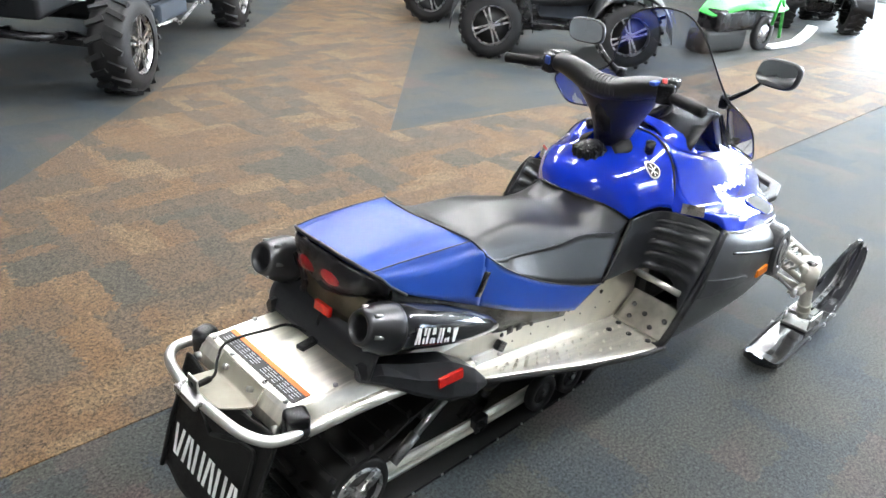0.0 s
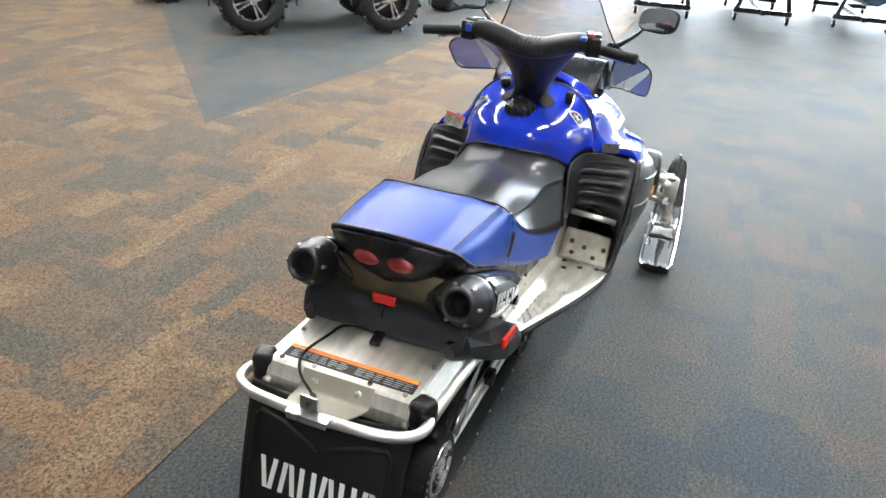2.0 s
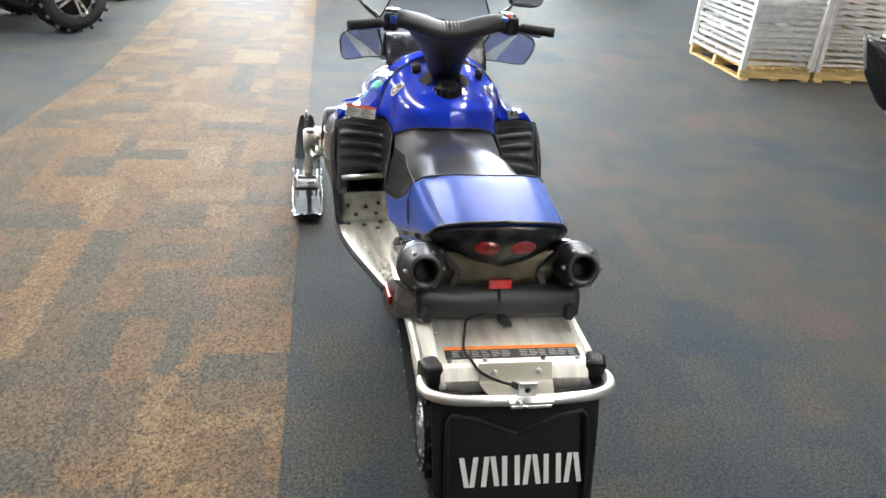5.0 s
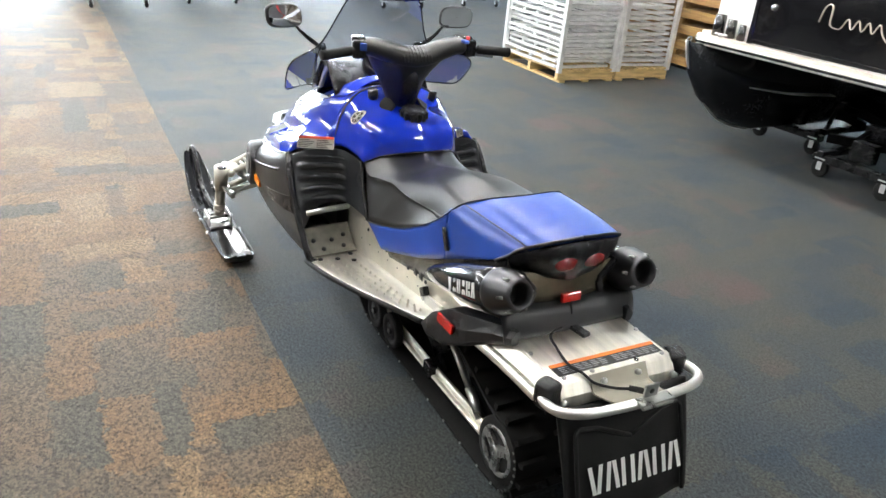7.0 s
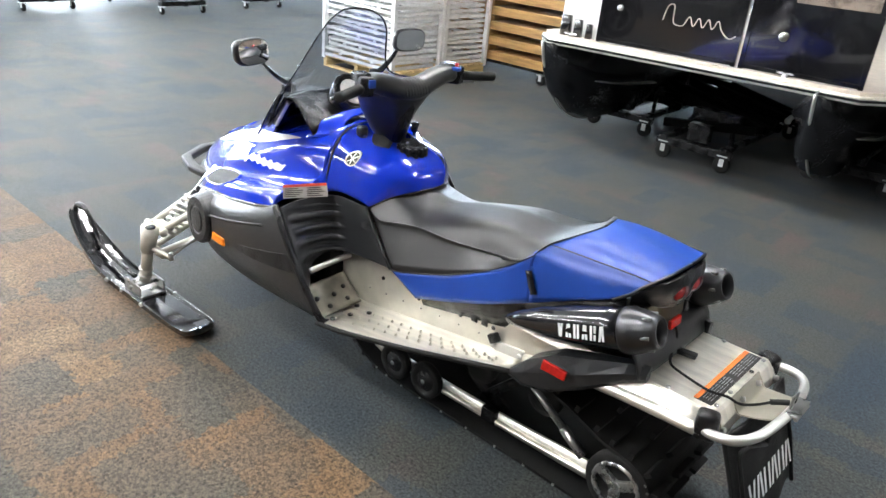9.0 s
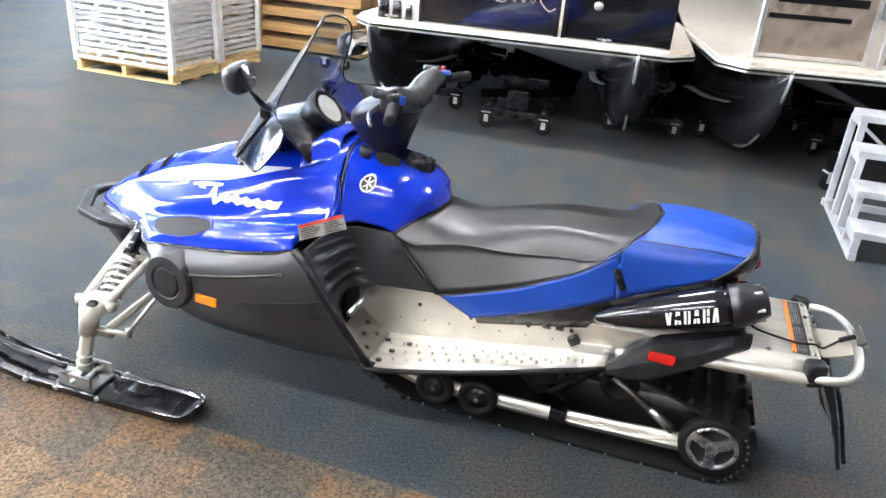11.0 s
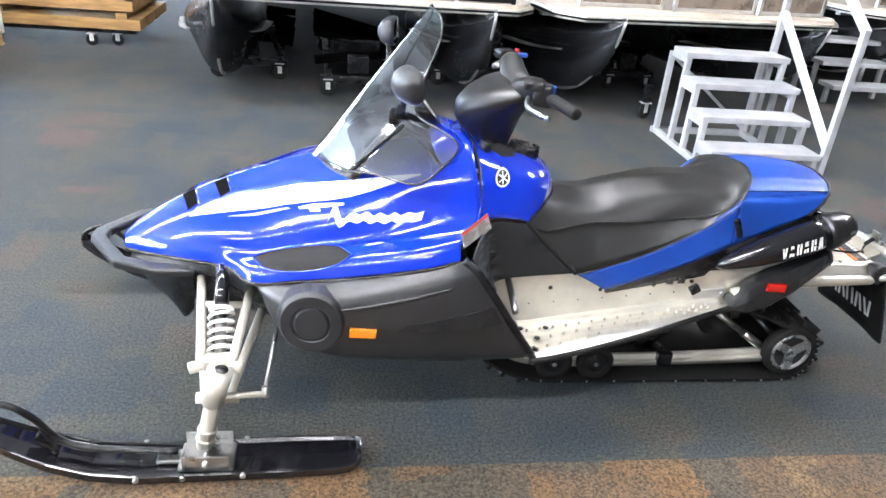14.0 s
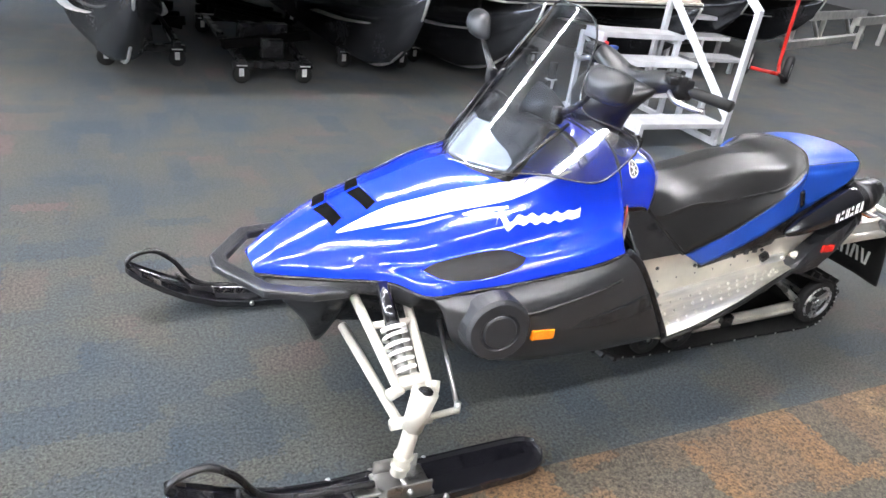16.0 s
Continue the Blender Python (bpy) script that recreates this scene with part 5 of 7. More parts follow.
both("side_panel", side_panel, "panel_plastic", "dark grey moulded side panel", thick=0.008)
both("panel_rim", lambda: tube(bm_new(), spline([(1.285, 0.402, 0.598), (1.245, 0.412, 0.565), (1.19, 0.416, 0.49), (1.12, 0.41, 0.385), (1.045, 0.398, 0.275), (1.03, 0.37, 0.25)], 5), 0.013, 8), "black_plastic", "thick black rear rim of the panel")


def boss(prof):
    return loft(bm_new(), [ring((1.705, y, 0.42), (0.12, 1, 0.06), r, 32) for y, r in prof])


both("clutch_boss", lambda: boss(((0.40, 0.098), (0.448, 0.094), (0.459, 0.085), (0.4605, 0.056), (0.455, 0.053), (0.455, 0.049), (0.462, 0.046), (0.463, 0.002))), "grey_plastic", "round moulded boss on the side panel", smooth=False, bevel=0.002)


both("panel_groove", lambda: tube(bm_new(), spline([(1.64, 0.4495, 0.458), (1.55, 0.4535, 0.474), (1.42, 0.4515, 0.503), (1.31, 0.4385, 0.528)], 5), 0.0048, 8), "black_print", "dark groove in the panel")
both("panel_flat", lambda: net(bm_new(), [[(1.50, 0.4505, 0.402), (1.50, 0.4515, 0.396)], [(1.38, 0.456, 0.426), (1.38, 0.4555, 0.392)], [(1.27, 0.447, 0.446), (1.26, 0.4465, 0.398)], [(1.19, 0.428, 0.462), (1.155, 0.426, 0.405)]], 4, 2), "grey_plastic", "raised flat on the panel", thick=0.006, smooth=False)
both("side_marker", lambda: box(bm_new(), (1.562, 0.4535, 0.39), (0.076, 0.014, 0.03), Euler((0.05, -0.06, 0.02)).to_matrix().to_4x4()), "amber_lens", "amber side marker", smooth=False, bevel=0.003)


# Ribbed leg guards.
def guard_point(u, v):
    """u from the outer rim (0) to the seat (1); v from top (0) to bottom (1)."""
    outer = [Vector((1.262, 0.398, 0.60)), Vector((1.175, 0.405, 0.47)), Vector((1.10, 0.402, 0.36))]
    mid = [Vector((1.235, 0.33, 0.625)), Vector((1.205, 0.33, 0.52)), Vector((1.175, 0.325, 0.415))]
    mid2 = [Vector((1.185, 0.222, 0.632)), Vector((1.165, 0.224, 0.535)), Vector((1.14, 0.228, 0.44))]
    inner = [Vector((1.056, 0.192, 0.622)), Vector((0.975, 0.212, 0.545)), Vector((0.885, 0.228, 0.47))]
    cols = []
    for c in (outer, mid, mid2, inner):
        cols.append(c[0].lerp(c[1], v * 2) if v < 0.5 else c[1].lerp(c[2], v * 2 - 1))
    k = min(int(u * 3), 2)
    get = lambda i: cols[min(max(i, 0), 3)]
    return cat(get(k - 1), get(k), get(k + 1), get(k + 2), u * 3 - k)


def leg_guard():
    bm, rows = bm_new(), []
    for i in range(61):
        v = i / 60
        row = []
        for j in range(25):
            u = j / 24
            p = guard_point(u, v)
            win = max(0.0, math.sin(math.pi * min(1, max(0, (u - 0.12) / 0.56)))) ** 0.4
            rib = max(0.0, math.sin(2 * math.pi * (p.z - 0.435) / 0.04)) ** 0.7 * (0.435 < p.z < 0.60)
            row.append(p + Vector((-0.7, 0.25, 0.3)) * (0.022 * rib * win))
        rows.append(row)
    return loft(bm, rows, closed=False)


both("leg_guard", leg_guard, "grey_plastic", "black ribbed leg guard", thick=0.005)
both("guard_seal", lambda: tube(bm_new(), spline([(1.058, 0.196, 0.624), (0.975, 0.217, 0.545), (0.887, 0.233, 0.468)], 6), 0.0065, 8), "rubber")

# Dark belly pan and nose below the hood.
rows = [[(1.12, 0.36, 0.30), (1.12, 0.32, 0.235), (1.12, 0.18, 0.21), (1.12, 0, 0.21)], [(1.5, 0.36, 0.30), (1.5, 0.32, 0.235), (1.5, 0.18, 0.205), (1.5, 0, 0.205)], [(1.72, 0.33, 0.38), (1.72, 0.27, 0.265), (1.72, 0.16, 0.225), (1.72, 0, 0.22)], [(1.85, 0.30, 0.468), (1.85, 0.22, 0.33), (1.85, 0.13, 0.245), (1.85, 0, 0.235)], [(1.98, 0.225, 0.475), (1.98, 0.165, 0.37), (1.98, 0.10, 0.27), (1.98, 0, 0.25)], [(2.12, 0.165, 0.462), (2.125, 0.13, 0.37), (2.12, 0.055, 0.265), (2.12, 0, 0.25)], [(2.22, 0.10, 0.448), (2.22, 0.08, 0.40), (2.2, 0.04, 0.34), (2.2, 0, 0.33)], [(2.275, 0.055, 0.44), (2.272, 0.045, 0.43), (2.268, 0.03, 0.415), (2.268, 0, 0.412)]]
part("belly_pan", net(bm_new(), rows, 5, 5, True), "black_plastic", sled, "black belly pan", thick=0.006)
both("nose_fairing", lambda: net(bm_new(), [[(2.235, 0.12, 0.405), (2.20, 0.14, 0.37), (2.15, 0.115, 0.30)], [(2.135, 0.19, 0.43), (2.125, 0.175, 0.36), (2.115, 0.11, 0.225)], [(2.06, 0.215, 0.448), (2.06, 0.19, 0.39), (2.08, 0.12, 0.26)]], 4, 4), "grey_plastic", "dark wedge fairing below the nose", thick=0.008)
both("nose_trim", lambda: net(bm_new(), [[(2.26, 0.07, 0.444), (2.26, 0.105, 0.43)], [(2.13, 0.165, 0.468), (2.14, 0.185, 0.437)], [(1.985, 0.238, 0.484), (1.99, 0.235, 0.44)], [(1.87, 0.32, 0.476), (1.90, 0.29, 0.42)]], 4, 3), "grey_plastic", thick=0.006)
part("engine_bay", box(bm_new(), (1.46, 0, 0.40), (0.5, 0.44, 0.30)), "black_print", sled, smooth=False, bevel=0.03)
# Front bumper: a flat blade bent round the nose.
outer = [(2.05, 0.222), (2.16, 0.232), (2.285, 0.192), (2.392, 0.03)]
inner = [(2.345, 0.022), (2.262, 0.152), (2.19, 0.178), (2.06, 0.182)]
flat = lambda pts: [(x, -y) for x, y in pts]
bm = slab(bm_new(), outer + flat(outer)[::-1] + flat(inner)[::-1] + inner, 0.440, 0.466)
for v in bm.verts:
    v.co.z -= max(0, 2.3 - v.co.x) * 0.05
part("front_bumper", bm, "grey_plastic", sled, "dark grey angular front bumper blade", smooth=False, bevel=0.007)


# Skis with loop handles, spindles, arms and shocks.
SKI_TURN = Matrix.Translation((1.98, 0, 0)) @ Matrix.Rotation(radians(1.6), 4, "Z") @ Matrix.Translation((-1.98, 0, 0))


def ski_shape(yc):
    rings = []
    for x, z, w in ((1.568, 0.036, 0.022), (1.573, 0.028, 0.040), (1.585, 0.020, 0.055), (1.605, 0.015, 0.066), (1.65, 0.012, 0.072), (1.8, 0.012, 0.074), (2.0, 0.012, 0.074), (2.18, 0.012, 0.073), (2.30, 0.028, 0.070), (2.40, 0.062, 0.064), (2.48, 0.104, 0.056), (2.54, 0.142, 0.047), (2.58, 0.172, 0.036), (2.59, 0.18, 0.02)):
        h = 0.024
        prof = ((-1, h), (-0.97, 0.0), (-0.55, -0.008), (0, -0.012), (0.55, -0.008), (0.97, 0.0), (1, h), (0.90, h + 0.001), (0.80, 0.016), (0, 0.019), (-0.80, 0.016), (-0.90, h + 0.001))
        rings.append([SKI_TURN @ Vector((x, yc + w * a, z + b)) for a, b in prof])
    return loft(bm_new(), rings)


for sgn in (1, -1):
    yc = 0.548 if sgn > 0 else -0.515
    T = SKI_TURN
    ski = part("ski", ski_shape(yc), "black_gloss", sled, "glossy black plastic ski", smooth=False, bevel=0.004)
    handle = spline([T @ Vector((x, yc, z)) for x, z in ((2.575, 0.175), (2.583, 0.205), (2.555, 0.232), (2.495, 0.240), (2.435, 0.195), (2.385, 0.125), (2.32, 0.088), (2.20, 0.072), (2.08, 0.06))], 5)
    part("ski_handle", tube(bm_new(), handle, 0.011, 10, flat=0.8), "black_plastic", ski, "black loop handle of the ski")
    bm = bm_new()
    beam(bm, T @ Vector((2.43, yc, 0.14)), T @ Vector((2.385, yc, 0.08)), 0.03, 0.014)
    part("handle_stay", bm, "black_plastic", ski, smooth=False, bevel=0.004)
    bm = bm_new()
    for dy in (0.05, -0.05):
        box(bm, T @ Vector((2.0, yc + dy, 0.058)), (0.13, 0.008, 0.05))
    box(bm, T @ Vector((2.0, yc, 0.036)), (0.15, 0.108, 0.012))
    box(bm, T @ Vector((2.10, yc, 0.042)), (0.07, 0.05, 0.012))
    part("ski_saddle", bm, "steel", ski, "bolted steel ski saddle", smooth=False, bevel=0.004)
    bm = bm_new()
    rod(bm, T @ Vector((2.0, yc - 0.066, 0.06)), T @ Vector((2.0, yc + 0.066, 0.06)), 0.009, seg=10)
    for x in (1.90, 2.06, 2.18):
        for dy in (0.077, -0.077):
            rod(bm, T @ Vector((x, yc + dy * 0.9, 0.03)), T @ Vector((x, yc + dy * 1.02, 0.03)), 0.008, seg=10)
    part("ski_bolt", bm, "steel", ski, kind="stuff")
    part("wear_bar", tube(bm_new(), [T @ Vector((x, yc, 0.006)) for x in (1.7, 1.75, 2.1, 2.2)], 0.006, 6), "steel", ski)

    y = lambda v: v * sgn
    shift = 0 if sgn > 0 else 0.022
    knuckle = Vector((1.953, y(0.527) + shift, 0.285))
    foot = Vector((1.995, y(0.542) + shift, 0.07))
    bm = rod(bm_new(), knuckle, foot, 0.0215, 0.0225, 18)
    for s in (0.72, 0.86):
        c = knuckle.lerp(foot, s)
        rod(bm, c, c + (foot - knuckle) * 0.04, 0.027, seg=18)
    rod(bm, knuckle + Vector((-0.012, 0, 0.035)), knuckle.lerp(foot, 0.35), 0.036, 0.028, 18)
    beam(bm, knuckle + Vector((0, 0, -0.055)), knuckle + Vector((-0.125, y(-0.015), -0.06)), 0.014, 0.012)
    part("spindle", bm, "silver", sled, "silver steering spindle")
    part("spindle_plug", rod(bm_new(), knuckle + Vector((-0.0125, 0, 0.033)), knuckle + Vector((-0.0128, 0, 0.0375)), 0.02, seg=16), "black_plastic", sled)
    bm = bm_new()
    for xa, xb in ((2.035, 1.998), (1.885, 1.918)):
        rod(bm, (xa, y(0.20), 0.42), (xb, y(0.50), 0.305), 0.0135, seg=12)
        rod(bm, (xb, y(0.485), 0.305), (xb + (0.03 if xb > 1.95 else -0.03), y(0.50), 0.305), 0.016, seg=12)
    rod(bm, (2.01, y(0.30), 0.385), (1.905, y(0.30), 0.385), 0.010, seg=10)
    box(bm, (1.957, y(0.47), 0.315), (0.10, 0.035, 0.018))
    part("upper_arm", bm, "silver", sled, "silver tubular upper suspension arm")
    bm = bm_new()
    for xa, xb in ((2.05, 1.99), (1.86, 1.93)):
        rod(bm, (xa, y(0.16), 0.30), (xb, y(0.505), 0.205), 0.0135, seg=12)
    rod(bm, (2.015, y(0.5), 0.205), (1.90, y(0.5), 0.205), 0.016, seg=12)
    part("lower_arm", bm, "silver", sled, "silver tubular lower suspension arm")
    top, bot = Vector((1.968, y(0.232), 0.475)), Vector((1.955, y(0.455), 0.275))
    part("shock_tube", rod(bm_new(), top, top.lerp(bot, 0.48), 0.0215, seg=16), "black_gloss", sled, "black shock absorber")
    part("shock_body", rod(bm_new(), top.lerp(bot, 0.48), bot, 0.016, seg=14), "steel", sled)
    d = (bot - top).normalized()
    a = d.cross(Vector((1, 0, 0))).normalized()
    b = d.cross(a)
    coil = [top.lerp(bot, 0.46 + 0.50 * k / 110) + a * (0.033 * math.cos(2 * math.pi * 6.2 * k / 110)) + b * (0.033 * math.sin(2 * math.pi * 6.2 * k / 110)) for k in range(111)]
    part("shock_spring", tube(bm_new(), coil, 0.0056, 8), "spring", sled, "white coil spring")
    bm = bm_new()
    for s in (0.44, 0.97):
        c = top.lerp(bot, s)
        rod(bm, c - d * 0.005, c + d * 0.005, 0.036, seg=20)
    part("spring_seat", bm, "spring", sled, kind="stuff")
    bm = rod(bm_new(), (1.80, y(0.28), 0.36), (1.828, y(0.505), 0.232), 0.0065, seg=10)
    rod(bm, (1.828, y(0.507), 0.214), (1.828, y(0.507), 0.245), 0.010, seg=10)
    part("tie_rod", bm, "steel", sled, "steel tie rod")

# Track, slide rails and wheels.
loop_pts = spline([(x, 0, z) for x, z in ((0.0, 0.012), (0.3, 0.010), (0.65, 0.010), (0.92, 0.014), (1.05, 0.05), (1.2, 0.16), (1.32, 0.30), (1.30, 0.40), (1.18, 0.43), (0.9, 0.42), (0.5, 0.375), (0.2, 0.295), (0.06, 0.245), (-0.03, 0.228), (-0.083, 0.19), (-0.1, 0.125), (-0.073, 0.05))], 6, True)
n = len(loop_pts)
bm = bm_new()
outer, inner, normals = [], [], []
for i in range(n):
    d = (loop_pts[(i + 1) % n] - loop_pts[i - 1]).normalized()
    nrm = Vector((d.z, 0, -d.x))
    normals.append(nrm)
    outer.append([loop_pts[i] + nrm * 0.004 + Vector((0, yy, 0)) for yy in (-0.185, 0.185)])
    inner.append([loop_pts[i] - nrm * 0.005 + Vector((0, yy, 0)) for yy in (0.185, -0.185)])
loft(bm, [[*o, *q] for o, q in zip(outer + outer[:1], inner + inner[:1])], caps=False)
part("track_belt", bm, "rubber", sled, "black rubber track belt", smooth=False)
bm = bm_new()
acc = 0.0
for i in range(n):
    step = (loop_pts[(i + 1) % n] - loop_pts[i]).length
    acc += step
    if acc >= 0.05:
        acc = 0
        d = (loop_pts[(i + 1) % n] - loop_pts[i - 1]).normalized()
        nrm = normals[i]
        flatness = 0.006 if loop_pts[i].z < 0.02 else 0.022
        rot = Matrix((d, Vector((0, 1, 0)), nrm)).transposed().to_4x4()
        for yy, w in ((-0.135, 0.085), (0.0, 0.10), (0.135, 0.085)):
            box(bm, loop_pts[i] + nrm * (0.004 + flatness / 2) + Vector((0, yy, 0)), (0.014, w, flatness), rot)
part("track_lug", bm, "rubber", sled, "rubber track lugs", smooth=False, kind="stuff")
bm = bm_new()
for i in range(0, n, 2):
    if loop_pts[i].x < 1.0 and loop_pts[i].z < 0.2:
        for yy in (-0.186, 0.186):
            box(bm, loop_pts[i] + Vector((0, yy, 0)), (0.007, 0.004, 0.006))
part("track_clip", bm, "steel", sled, smooth=False, kind="stuff")


def rail():
    bm = net(bm_new(), [[(0.02, 0.150, 0.135), (0.02, 0.150, 0.075)], [(0.12, 0.150, 0.125), (0.12, 0.150, 0.065)], [(0.45, 0.150, 0.105), (0.45, 0.150, 0.055)], [(0.85, 0.150, 0.10), (0.85, 0.150, 0.05)], [(1.0, 0.150, 0.13), (1.02, 0.150, 0.075)], [(1.08, 0.150, 0.19), (1.11, 0.150, 0.14)]], 4, 2)
    return bm


both("slide_rail", rail, "alu", "aluminium slide rail", thick=0.012)
both("rail_flange", lambda: tube(bm_new(), spline([(0.03, 0.156, 0.10), (0.12, 0.156, 0.092), (0.45, 0.156, 0.078), (0.85, 0.156, 0.073), (1.0, 0.156, 0.10)], 4), 0.011, 8, flat=0.6), "alu")
both("rail_stop", lambda: box(bm_new(), (0.47, 0.158, 0.092), (0.055, 0.03, 0.05)), "black_plastic", bevel=0.006)


def wheel_tyre(x, yy, z, r, w):
    return loft(bm_new(), [ring((x, yy + dy, z), (0, 1, 0), rr, 32) for dy, rr in ((-w, r * 0.62), (-w, r * 0.95), (-w * 0.6, r), (w * 0.6, r), (w, r * 0.95), (w, r * 0.66), (w * 0.6, r * 0.62))], caps=True)


def spoke_wheel():
    bm = bm_new()
    rod(bm, (0, 0.166, 0.13), (0, 0.192, 0.13), 0.022, 0.019, 18)
    for k in range(3):
        a = 2 * math.pi * k / 3 + 0.5
        c, s = math.cos(a), math.sin(a)
        beam(bm, (0.012 * c, 0.181, 0.13 + 0.012 * s), (0.066 * c, 0.181, 0.13 + 0.066 * s), 0.03, 0.014, (0, 1, 0))
    loft(bm, [ring((0, yy, 0.13), (0, 1, 0), rr, 32) for yy, rr in ((0.165, 0.076), (0.186, 0.076), (0.188, 0.070), (0.186, 0.064), (0.165, 0.062))], caps=False)
    return bm


both("idler_tyre", lambda: wheel_tyre(0, 0.165, 0.13, 0.1, 0.018), "rubber", "rear idler wheel tyre")
both("idler_spokes", spoke_wheel, "machined", "three-spoked bright idler wheel", smooth=False, bevel=0.002)
for x in (0.735, 0.885):
    both("bogie_wheel", lambda: wheel_tyre(x, 0.178, 0.09, 0.066, 0.014), "rubber", "black bogie wheel")
    both("bogie_hub", lambda: rod(rod(bm_new(), (x, 0.18, 0.09), (x, 0.196, 0.09), 0.016, 0.013, 14), (x, 0.176, 0.09), (x, 0.188, 0.09), 0.042, 0.036, 20), "black_plastic")
    both("bogie_bolt", lambda: rod(bm_new(), (x, 0.196, 0.09), (x, 0.199, 0.09), 0.008, seg=6), "steel")
both("bogie_wheel", lambda: wheel_tyre(0.30, 0.12, 0.235, 0.06, 0.014), "rubber", "upper carrier wheel")
both("bogie_wheel", lambda: wheel_tyre(0.55, 0.12, 0.22, 0.06, 0.014), "rubber", "upper carrier wheel")
part("axle", rod(bm_new(), (0, -0.19, 0.13), (0, 0.19, 0.13), 0.012, seg=12), "steel", sled)
bm = rod(bm_new(), (0.34, -0.18, 0.30), (0.34, 0.18, 0.30), 0.016, seg=12)
rod(bm, (0.75, -0.15, 0.25), (0.75, 0.15, 0.25), 0.016, seg=12)
for y in (-0.1, 0.1):
    beam(bm, (0.75, y, 0.25), (0.45, y, 0.08), 0.03, 0.03)
    beam(bm, (0.34, y, 0.30), (0.55, y, 0.09), 0.03, 0.03)
part("skid_frame", bm, "black_plastic", sled, "black suspension skid frame")
both("skid_rod", lambda: rod(rod(bm_new(), (0.32, 0.168, 0.285), (0.20, 0.168, 0.205), 0.011, seg=12), (0.20, 0.168, 0.205), (0.12, 0.168, 0.15), 0.015, seg=12), "steel", "steel suspension rod")

# ---- things round the machine ----


def caster(parent, at, r=0.062):
    """A swivel castor with a bright fork; at: the foot of its wheel."""
    x, y, z = at
    bm = loft(bm_new(), [ring((x, y + dy, z + r), (0, 1, 0), rr, 18) for dy, rr in ((-0.016, r * 0.8), (-0.012, r), (0.012, r), (0.016, r * 0.8))])
    fork = part("castor", box(box(box(bm_new(), (x, y - 0.022, z + r * 1.5), (0.034, 0.005, r * 1.3)), (x, y + 0.022, z + r * 1.5), (0.034, 0.005, r * 1.3)), (x, y, z + r * 2.13), (0.075, 0.075, 0.008)), "alu_bright", parent, "swivel castor with a bright fork", smooth=False)
    part("castor_wheel", bm, "rubber", fork)
    return fork


# Pontoon boats on dollies. Built with the bow edge at y = 0, the hull running back towards -y.
def pontoon_nose(x, length):
    """A tapering tube: keel line sweeps up to a pointed bow."""
    rings = []
    for y, zc, w, up, dn in ((0.14, 0.765, 0.010, 0.02, 0.03), (0.065, 0.69, 0.045, 0.08, 0.13), (-0.10, 0.60, 0.125, 0.16, 0.22), (-0.35, 0.50, 0.215, 0.25, 0.29), (-0.7, 0.44, 0.28, 0.30, 0.33), (-1.2, 0.42, 0.31, 0.31, 0.32), (-length, 0.42, 0.31, 0.31, 0.32)):
        pts = []
        for k in range(24):
            t = 2 * math.pi * k / 24
            c, s = math.cos(t), math.sin(t)
            keel = 1 if s > 0 else 1 - 0.35 * abs(c) * (y > -1.0)
            pts.append((x + w * c * keel, y, zc + (up if s > 0 else dn) * s))
        rings.append(pts)
    return loft(bm_new(), rings)


def boat(at, turn, width, panel, label, tubes, length=5.5):
    b = thing("pontoon_boat", at, turn, label, "boat", "pontoon boats on dollies")
    w = width / 2
    plan = [(-w, -0.18), (-w + 0.16, 0), (w - 0.16, 0), (w, -0.18), (w, -length), (-w, -length)]
    part("deck", slab(bm_new(), [(x * 0.985, y - 0.03) for x, y in plan], 0.80, 0.822), "deck", b, "beige deck", smooth=False)
    part("deck_edge", slab(bm_new(), plan, 0.752, 0.80), "alu", b, "bright aluminium deck edge with a black insert", smooth=False, bevel=0.008)
    part("edge_insert", slab(bm_new(), [(x * 1.003, y + 0.004) for x, y in plan], 0.768, 0.783), "black_plastic", b, smooth=False)
    for tx in tubes:
        part("pontoon", pontoon_nose(tx, length), "pontoon", b, "dark aluminium pontoon tube")
        part("keel_strip", tube(bm_new(), spline([(tx, 0.155, 0.79), (tx, 0.085, 0.62), (tx, -0.09, 0.42), (tx, -0.33, 0.225), (tx, -0.68, 0.115), (tx, -1.2, 0.098)], 4), 0.011, 6), "alu_dull", b)
        for sg in (1, -1):
            part("lifting_strake", net(bm_new(), [[(tx + sg * 0.19, -0.35, 0.50), (tx + sg * 0.22, -0.35, 0.495)], [(tx + sg * 0.26, -0.7, 0.46), (tx + sg * 0.31, -0.7, 0.45)], [(tx + sg * 0.30, -1.2, 0.43), (tx + sg * 0.36, -1.2, 0.42)]], 3, 1), "alu_dull", b, thick=0.006)
        part("tie_ring", tube(bm_new(), ring((tx, 0.135, 0.795), (1, 0, 0.4), 0.022, 12), 0.004, 6, True), "steel", b)
    part("cross_beams", box(box(bm_new(), (0, -0.5, 0.735), (width * 0.96, 0.06, 0.034)), (0, -1.4, 0.735), (width * 0.96, 0.06, 0.034)), "alu_dull", b, smooth=False)
    return b


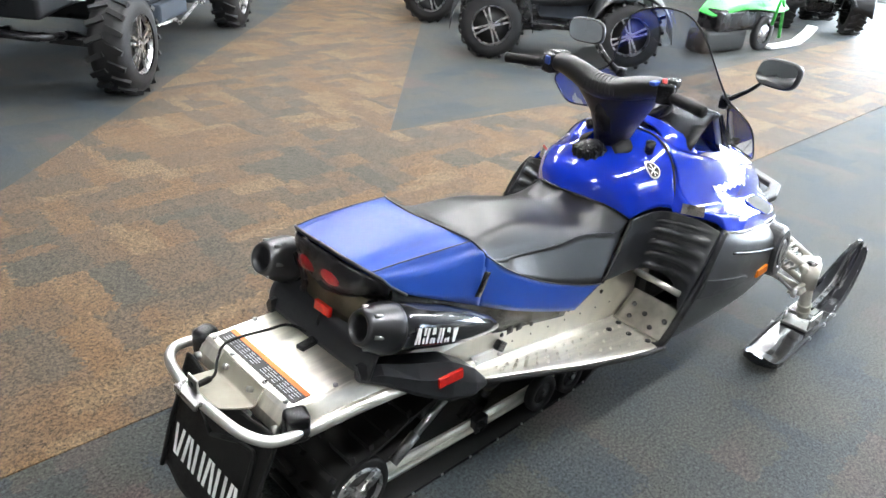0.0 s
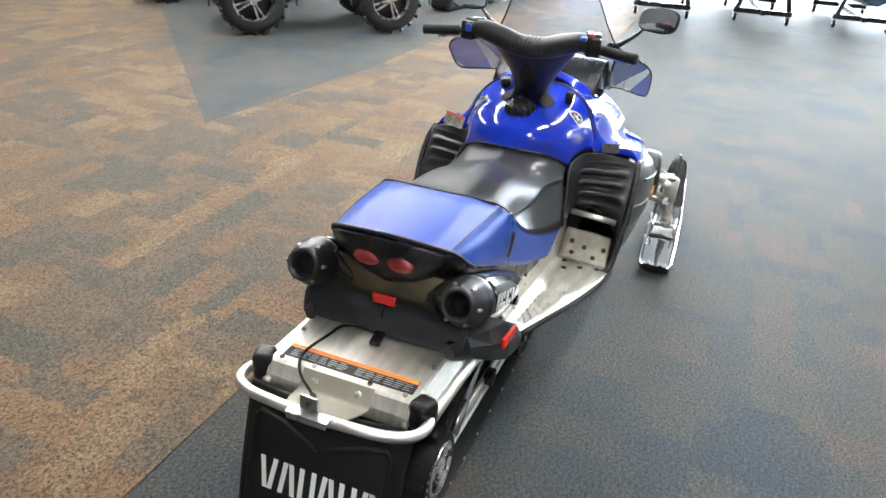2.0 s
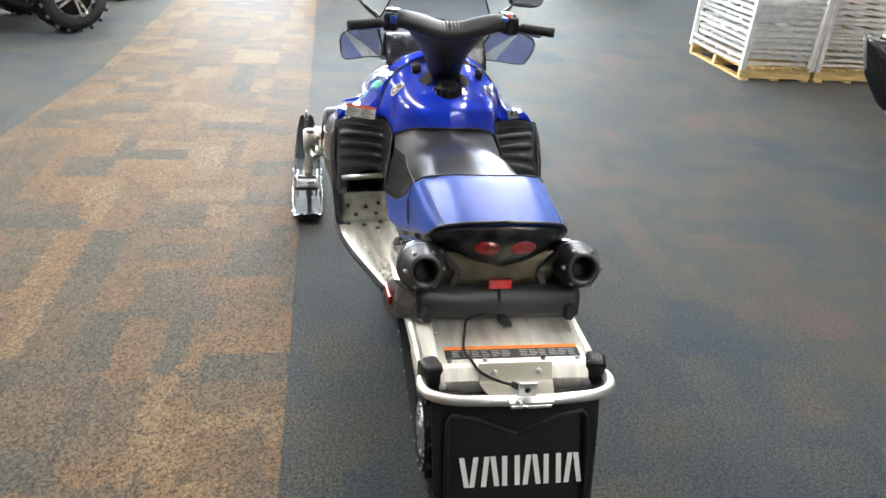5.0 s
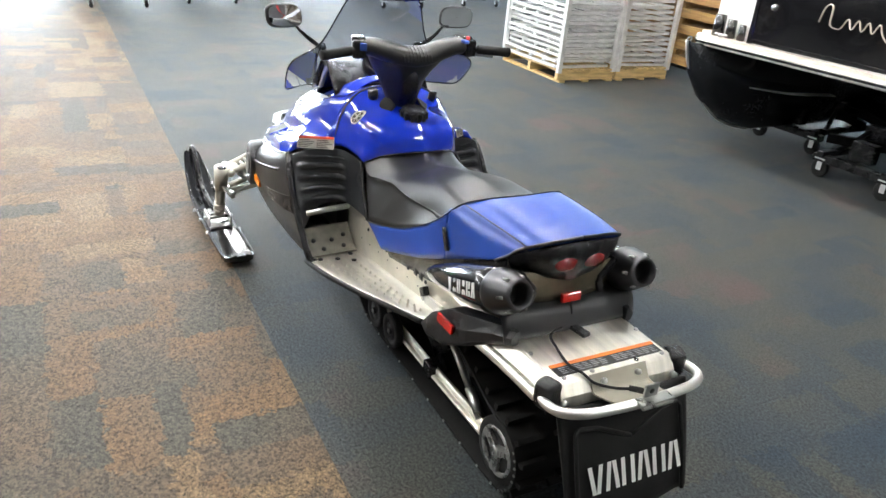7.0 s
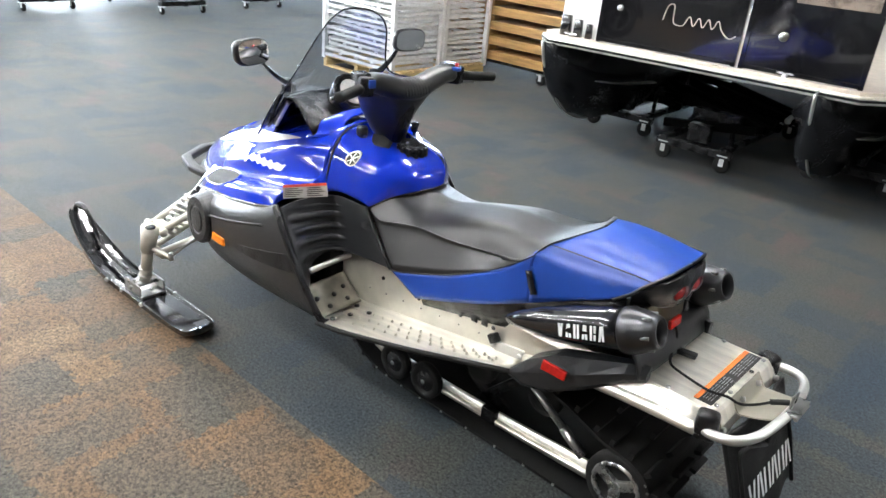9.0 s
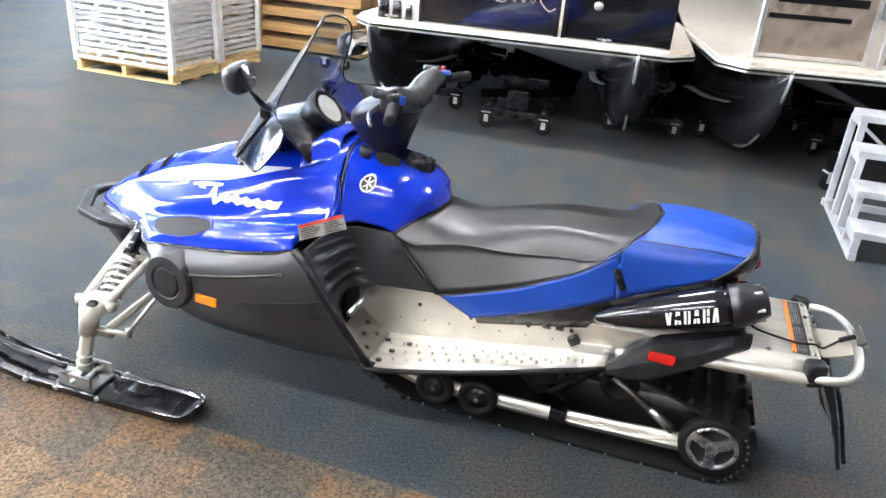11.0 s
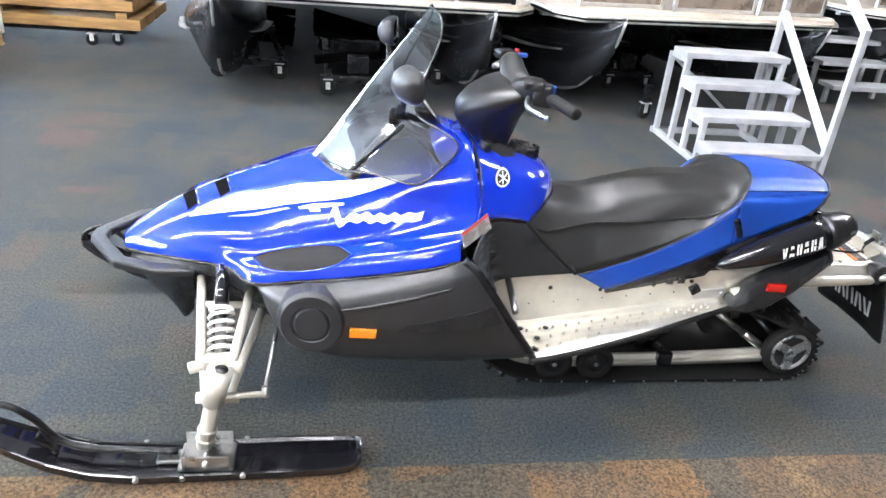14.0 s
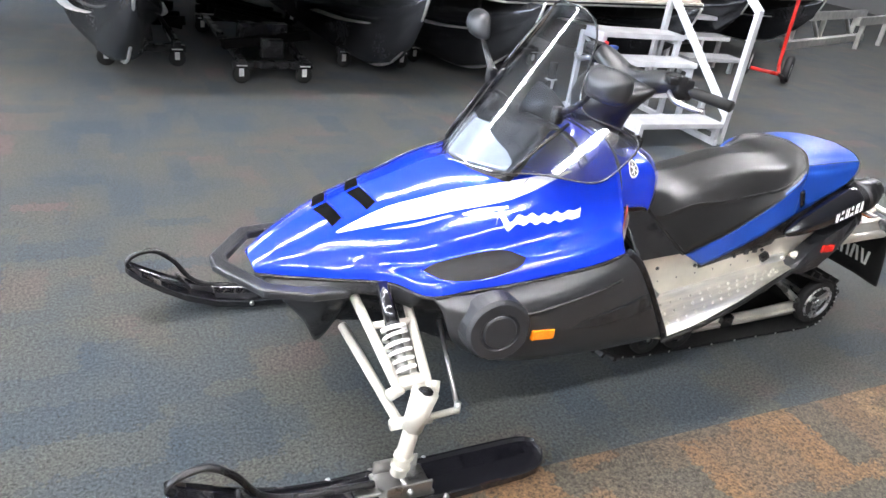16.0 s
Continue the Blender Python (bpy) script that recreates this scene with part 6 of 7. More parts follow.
def fence(b, x0, x1, y, mat, label, z0=0.822, z1=1.50, turn=None):
    """A fence panel in a square aluminium frame."""
    p = part("fence_panel", box(bm_new(), ((x0 + x1) / 2, y, (z0 + z1) / 2 + 0.01), (x1 - x0, 0.02, z1 - z0 - 0.04)), mat, b, label, smooth=False, bevel=0.004)
    bm = bm_new()
    for x in (x0, x1):
        box(bm, (x, y, (z0 + z1) / 2), (0.03, 0.034, z1 - z0))
    for z in (z0 + 0.02, z1):
        box(bm, ((x0 + x1) / 2, y, z), (x1 - x0, 0.034, 0.026))
    part("fence_frame", bm, "boat_black" if mat == "boat_black" else "alu_dull", b, smooth=False, bevel=0.003)
    return p


boat1 = boat((1.43, -2.90, 0), 4.0, 2.42, "boat_black", "black pontoon boat with bright aluminium deck edge on a dolly", (1.0, -0.84))
fence(boat1, -0.27, 0.69, -0.085, "boat_black", "glossy black fence panel with a pale script band")
fence(boat1, -1.02, -0.32, -0.085, "boat_black", "glossy black fence panel with tan flashes")
# pale script on the panel, as a plain wavy band
word = [(0.31, 1.03), (0.29, 1.12), (0.25, 1.13), (0.24, 1.03), (0.20, 1.01)] + [(0.17 - 0.03 * k, 1.075 if k % 2 else 1.02) for k in range(9)] + [(-0.12, 0.98), (-0.16, 1.0)]
bm = tube(bm_new(), spline([(1.05 * x - 0.08, -0.073, z + 0.005) for x, z in word], 5), 0.012, 6, flat=0.25)
part("script_band", bm, "deck", boat1, "pale flowing script band")
bm = slab(bm_new(), [(-0.55, -0.0745), (-1.0, -0.0745), (-1.0, -0.0715), (-0.55, -0.0715)], 1.25, 1.45)
part("tan_flash", bm, "boat_tan", boat1, smooth=False)
part("courtesy_light", rod(bm_new(), (-0.53, -0.075, 1.05), (-0.53, -0.055, 1.05), 0.03, 0.026, 18), "steel", boat1, "round chrome courtesy light")
part("courtesy_light", rod(bm_new(), (0.56, -0.075, 1.07), (0.56, -0.055, 1.07), 0.02, 0.018, 18), "steel", boat1, "round chrome courtesy light")
for x in (-0.6, 0.9):
    part("cleat", box(box(bm_new(), (x, -0.05, 0.83), (0.03, 0.03, 0.02)), (x, -0.05, 0.845), (0.10, 0.018, 0.012)), "machined", boat1, bevel=0.005)
# white brochure box with dark bottles standing on the bow
carton = thing("brochure_board", (2.42, -2.98, 0.822), 4, "white display board printed with dark cylinders, standing on a boat deck", "display board")
part("board", box(bm_new(), (-0.13, 0, 0.30), (0.36, 0.03, 0.60)), "white_plastic", carton, smooth=False, bevel=0.004)
for k, (x, hgt) in enumerate(((0.0, 0.14), (-0.10, 0.12), (-0.19, 0.10))):
    part("printed_cylinder", rod(bm_new(), (x, 0.03, 0.0), (x, 0.03, hgt), 0.045 - 0.008 * k, 0.038 - 0.008 * k, 16), "boat_black", carton)
part("red_print", box(bm_new(), (-0.12, 0.018, 0.33), (0.2, 0.004, 0.05)), "red_print", carton, smooth=False)

boat2 = boat((-1.22, -3.16, 0), -11.0 + 22.0, 2.62, "boat_tan", "tan pontoon boat with black flashes on a dolly", (0.92, -0.92))
fence(boat2, 0.35, 1.05, -0.30, "boat_tan", "champagne fence panel with black flashes")
fence(boat2, -0.45, 0.28, -0.22, "boat_tan", "champagne fence panel")
fence(boat2, -1.15, -0.52, -0.22, "boat_tan", "champagne fence panel with a dark script band")
for k, (xa, xb, z) in enumerate(((0.42, 0.98, 1.18), (0.5, 1.02, 1.08))):
    part("black_flash", slab(bm_new(), [(xa, -0.289), (xb, -0.289), (xb, -0.286), (xa, -0.286)], z, z + 0.05 - 0.02 * k), "boat_black", boat2, "black flash graphic", smooth=False)
part("courtesy_light", rod(bm_new(), (-0.28, -0.21, 1.05), (-0.28, -0.19, 1.05), 0.03, 0.026, 18), "steel", boat2, "round chrome courtesy light")
word = [(-0.68, 1.06), (-0.71, 1.10), (-0.74, 1.05), (-0.78, 1.08), (-0.82, 1.05), (-0.86, 1.08), (-0.90, 1.05), (-0.94, 1.09), (-0.98, 1.06)]
part("script_band", tube(bm_new(), spline([(x, -0.207, z) for x, z in word], 5), 0.007, 6, flat=0.25), "boat_black", boat2, "dark flowing script band")
boat3 = boat((-4.6, -4.6, 0), 14, 2.5, "boat_tan", "grey pontoon boat behind the others", (0.85, -0.85), 4.5)
fence(boat3, -0.9, 0.95, -0.3, "boat_tan", "champagne fence panel")


# Boat dollies: dark steel frames on castors.
def dolly(at, turn, spots, label):
    d = thing("boat_dolly", at, turn, label, "dolly", "boat dollies")
    (xa, ya), (xb, yb) = spots[0], spots[-1]
    for x, y in spots:
        caster(d, (x, y, 0))
    ys = sorted({y for _, y in spots})
    xs = sorted({x for x, _ in spots})
    bm = bm_new()
    for y in ys:
        box(bm, ((xs[0] + xs[-1]) / 2, y, 0.135), (xs[-1] - xs[0] + 0.12, 0.06, 0.05))
    for x in xs:
        box(bm, (x, (ys[0] + ys[-1]) / 2, 0.165), (0.05, ys[-1] - ys[0] + 0.1, 0.04))
    part("frame", bm, "black_plastic", d, smooth=False, bevel=0.004)
    bm = bm_new()
    for x in xs:
        rod(bm, (x, ys[-1] - 0.1, 0.16), (x * 0.6 + (xs[0] + xs[-1]) * 0.2, ys[-1] - 0.35, 0.34), 0.018, seg=8)
    box(bm, ((xs[0] + xs[-1]) / 2, ys[-1] - 0.35, 0.30), ((xs[-1] - xs[0]) * 0.8, 0.08, 0.12))
    part("jack", bm, "black_plastic", d, "folded dark jack linkage", smooth=False)
    rnd = random.Random(round(at[0] * 100) + 7)
    x0, x1, y0, y1 = xs[0], xs[-1], ys[0], ys[-1]
    # Added bars suggest dolly clutter; near-black, they darken the space under the boat.
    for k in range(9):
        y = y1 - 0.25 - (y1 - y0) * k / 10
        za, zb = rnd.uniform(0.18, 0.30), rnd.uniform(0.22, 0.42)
        part("dark_filler_bar", beam(bm_new(), (x0 - 0.1, y, za), (x1 + 0.1, y - rnd.uniform(-0.2, 0.2), zb), 0.05, 0.06), "void", d, smooth=False)
    part("linkage_block", box(bm_new(), ((x0 + x1) / 2, y1 - 0.06, 0.24), (0.16, 0.08, 0.13)), "black_plastic", d, smooth=False, bevel=0.006)
    return d


dolly((1.46, -3.45, 0), 2, [(-0.22, 0), (0.24, 0), (-0.22, -1.6), (0.24, -1.6)], "black steel boat dolly on swivel castors")
dolly((2.33, -3.85, 0), 2, [(-0.24, 0), (0.24, 0), (-0.24, -1.6), (0.24, -1.6)], "black steel boat dolly on swivel castors")
dolly((0.5, -3.98, 0), 2, [(-0.24, 0), (0.28, 0), (-0.24, -1.6), (0.28, -1.6)], "black steel boat dolly on swivel castors")
dolly((-0.15, -4.25, 0), 8, [(-0.24, 0), (0.2, 0), (-0.24, -1.6), (0.2, -1.6)], "black steel boat dolly on swivel castors")
dolly((-1.0, -4.2, 0), 8, [(-0.19, 0), (0.19, 0), (-0.19, -0.6), (0.19, -0.6)], "small black dolly on swivel castors")
for x, y, r in ((-0.80, -3.25, 0.06),):
    jack = thing("jack_stand", (x, y, 0), 20, "small castor jack under the boat", "jack")
    caster(jack, (0, 0, 0), r)
    part("post", box(bm_new(), (0, 0, 0.2), (0.05, 0.05, 0.14)), "black_plastic", jack, smooth=False)

# Boarding steps in white aluminium.
steps = thing("boarding_steps", (0, 0, 0), 0, "white aluminium boarding steps with a handrail", "steps")
SX0, SX1 = -1.50, -0.73
levels = [(-1.96, 0.17), (-2.17, 0.335), (-2.38, 0.50), (-2.59, 0.66)]
for y, z in levels:
    part("tread", box(bm_new(), ((SX0 + SX1) / 2, y - 0.115, z - 0.02), (SX1 - SX0, 0.23, 0.04)), "white_frame", steps, "white ribbed tread", smooth=False, bevel=0.006)
for x in (SX0 + 0.03, SX1 - 0.03):
    part("base_rail", box(bm_new(), (x, -2.44, 0.02), (0.04, 0.96, 0.04)), "white_frame", steps, smooth=False, bevel=0.003)
    for y, z in levels:
        part("leg", box(bm_new(), (x, y - 0.03, (z - 0.04) / 2), (0.038, 0.038, z - 0.04)), "white_frame", steps, smooth=False, bevel=0.003)
        part("tread_bearer", box(bm_new(), (x, y - 0.14, z - 0.06), (0.036, 0.24, 0.036)), "white_frame", steps, smooth=False)
    part("leg", box(bm_new(), (x, -2.88, 0.31), (0.038, 0.038, 0.60)), "white_frame", steps, smooth=False, bevel=0.003)
part("cross_brace", beam(bm_new(), (SX1 - 0.04, -2.9, 0.58), (SX0 + 0.04, -2.9, 0.06), 0.03, 0.02), "white_frame", steps, smooth=False)
part("base_rail", box(bm_new(), ((SX0 + SX1) / 2, -2.9, 0.02), (SX1 - SX0, 0.04, 0.04)), "white_frame", steps, smooth=False)
RX = SX0 - 0.045
part("rail_post", box(bm_new(), (RX, -2.0, 0.48), (0.042, 0.042, 0.96)), "white_frame", steps, smooth=False, bevel=0.003)
part("rail_post", box(bm_new(), (RX, -2.9, 0.775), (0.042, 0.042, 1.55)), "white_frame", steps, smooth=False, bevel=0.003)
part("handrail", beam(bm_new(), (RX, -1.99, 0.95), (RX, -2.91, 1.57), 0.044, 0.044), "white_frame", steps, smooth=False, bevel=0.003)
part("rail_brace", beam(bm_new(), (RX + 0.003, -2.0, 0.21), (RX + 0.003, -2.9, 0.93), 0.044, 0.044), "white_frame", steps, smooth=False, bevel=0.003)
steps2 = thing("boarding_steps", (-3.3, -4.1, 0), 0, "second set of white aluminium boarding steps", "steps")
for k in range(3):
    part("tread", box(bm_new(), (0, -0.26 * k, 0.17 * (k + 1)), (0.75, 0.25, 0.04)), "white_frame", steps2, smooth=False, bevel=0.006)
for x in (-0.35, 0.35):
    for k in range(3):
        part("leg", box(bm_new(), (x, -0.26 * k, 0.085 * (k + 1) - 0.01), (0.038, 0.038, 0.17 * (k + 1) - 0.03)), "white_frame", steps2, smooth=False)


# Bundled aluminium dock frames on wooden pallets.
def pallet(at, turn, sx, sy, label):
    p = thing("wooden_pallet", at, turn, label, "pallet", "pallets")
    nb = 7
    for k in range(nb):
        part("board", box(bm_new(), (0, -sy / 2 + sy * (k + 0.5) / nb, 0.112), (sx, sy / nb * 0.72, 0.018)), "wood", p, smooth=False)
    for x in (-sx / 2 + 0.04, 0, sx / 2 - 0.04):
        part("runner", box(bm_new(), (x, 0, 0.06), (0.045, sy, 0.084)), "wood", p, smooth=False)
    for k in (0, 3, 6):
        part("board", box(bm_new(), (0, -sy / 2 + sy * (k + 0.5) / nb, 0.009), (sx, sy / nb * 0.72, 0.018)), "wood", p, smooth=False)
    return p


def frame_stack(at, sx, sy, layers, label):
    s = thing("aluminium_frame_stack", at, 0, label, "metal stack", "bundled aluminium frames")
    rnd = random.Random(round(at[1] * 100))
    z = 0.0
    for k in range(layers):
        h = 0.105
        jx, jy = rnd.uniform(-0.03, 0.03), rnd.uniform(-0.03, 0.03)
        bm = bm_new()
        for sg in (-1, 1):
            for lift in (0.18, 0.66):
                beam(bm, (jx + sg * sx / 2, jy - sy / 2, z + h * lift), (jx + sg * sx / 2, jy + sy / 2, z + h * (lift + rnd.uniform(-0.14, 0.14))), 0.03, h * 0.24)
                beam(bm, (jx - sx / 2, jy + sg * sy / 2, z + h * lift), (jx + sx / 2, jy + sg * sy / 2, z + h * (lift + rnd.uniform(-0.14, 0.14))), 0.03, h * 0.24)
        for q in range(3):
            box(bm, (jx + sx * (q - 1) * 0.25, jy, z + h * 0.4), (0.05, sy, 0.02))
        beam(bm, (jx - sx / 2, jy - sy / 2 + 0.05, z + h * 0.55), (jx + sx / 2, jy + sy / 2 - 0.05, z + h * 0.55 + rnd.uniform(-0.03, 0.03)), 0.035, 0.02)
        part("frame_layer", bm, "alu_bright", s, smooth=False)
        z += h
    for x in (-sx / 2 - 0.03, sx / 2 + 0.03):
        for y in (-sy / 2 - 0.02, sy / 2 + 0.02):
            part("corner_post", box(bm_new(), (x, y, z / 2), (0.045, 0.045, z + 0.06)), "alu_bright", s, smooth=False, bevel=0.003)
    return s


for y in (-3.50, -4.22):
    pallet((4.95, y, 0), 0, 1.05, 0.68, "pale new pine pallet under bundled aluminium frames")
    frame_stack((4.95, y, 0.121), 0.95, 0.62, 9, "stack of bright aluminium dock frames on a pallet")

# Timber stack on a dolly, behind the pallets.
timber = thing("timber_stack", (4.48, -5.17, 0), 0, "stack of yellowed timber platforms on castors", "timber stack")
for k in range(6):
    z = 0.16 + k * 0.155
    n_b = 4
    for j in range(n_b):
        part("beam", box(bm_new(), (0.02 * (k % 2), -0.42 + 0.28 * j, z + 0.045), (2.3 - 0.06 * (k % 3), 0.25, 0.09)), "old_wood", timber, smooth=False, bevel=0.004)
    for x in (-1.0, 0, 1.0):
        part("spacer", box(bm_new(), (x, 0, z + 0.12), (0.09, 1.1, 0.05)), "old_wood", timber, smooth=False)
part("platform", box(bm_new(), (0, 0, 0.135), (2.2, 1.0, 0.03)), "black_plastic", timber, smooth=False)
for x, y in ((-0.72, 0.48), (-0.92, 0.42), (0.9, 0.45), (-0.9, -0.45), (0.9, -0.45)):
    caster(timber, (x, y, 0), 0.05)

# Red hand trolley.
trolley = thing("hand_trolley", (-4.15, -3.78, 0), 35, "red tubular trailer mover with a pneumatic tyre", "trolley")


def tyre_ring(c, axis, r, w, seg=28):
    axis = Vector(axis).normalized()
    return loft(bm_new(), [ring(Vector(c) + axis * d, axis, rr, seg) for d, rr in ((-w * 0.8, r * 0.58), (-w, r * 0.8), (-w * 0.6, r * 0.97), (0, r), (w * 0.6, r * 0.97), (w, r * 0.8), (w * 0.8, r * 0.58))], caps=False)


for y in (0.0, -0.42):
    w = part("wheel", rod(bm_new(), (0, y - 0.03, 0.15), (0, y + 0.03, 0.15), 0.085, seg=20), "white_plastic", trolley, "white wheel rim")
    part("tyre", tyre_ring((0, y, 0.15), (0, 1, 0), 0.15, 0.04), "tyre", w)
part("frame", tube(tube(bm_new(), spline([(0.12, -0.06, 0.10), (0.06, -0.08, 0.14), (0.03, -0.10, 0.3), (0.02, -0.12, 1.2), (-0.05, -0.12, 1.3)], 5), 0.02, 10), [(0.12, -0.06, 0.10), (0.1, -0.36, 0.10)], 0.02, 10), "red_paint", trolley, "red tube frame")
part("tow_tongue", beam(bm_new(), (0.12, -0.06, 0.10), (0.3, 0.05, 0.08), 0.03, 0.03), "black_plastic", trolley, smooth=False)
# Trailer frames far behind.
for k, (x, y) in enumerate(((-7.6, -6.2), (-9.6, -5.2))):
    tr = thing("boat_trailer", (x, y, 0), 20, "bright aluminium boat trailer frame", "trailer", "boat trailers")
    for dy in (0, -1.2):
        part("beam", box(bm_new(), (0, dy, 0.42), (3.2, 0.06, 0.12)), "alu_dull", tr, smooth=False)
    for dx in (-1.2, 0.2, 1.3):
        part("leg", box(bm_new(), (dx, 0, 0.19), (0.06, 0.06, 0.38)), "alu_dull", tr, smooth=False)
        part("leg", box(bm_new(), (dx, -1.2, 0.19), (0.06, 0.06, 0.38)), "alu_dull", tr, smooth=False)
        part("brace", beam(bm_new(), (dx, 0, 0.06), (dx + 0.5, 0, 0.4), 0.05, 0.04), "alu_dull", tr, smooth=False)
    part("foot_bar", box(bm_new(), (0, 0.05, 0.05), (3.2, 0.1, 0.1)), "alu_dull", tr, smooth=False)


# All-terrain vehicles. Built pointing along +x, origin on the ground between the wheels.
def chunky_wheel(parent, c, r, w, spokes):
    tyre_bm = loft(bm_new(), [ring(Vector(c) + Vector((0, d, 0)), (0, 1, 0), rr, 36) for d, rr in ((-w, r * 0.60), (-w * 1.02, r * 0.74), (-w * 0.85, r * 0.93), (-w * 0.4, r * 0.965), (w * 0.4, r * 0.965), (w * 0.85, r * 0.93), (w * 1.02, r * 0.74), (w, r * 0.60))], caps=False)
    wheel = part("wheel", tyre_bm, "tyre", parent, "knobbly black tyre on an alloy rim")
    bm = bm_new()
    for k in range(18):
        a = 2 * math.pi * k / 18
        for sg in (-1, 1):
            q = Vector(c) + Vector((r * 0.965 * math.cos(a + 0.09 * sg), sg * w * 0.5, r * 0.965 * math.sin(a + 0.09 * sg)))
            d = Vector((math.cos(a), 0, math.sin(a)))
            t = Vector((-math.sin(a), 0.45 * sg, math.cos(a))).normalized()
            side = d.cross(t)
            rot = Matrix((t, side, d)).transposed().to_4x4()
            box(bm, q, (r * 0.10, w * 0.95, r * 0.085), rot)
    part("tread", bm, "tyre", wheel, smooth=False, kind="stuff")
    bm = bm_new()
    sg = 1 if c[1] > 0 else -1
    y0 = c[1] + sg * w * 0.80
    loft(bm, [ring((c[0], y0 + sg * d, c[2]), (0, 1, 0), rr, 32) for d, rr in ((-0.03, r * 0.60), (0.012, r * 0.62), (0.014, r * 0.58), (-0.012, r * 0.54))], caps=False)
    for k in range(spokes):
        a = 2 * math.pi * k / spokes + 0.4
        for off in (-0.16, 0.16):
            p = Vector((c[0] + r * 0.12 * math.cos(a + off * 2), y0, c[2] + r * 0.12 * math.sin(a + off * 2)))
            q = Vector((c[0] + r * 0.57 * math.cos(a + off), y0 - sg * 0.004, c[2] + r * 0.57 * math.sin(a + off)))
            beam(bm, p, q, r * 0.055, 0.02, (0, 1, 0))
    rod(bm, (c[0], y0 - sg * 0.03, c[2]), (c[0], y0 + sg * 0.012, c[2]), r * 0.12, seg=16)
    part("rim", bm, "machined", wheel, "machined spoked alloy rim", smooth=False)
    part("rim_back", rod(bm_new(), (c[0], y0 - sg * 0.05, c[2]), (c[0], y0 - sg * 0.035, c[2]), r * 0.58, seg=28), "black_print", wheel)
    return wheel


def quad(at, turn, label, base=1.34, track=0.46, r=0.315, w=0.115, body="atv_dark"):
    v = thing("quad_bike", at, turn, label, "quad bike", "parked quad bikes")
    for x in (base / 2, -base / 2):
        for y in (track, -track):
            chunky_wheel(v, (x, y, r), r, w, 4)
    b2 = base / 2
    for x in (b2, -b2):
        for sg in (1, -1):
            rows = []
            for k in range(9):
                a = math.pi * (k / 8) * 1.02 - 0.02
                p = (x + (r + 0.09) * math.cos(a), (r + 0.10) * math.sin(a) + r)
                rows.append([(p[0], sg * (track - 0.16), p[1] + 0.05), (p[0], sg * (track + 0.02), p[1] + 0.02), (p[0], sg * (track + 0.13), p[1] - 0.03)])
            part("mudguard", net(bm_new(), rows, 2, 3), body, v, "dark plastic mudguard", thick=0.008)
    part("chassis", box(bm_new(), (0, 0, 0.34), (base + 0.1, 0.34, 0.16)), "black_plastic", v, smooth=False, bevel=0.03)
    part("footwell", box(box(bm_new(), (0, 0.33, 0.33), (base - 0.62, 0.24, 0.05)), (0, -0.33, 0.33), (base - 0.62, 0.24, 0.05)), "black_plastic", v, smooth=False, bevel=0.012)
    part("engine", box(box(bm_new(), (0.05, 0, 0.50), (0.5, 0.36, 0.26)), (0.1, 0.2, 0.46), (0.2, 0.06, 0.16)), "atv_blue", v, bevel=0.03)
    part("side_cover", net(bm_new(), [[(-0.35, 0.25, 0.72), (-0.3, 0.27, 0.5)], [(0.0, 0.22, 0.80), (0.0, 0.26, 0.5)], [(0.42, 0.24, 0.92), (0.36, 0.27, 0.55)]], 4, 4), body, v, "dark side cover", thick=0.01)
    part("side_cover", net(bm_new(), [[(-0.35, -0.25, 0.72), (-0.3, -0.27, 0.5)], [(0.0, -0.22, 0.80), (0.0, -0.26, 0.5)], [(0.42, -0.24, 0.92), (0.36, -0.27, 0.55)]], 4, 4), body, v, "dark side cover", thick=0.01)
    part("seat", loft(bm_new(), [[(x, w2 * c, z + h * s) for c, s in ((-1, -1), (-1, 0.4), (-0.6, 1), (0.6, 1), (1, 0.4), (1, -1))] for x, w2, z, h in ((-0.72, 0.13, 0.80, 0.06), (-0.5, 0.17, 0.80, 0.07), (-0.1, 0.14, 0.78, 0.06), (0.15, 0.10, 0.80, 0.06))]), "black_vinyl", v, "black vinyl seat", bevel=0.02)
    part("nose", loft(bm_new(), [[(x, w2 * c, z + h * s) for c, s in ((-1, -1), (-1, 0.4), (-0.6, 1), (0.6, 1), (1, 0.4), (1, -1))] for x, w2, z, h in ((0.15, 0.15, 0.82, 0.10), (0.5, 0.26, 0.82, 0.12), (0.85, 0.25, 0.72, 0.10), (1.0, 0.18, 0.62, 0.06))]), body, v, "dark front bodywork", bevel=0.02)
    part("handlebar", tube(bm_new(), spline([(0.22, 0.38, 1.08), (0.28, 0.2, 1.08), (0.32, 0, 1.02), (0.28, -0.2, 1.08), (0.22, -0.38, 1.08)], 4), 0.015, 8), "black_plastic", v)
    part("bumper", tube(bm_new(), spline([(b2 + 0.2, 0.28, 0.42), (b2 + 0.42, 0.24, 0.50), (b2 + 0.44, 0, 0.52), (b2 + 0.42, -0.24, 0.50), (b2 + 0.2, -0.28, 0.42)], 4), 0.018, 8), "black_plastic", v, "tubular bumper")
    for sx in (b2, -b2):
        part("axle", rod(bm_new(), (sx, -track, r), (sx, track, r), 0.02, seg=8), "black_plastic", v)
    return v


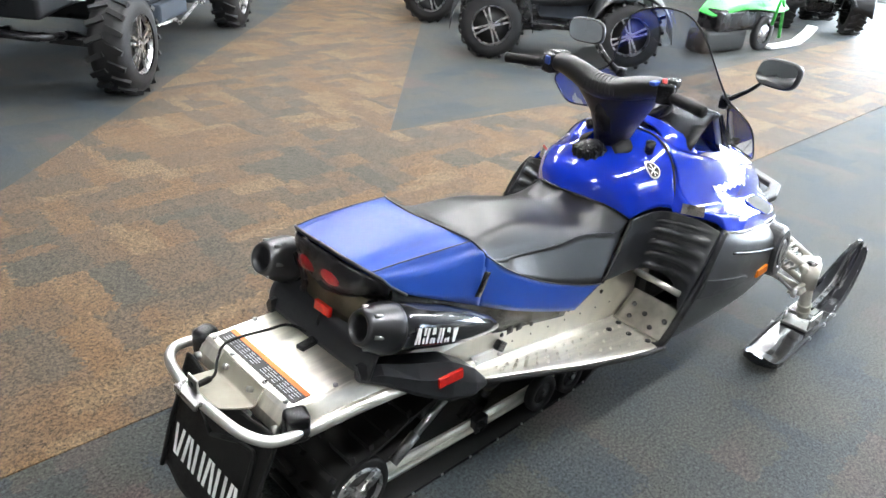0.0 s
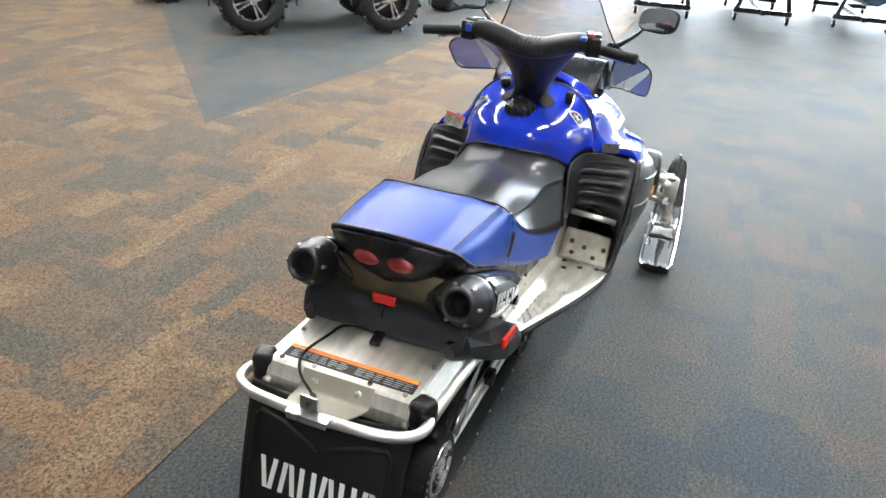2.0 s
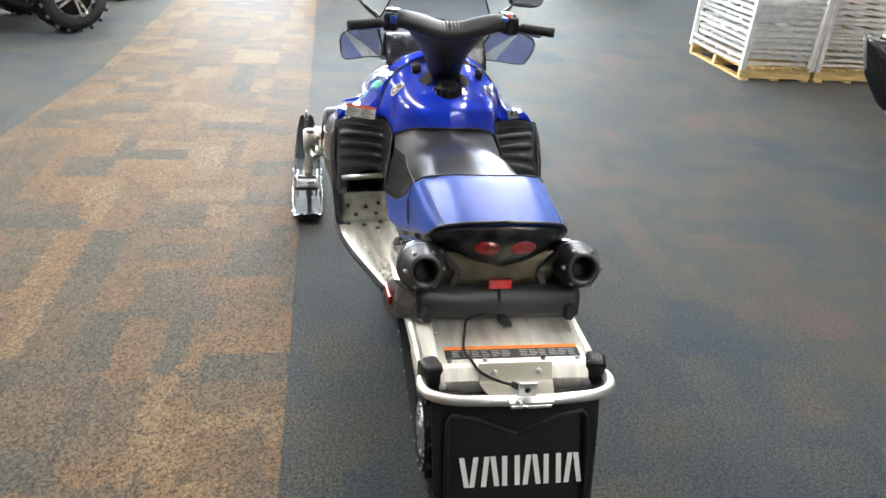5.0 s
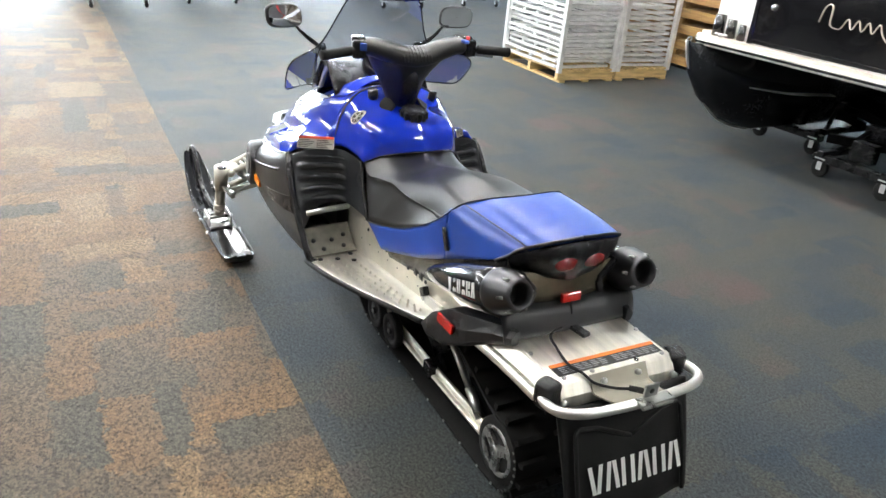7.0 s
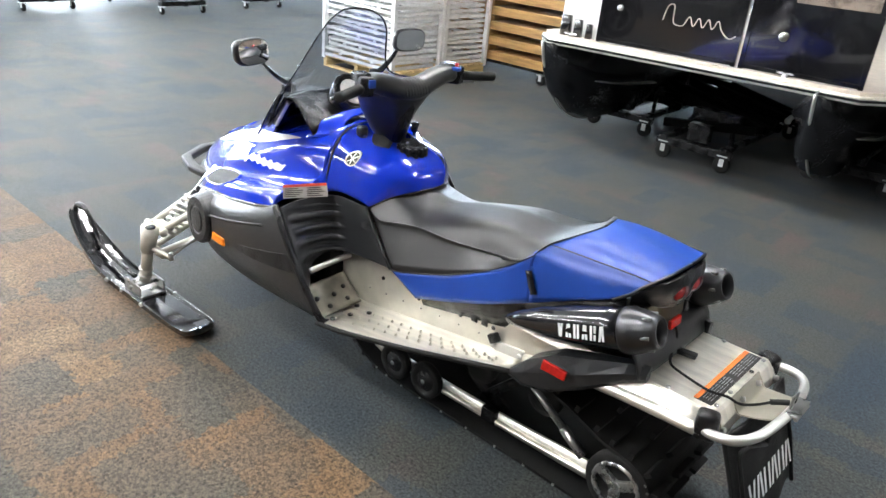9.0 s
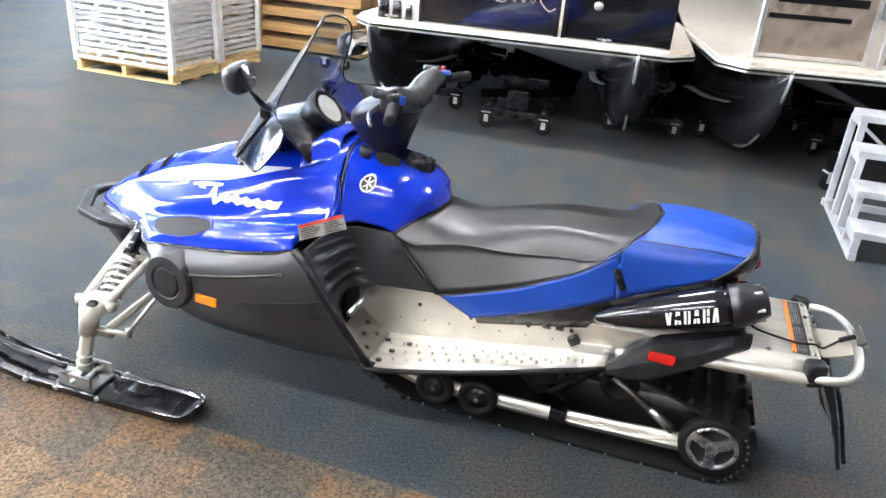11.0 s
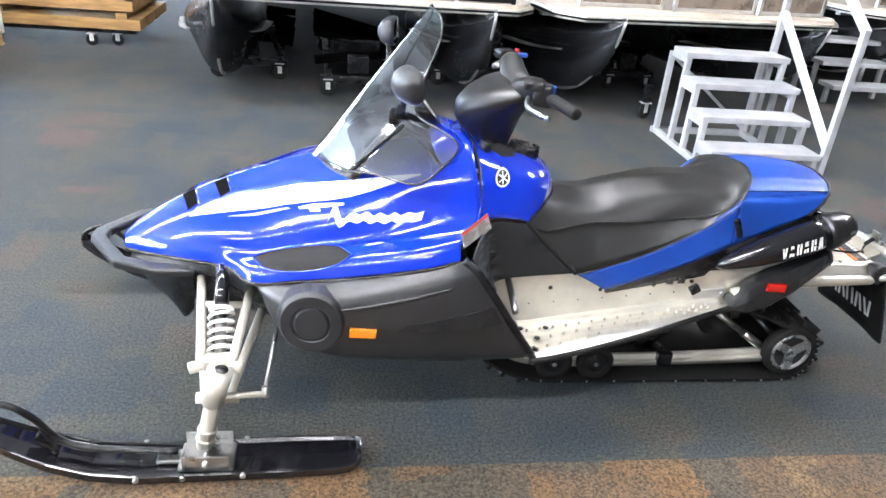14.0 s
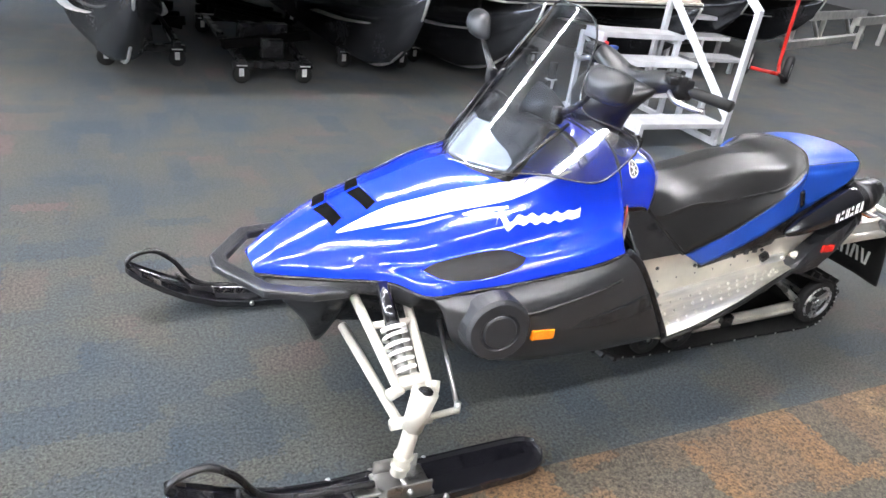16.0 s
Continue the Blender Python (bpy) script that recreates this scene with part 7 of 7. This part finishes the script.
d45 = math.degrees(math.atan2(2.70 - 3.67, 5.53 - 4.59))
q1 = quad((5.06 + 0.46 * 0.72, 3.185 + 0.46 * 0.69, 0), d45, "dark quad bike with machined four-spoke rims, parked on carpet")
copy_thing(q1, pose(6.15, 5.25, 0, 0, 0, d45 + 4))
for k in range(4):
    copy_thing(q1, pose(10.9 + 0.85 * k, 3.1 + 0.9 * k, 0, 0, 0, 215))


# Side-by-side vehicle at the start of the walkway.
utv = thing("utility_vehicle", (2.1 - 0.66 * 0.7, 4.95 + 0.66 * 0.7, 0), 225, "dark side-by-side utility vehicle with knobbly tyres, parked on carpet", "utility vehicle")
for x in (1.32, -1.32):
    for y in (0.66, -0.66):
        chunky_wheel(utv, (x, y, 0.345), 0.345, 0.13, 5)
part("tub", box(bm_new(), (-0.05, 0, 0.62), (2.0, 1.10, 0.44)), "atv_dark", utv, "dark lower bodywork", bevel=0.05)
for sg in (1, -1):
    part("rocker_panel", box(box(bm_new(), (0.28, sg * 0.60, 0.42), (0.62, 0.10, 0.14)), (-0.42, sg * 0.60, 0.46), (0.5, 0.10, 0.12)), "atv_blue", utv, "slate rocker panel", smooth=False, bevel=0.02)
    part("step_bar", tube(bm_new(), [(0.72, sg * 0.67, 0.36), (0.38, sg * 0.69, 0.36), (0.30, sg * 0.69, 0.31), (0.02, sg * 0.69, 0.37), (-0.2, sg * 0.69, 0.42), (-0.3, sg * 0.69, 0.38), (-0.6, sg * 0.67, 0.46)], 0.013, 8), "machined", utv, "bright step bar")
    part("door", box(bm_new(), (0.1, sg * 0.58, 0.78), (1.0, 0.05, 0.42)), "atv_blue", utv, "slate half door", bevel=0.03)
    for x in (-1.32,):
        rows = []
        for k in range(9):
            a = math.pi * (k / 8)
            rows.append([(x + 0.46 * math.cos(a), sg * 0.52, 0.40 + 0.44 * math.sin(a)), (x + 0.46 * math.cos(a), sg * 0.72, 0.38 + 0.43 * math.sin(a)), (x + 0.45 * math.cos(a), sg * 0.80, 0.35 + 0.42 * math.sin(a))])
        part("mudguard", net(bm_new(), rows, 2, 3), "atv_dark", utv, "dark mudguard", thick=0.01)
    part("headlight", box(bm_new(), (1.72, sg * 0.42, 0.78), (0.06, 0.22, 0.08)), "lamp_lens", utv, bevel=0.015)
    part("suspension_arm", beam(beam(bm_new(), (1.2, sg * 0.2, 0.36), (1.32, sg * 0.58, 0.32), 0.04, 0.04), (1.45, sg * 0.2, 0.36), (1.34, sg * 0.58, 0.32), 0.04, 0.04), "black_plastic", utv, smooth=False)
part("hood", loft(bm_new(), [[(x, w2 * c, z + h * s) for c, s in ((-1, -1), (-1, 0.4), (-0.7, 1), (0.7, 1), (1, 0.4), (1, -1))] for x, w2, z, h in ((0.75, 0.55, 0.85, 0.2), (1.2, 0.5, 0.82, 0.18), (1.6, 0.42, 0.74, 0.14), (1.78, 0.34, 0.64, 0.1))]), "atv_dark", utv, "dark hood", bevel=0.03)
part("front_bumper", tube(bm_new(), spline([(1.55, 0.36, 0.42), (1.82, 0.32, 0.45), (1.86, 0, 0.47), (1.82, -0.32, 0.45), (1.55, -0.36, 0.42)], 4), 0.025, 8), "black_plastic", utv)
part("bed", box(bm_new(), (-1.3, 0, 0.95), (0.95, 1.3, 0.28)), "atv_dark", utv, "dark cargo bed", bevel=0.03)
part("cage", tube(tube(bm_new(), spline([(0.8, 0.55, 1.0), (0.35, 0.52, 1.75), (-0.6, 0.52, 1.8), (-0.85, 0.55, 1.0)], 5), 0.025, 8), spline([(0.8, -0.55, 1.0), (0.35, -0.52, 1.75), (-0.6, -0.52, 1.8), (-0.85, -0.55, 1.0)], 5), 0.025, 8), "black_plastic", utv, "tubular roll cage")
part("front_plate", box(bm_new(), (1.83, 0.52, 0.74), (0.02, 0.30, 0.07)), "white_plastic", utv, "white tag on the front", smooth=False)
for sx in (1.32, -1.32):
    part("axle", rod(bm_new(), (sx, -0.66, 0.345), (sx, 0.66, 0.345), 0.03, seg=8), "black_plastic", utv)

# Green snow bike with a wheel and a white ski.
bike = thing("green_sled", (8.25, 2.55, 0), -8, "small green and black machine with a white ski", "snow bike")
part("wheel", tyre_ring((-0.25, -0.15, 0.2), (0, 1, 0), 0.2, 0.04), "tyre", bike)
part("rim", rod(bm_new(), (-0.25, -0.175, 0.2), (-0.25, -0.125, 0.2), 0.115, seg=18), "machined", bike)
part("body", net(bm_new(), [[(-1.2, 0.1, 0.45), (-1.2, -0.1, 0.42)], [(-0.7, 0.2, 0.72), (-0.7, -0.2, 0.5)], [(-0.1, 0.2, 0.8), (-0.1, -0.22, 0.45)], [(0.3, 0.1, 0.6), (0.3, -0.1, 0.45)]], 4, 4), "green", bike, "green bodywork", thick=0.02)
part("frame", box(bm_new(), (-0.6, 0, 0.36), (1.1, 0.3, 0.24)), "black_plastic", bike, bevel=0.04)
part("fork", tube(tube(bm_new(), [(-0.1, -0.1, 0.9), (0.12, -0.12, 0.5), (0.2, -0.12, 0.12)], 0.02, 8), [(-0.08, -0.22, 0.9), (-0.2, -0.22, 0.3)], 0.018, 8), "green", bike)
part("shock", rod(bm_new(), (0.1, 0.05, 0.9), (-0.05, 0.0, 0.35), 0.025, seg=10), "red_paint", bike, "red shock")
part("ski", loft(bm_new(), [[(x, y, z + dz) for y, dz in ((-0.2, 0), (-0.06, 0), (-0.06, 0.03), (-0.2, 0.03))] for x, z in ((-0.05, 0.01), (0.3, 0.01), (0.6, 0.03), (0.8, 0.12), (0.9, 0.2))]), "white_plastic", bike, "white ski", smooth=False)
part("rear_track", box(bm_new(), (-0.9, 0.0, 0.14), (0.8, 0.28, 0.26)), "rubber", bike, bevel=0.06)


# Personal watercraft on small carts by the window.
def watercraft(at, turn):
    c = thing("watercraft", at, turn, "pale blue personal watercraft on a wheeled stand", "watercraft", "watercraft on stands")
    rings = []
    for x, w2, zk, zt in ((-1.3, 0.48, 0.30, 0.62), (-0.4, 0.52, 0.28, 0.66), (0.5, 0.46, 0.28, 0.72), (1.1, 0.30, 0.36, 0.78), (1.5, 0.08, 0.56, 0.82)):
        rings.append([(x, 0, zk), (x, w2 * 0.6, zk + 0.10), (x, w2, zk + 0.26), (x, w2 * 0.96, zt), (x, w2 * 0.5, zt + 0.06), (x, 0, zt + 0.1), (x, -w2 * 0.5, zt + 0.06), (x, -w2 * 0.96, zt), (x, -w2, zk + 0.26), (x, -w2 * 0.6, zk + 0.10)])
    part("hull", loft(bm_new(), rings), "craft_blue", c, "pale blue hull", bevel=0.02)
    part("hood", net(bm_new(), [[(-0.2, 0.28, 0.78), (-0.2, 0, 1.0), (-0.2, -0.28, 0.78)], [(0.5, 0.3, 0.80), (0.5, 0, 0.98), (0.5, -0.3, 0.80)], [(1.2, 0.12, 0.84), (1.2, 0, 0.9), (1.2, -0.12, 0.84)]], 4, 4), "white_plastic", c, "white hood", thick=0.02)
    part("seat", box(bm_new(), (-0.75, 0, 0.84), (1.0, 0.3, 0.16)), "black_vinyl", c, bevel=0.05)
    stand = part("stand", box(box(box(bm_new(), (0.6, 0, 0.14), (0.06, 0.7, 0.06)), (-0.7, 0, 0.14), (0.06, 0.7, 0.06)), (0, 0, 0.14), (1.4, 0.06, 0.06)), "black_plastic", c, "black steel stand", smooth=False)
    for x in (0.6, -0.7):
        for y in (0.32, -0.32):
            part("support", beam(bm_new(), (x, y, 0.14), (x, y * 0.8, 0.40), 0.05, 0.05), "black_plastic", c, smooth=False)
            caster(c, (x, y, 0), 0.05)
    return c


w1 = watercraft((9.3, 0.45, 0), 188)
copy_thing(w1, pose(9.75, -0.75, 0, 0, 0, 188))
copy_thing(w1, pose(10.2, -1.95, 0, 0, 0, 188))
copy_thing(w1, pose(9.6, -3.5, 0, 0, 0, 185))
copy_thing(w1, pose(9.9, -5.0, 0, 0, 0, 185))
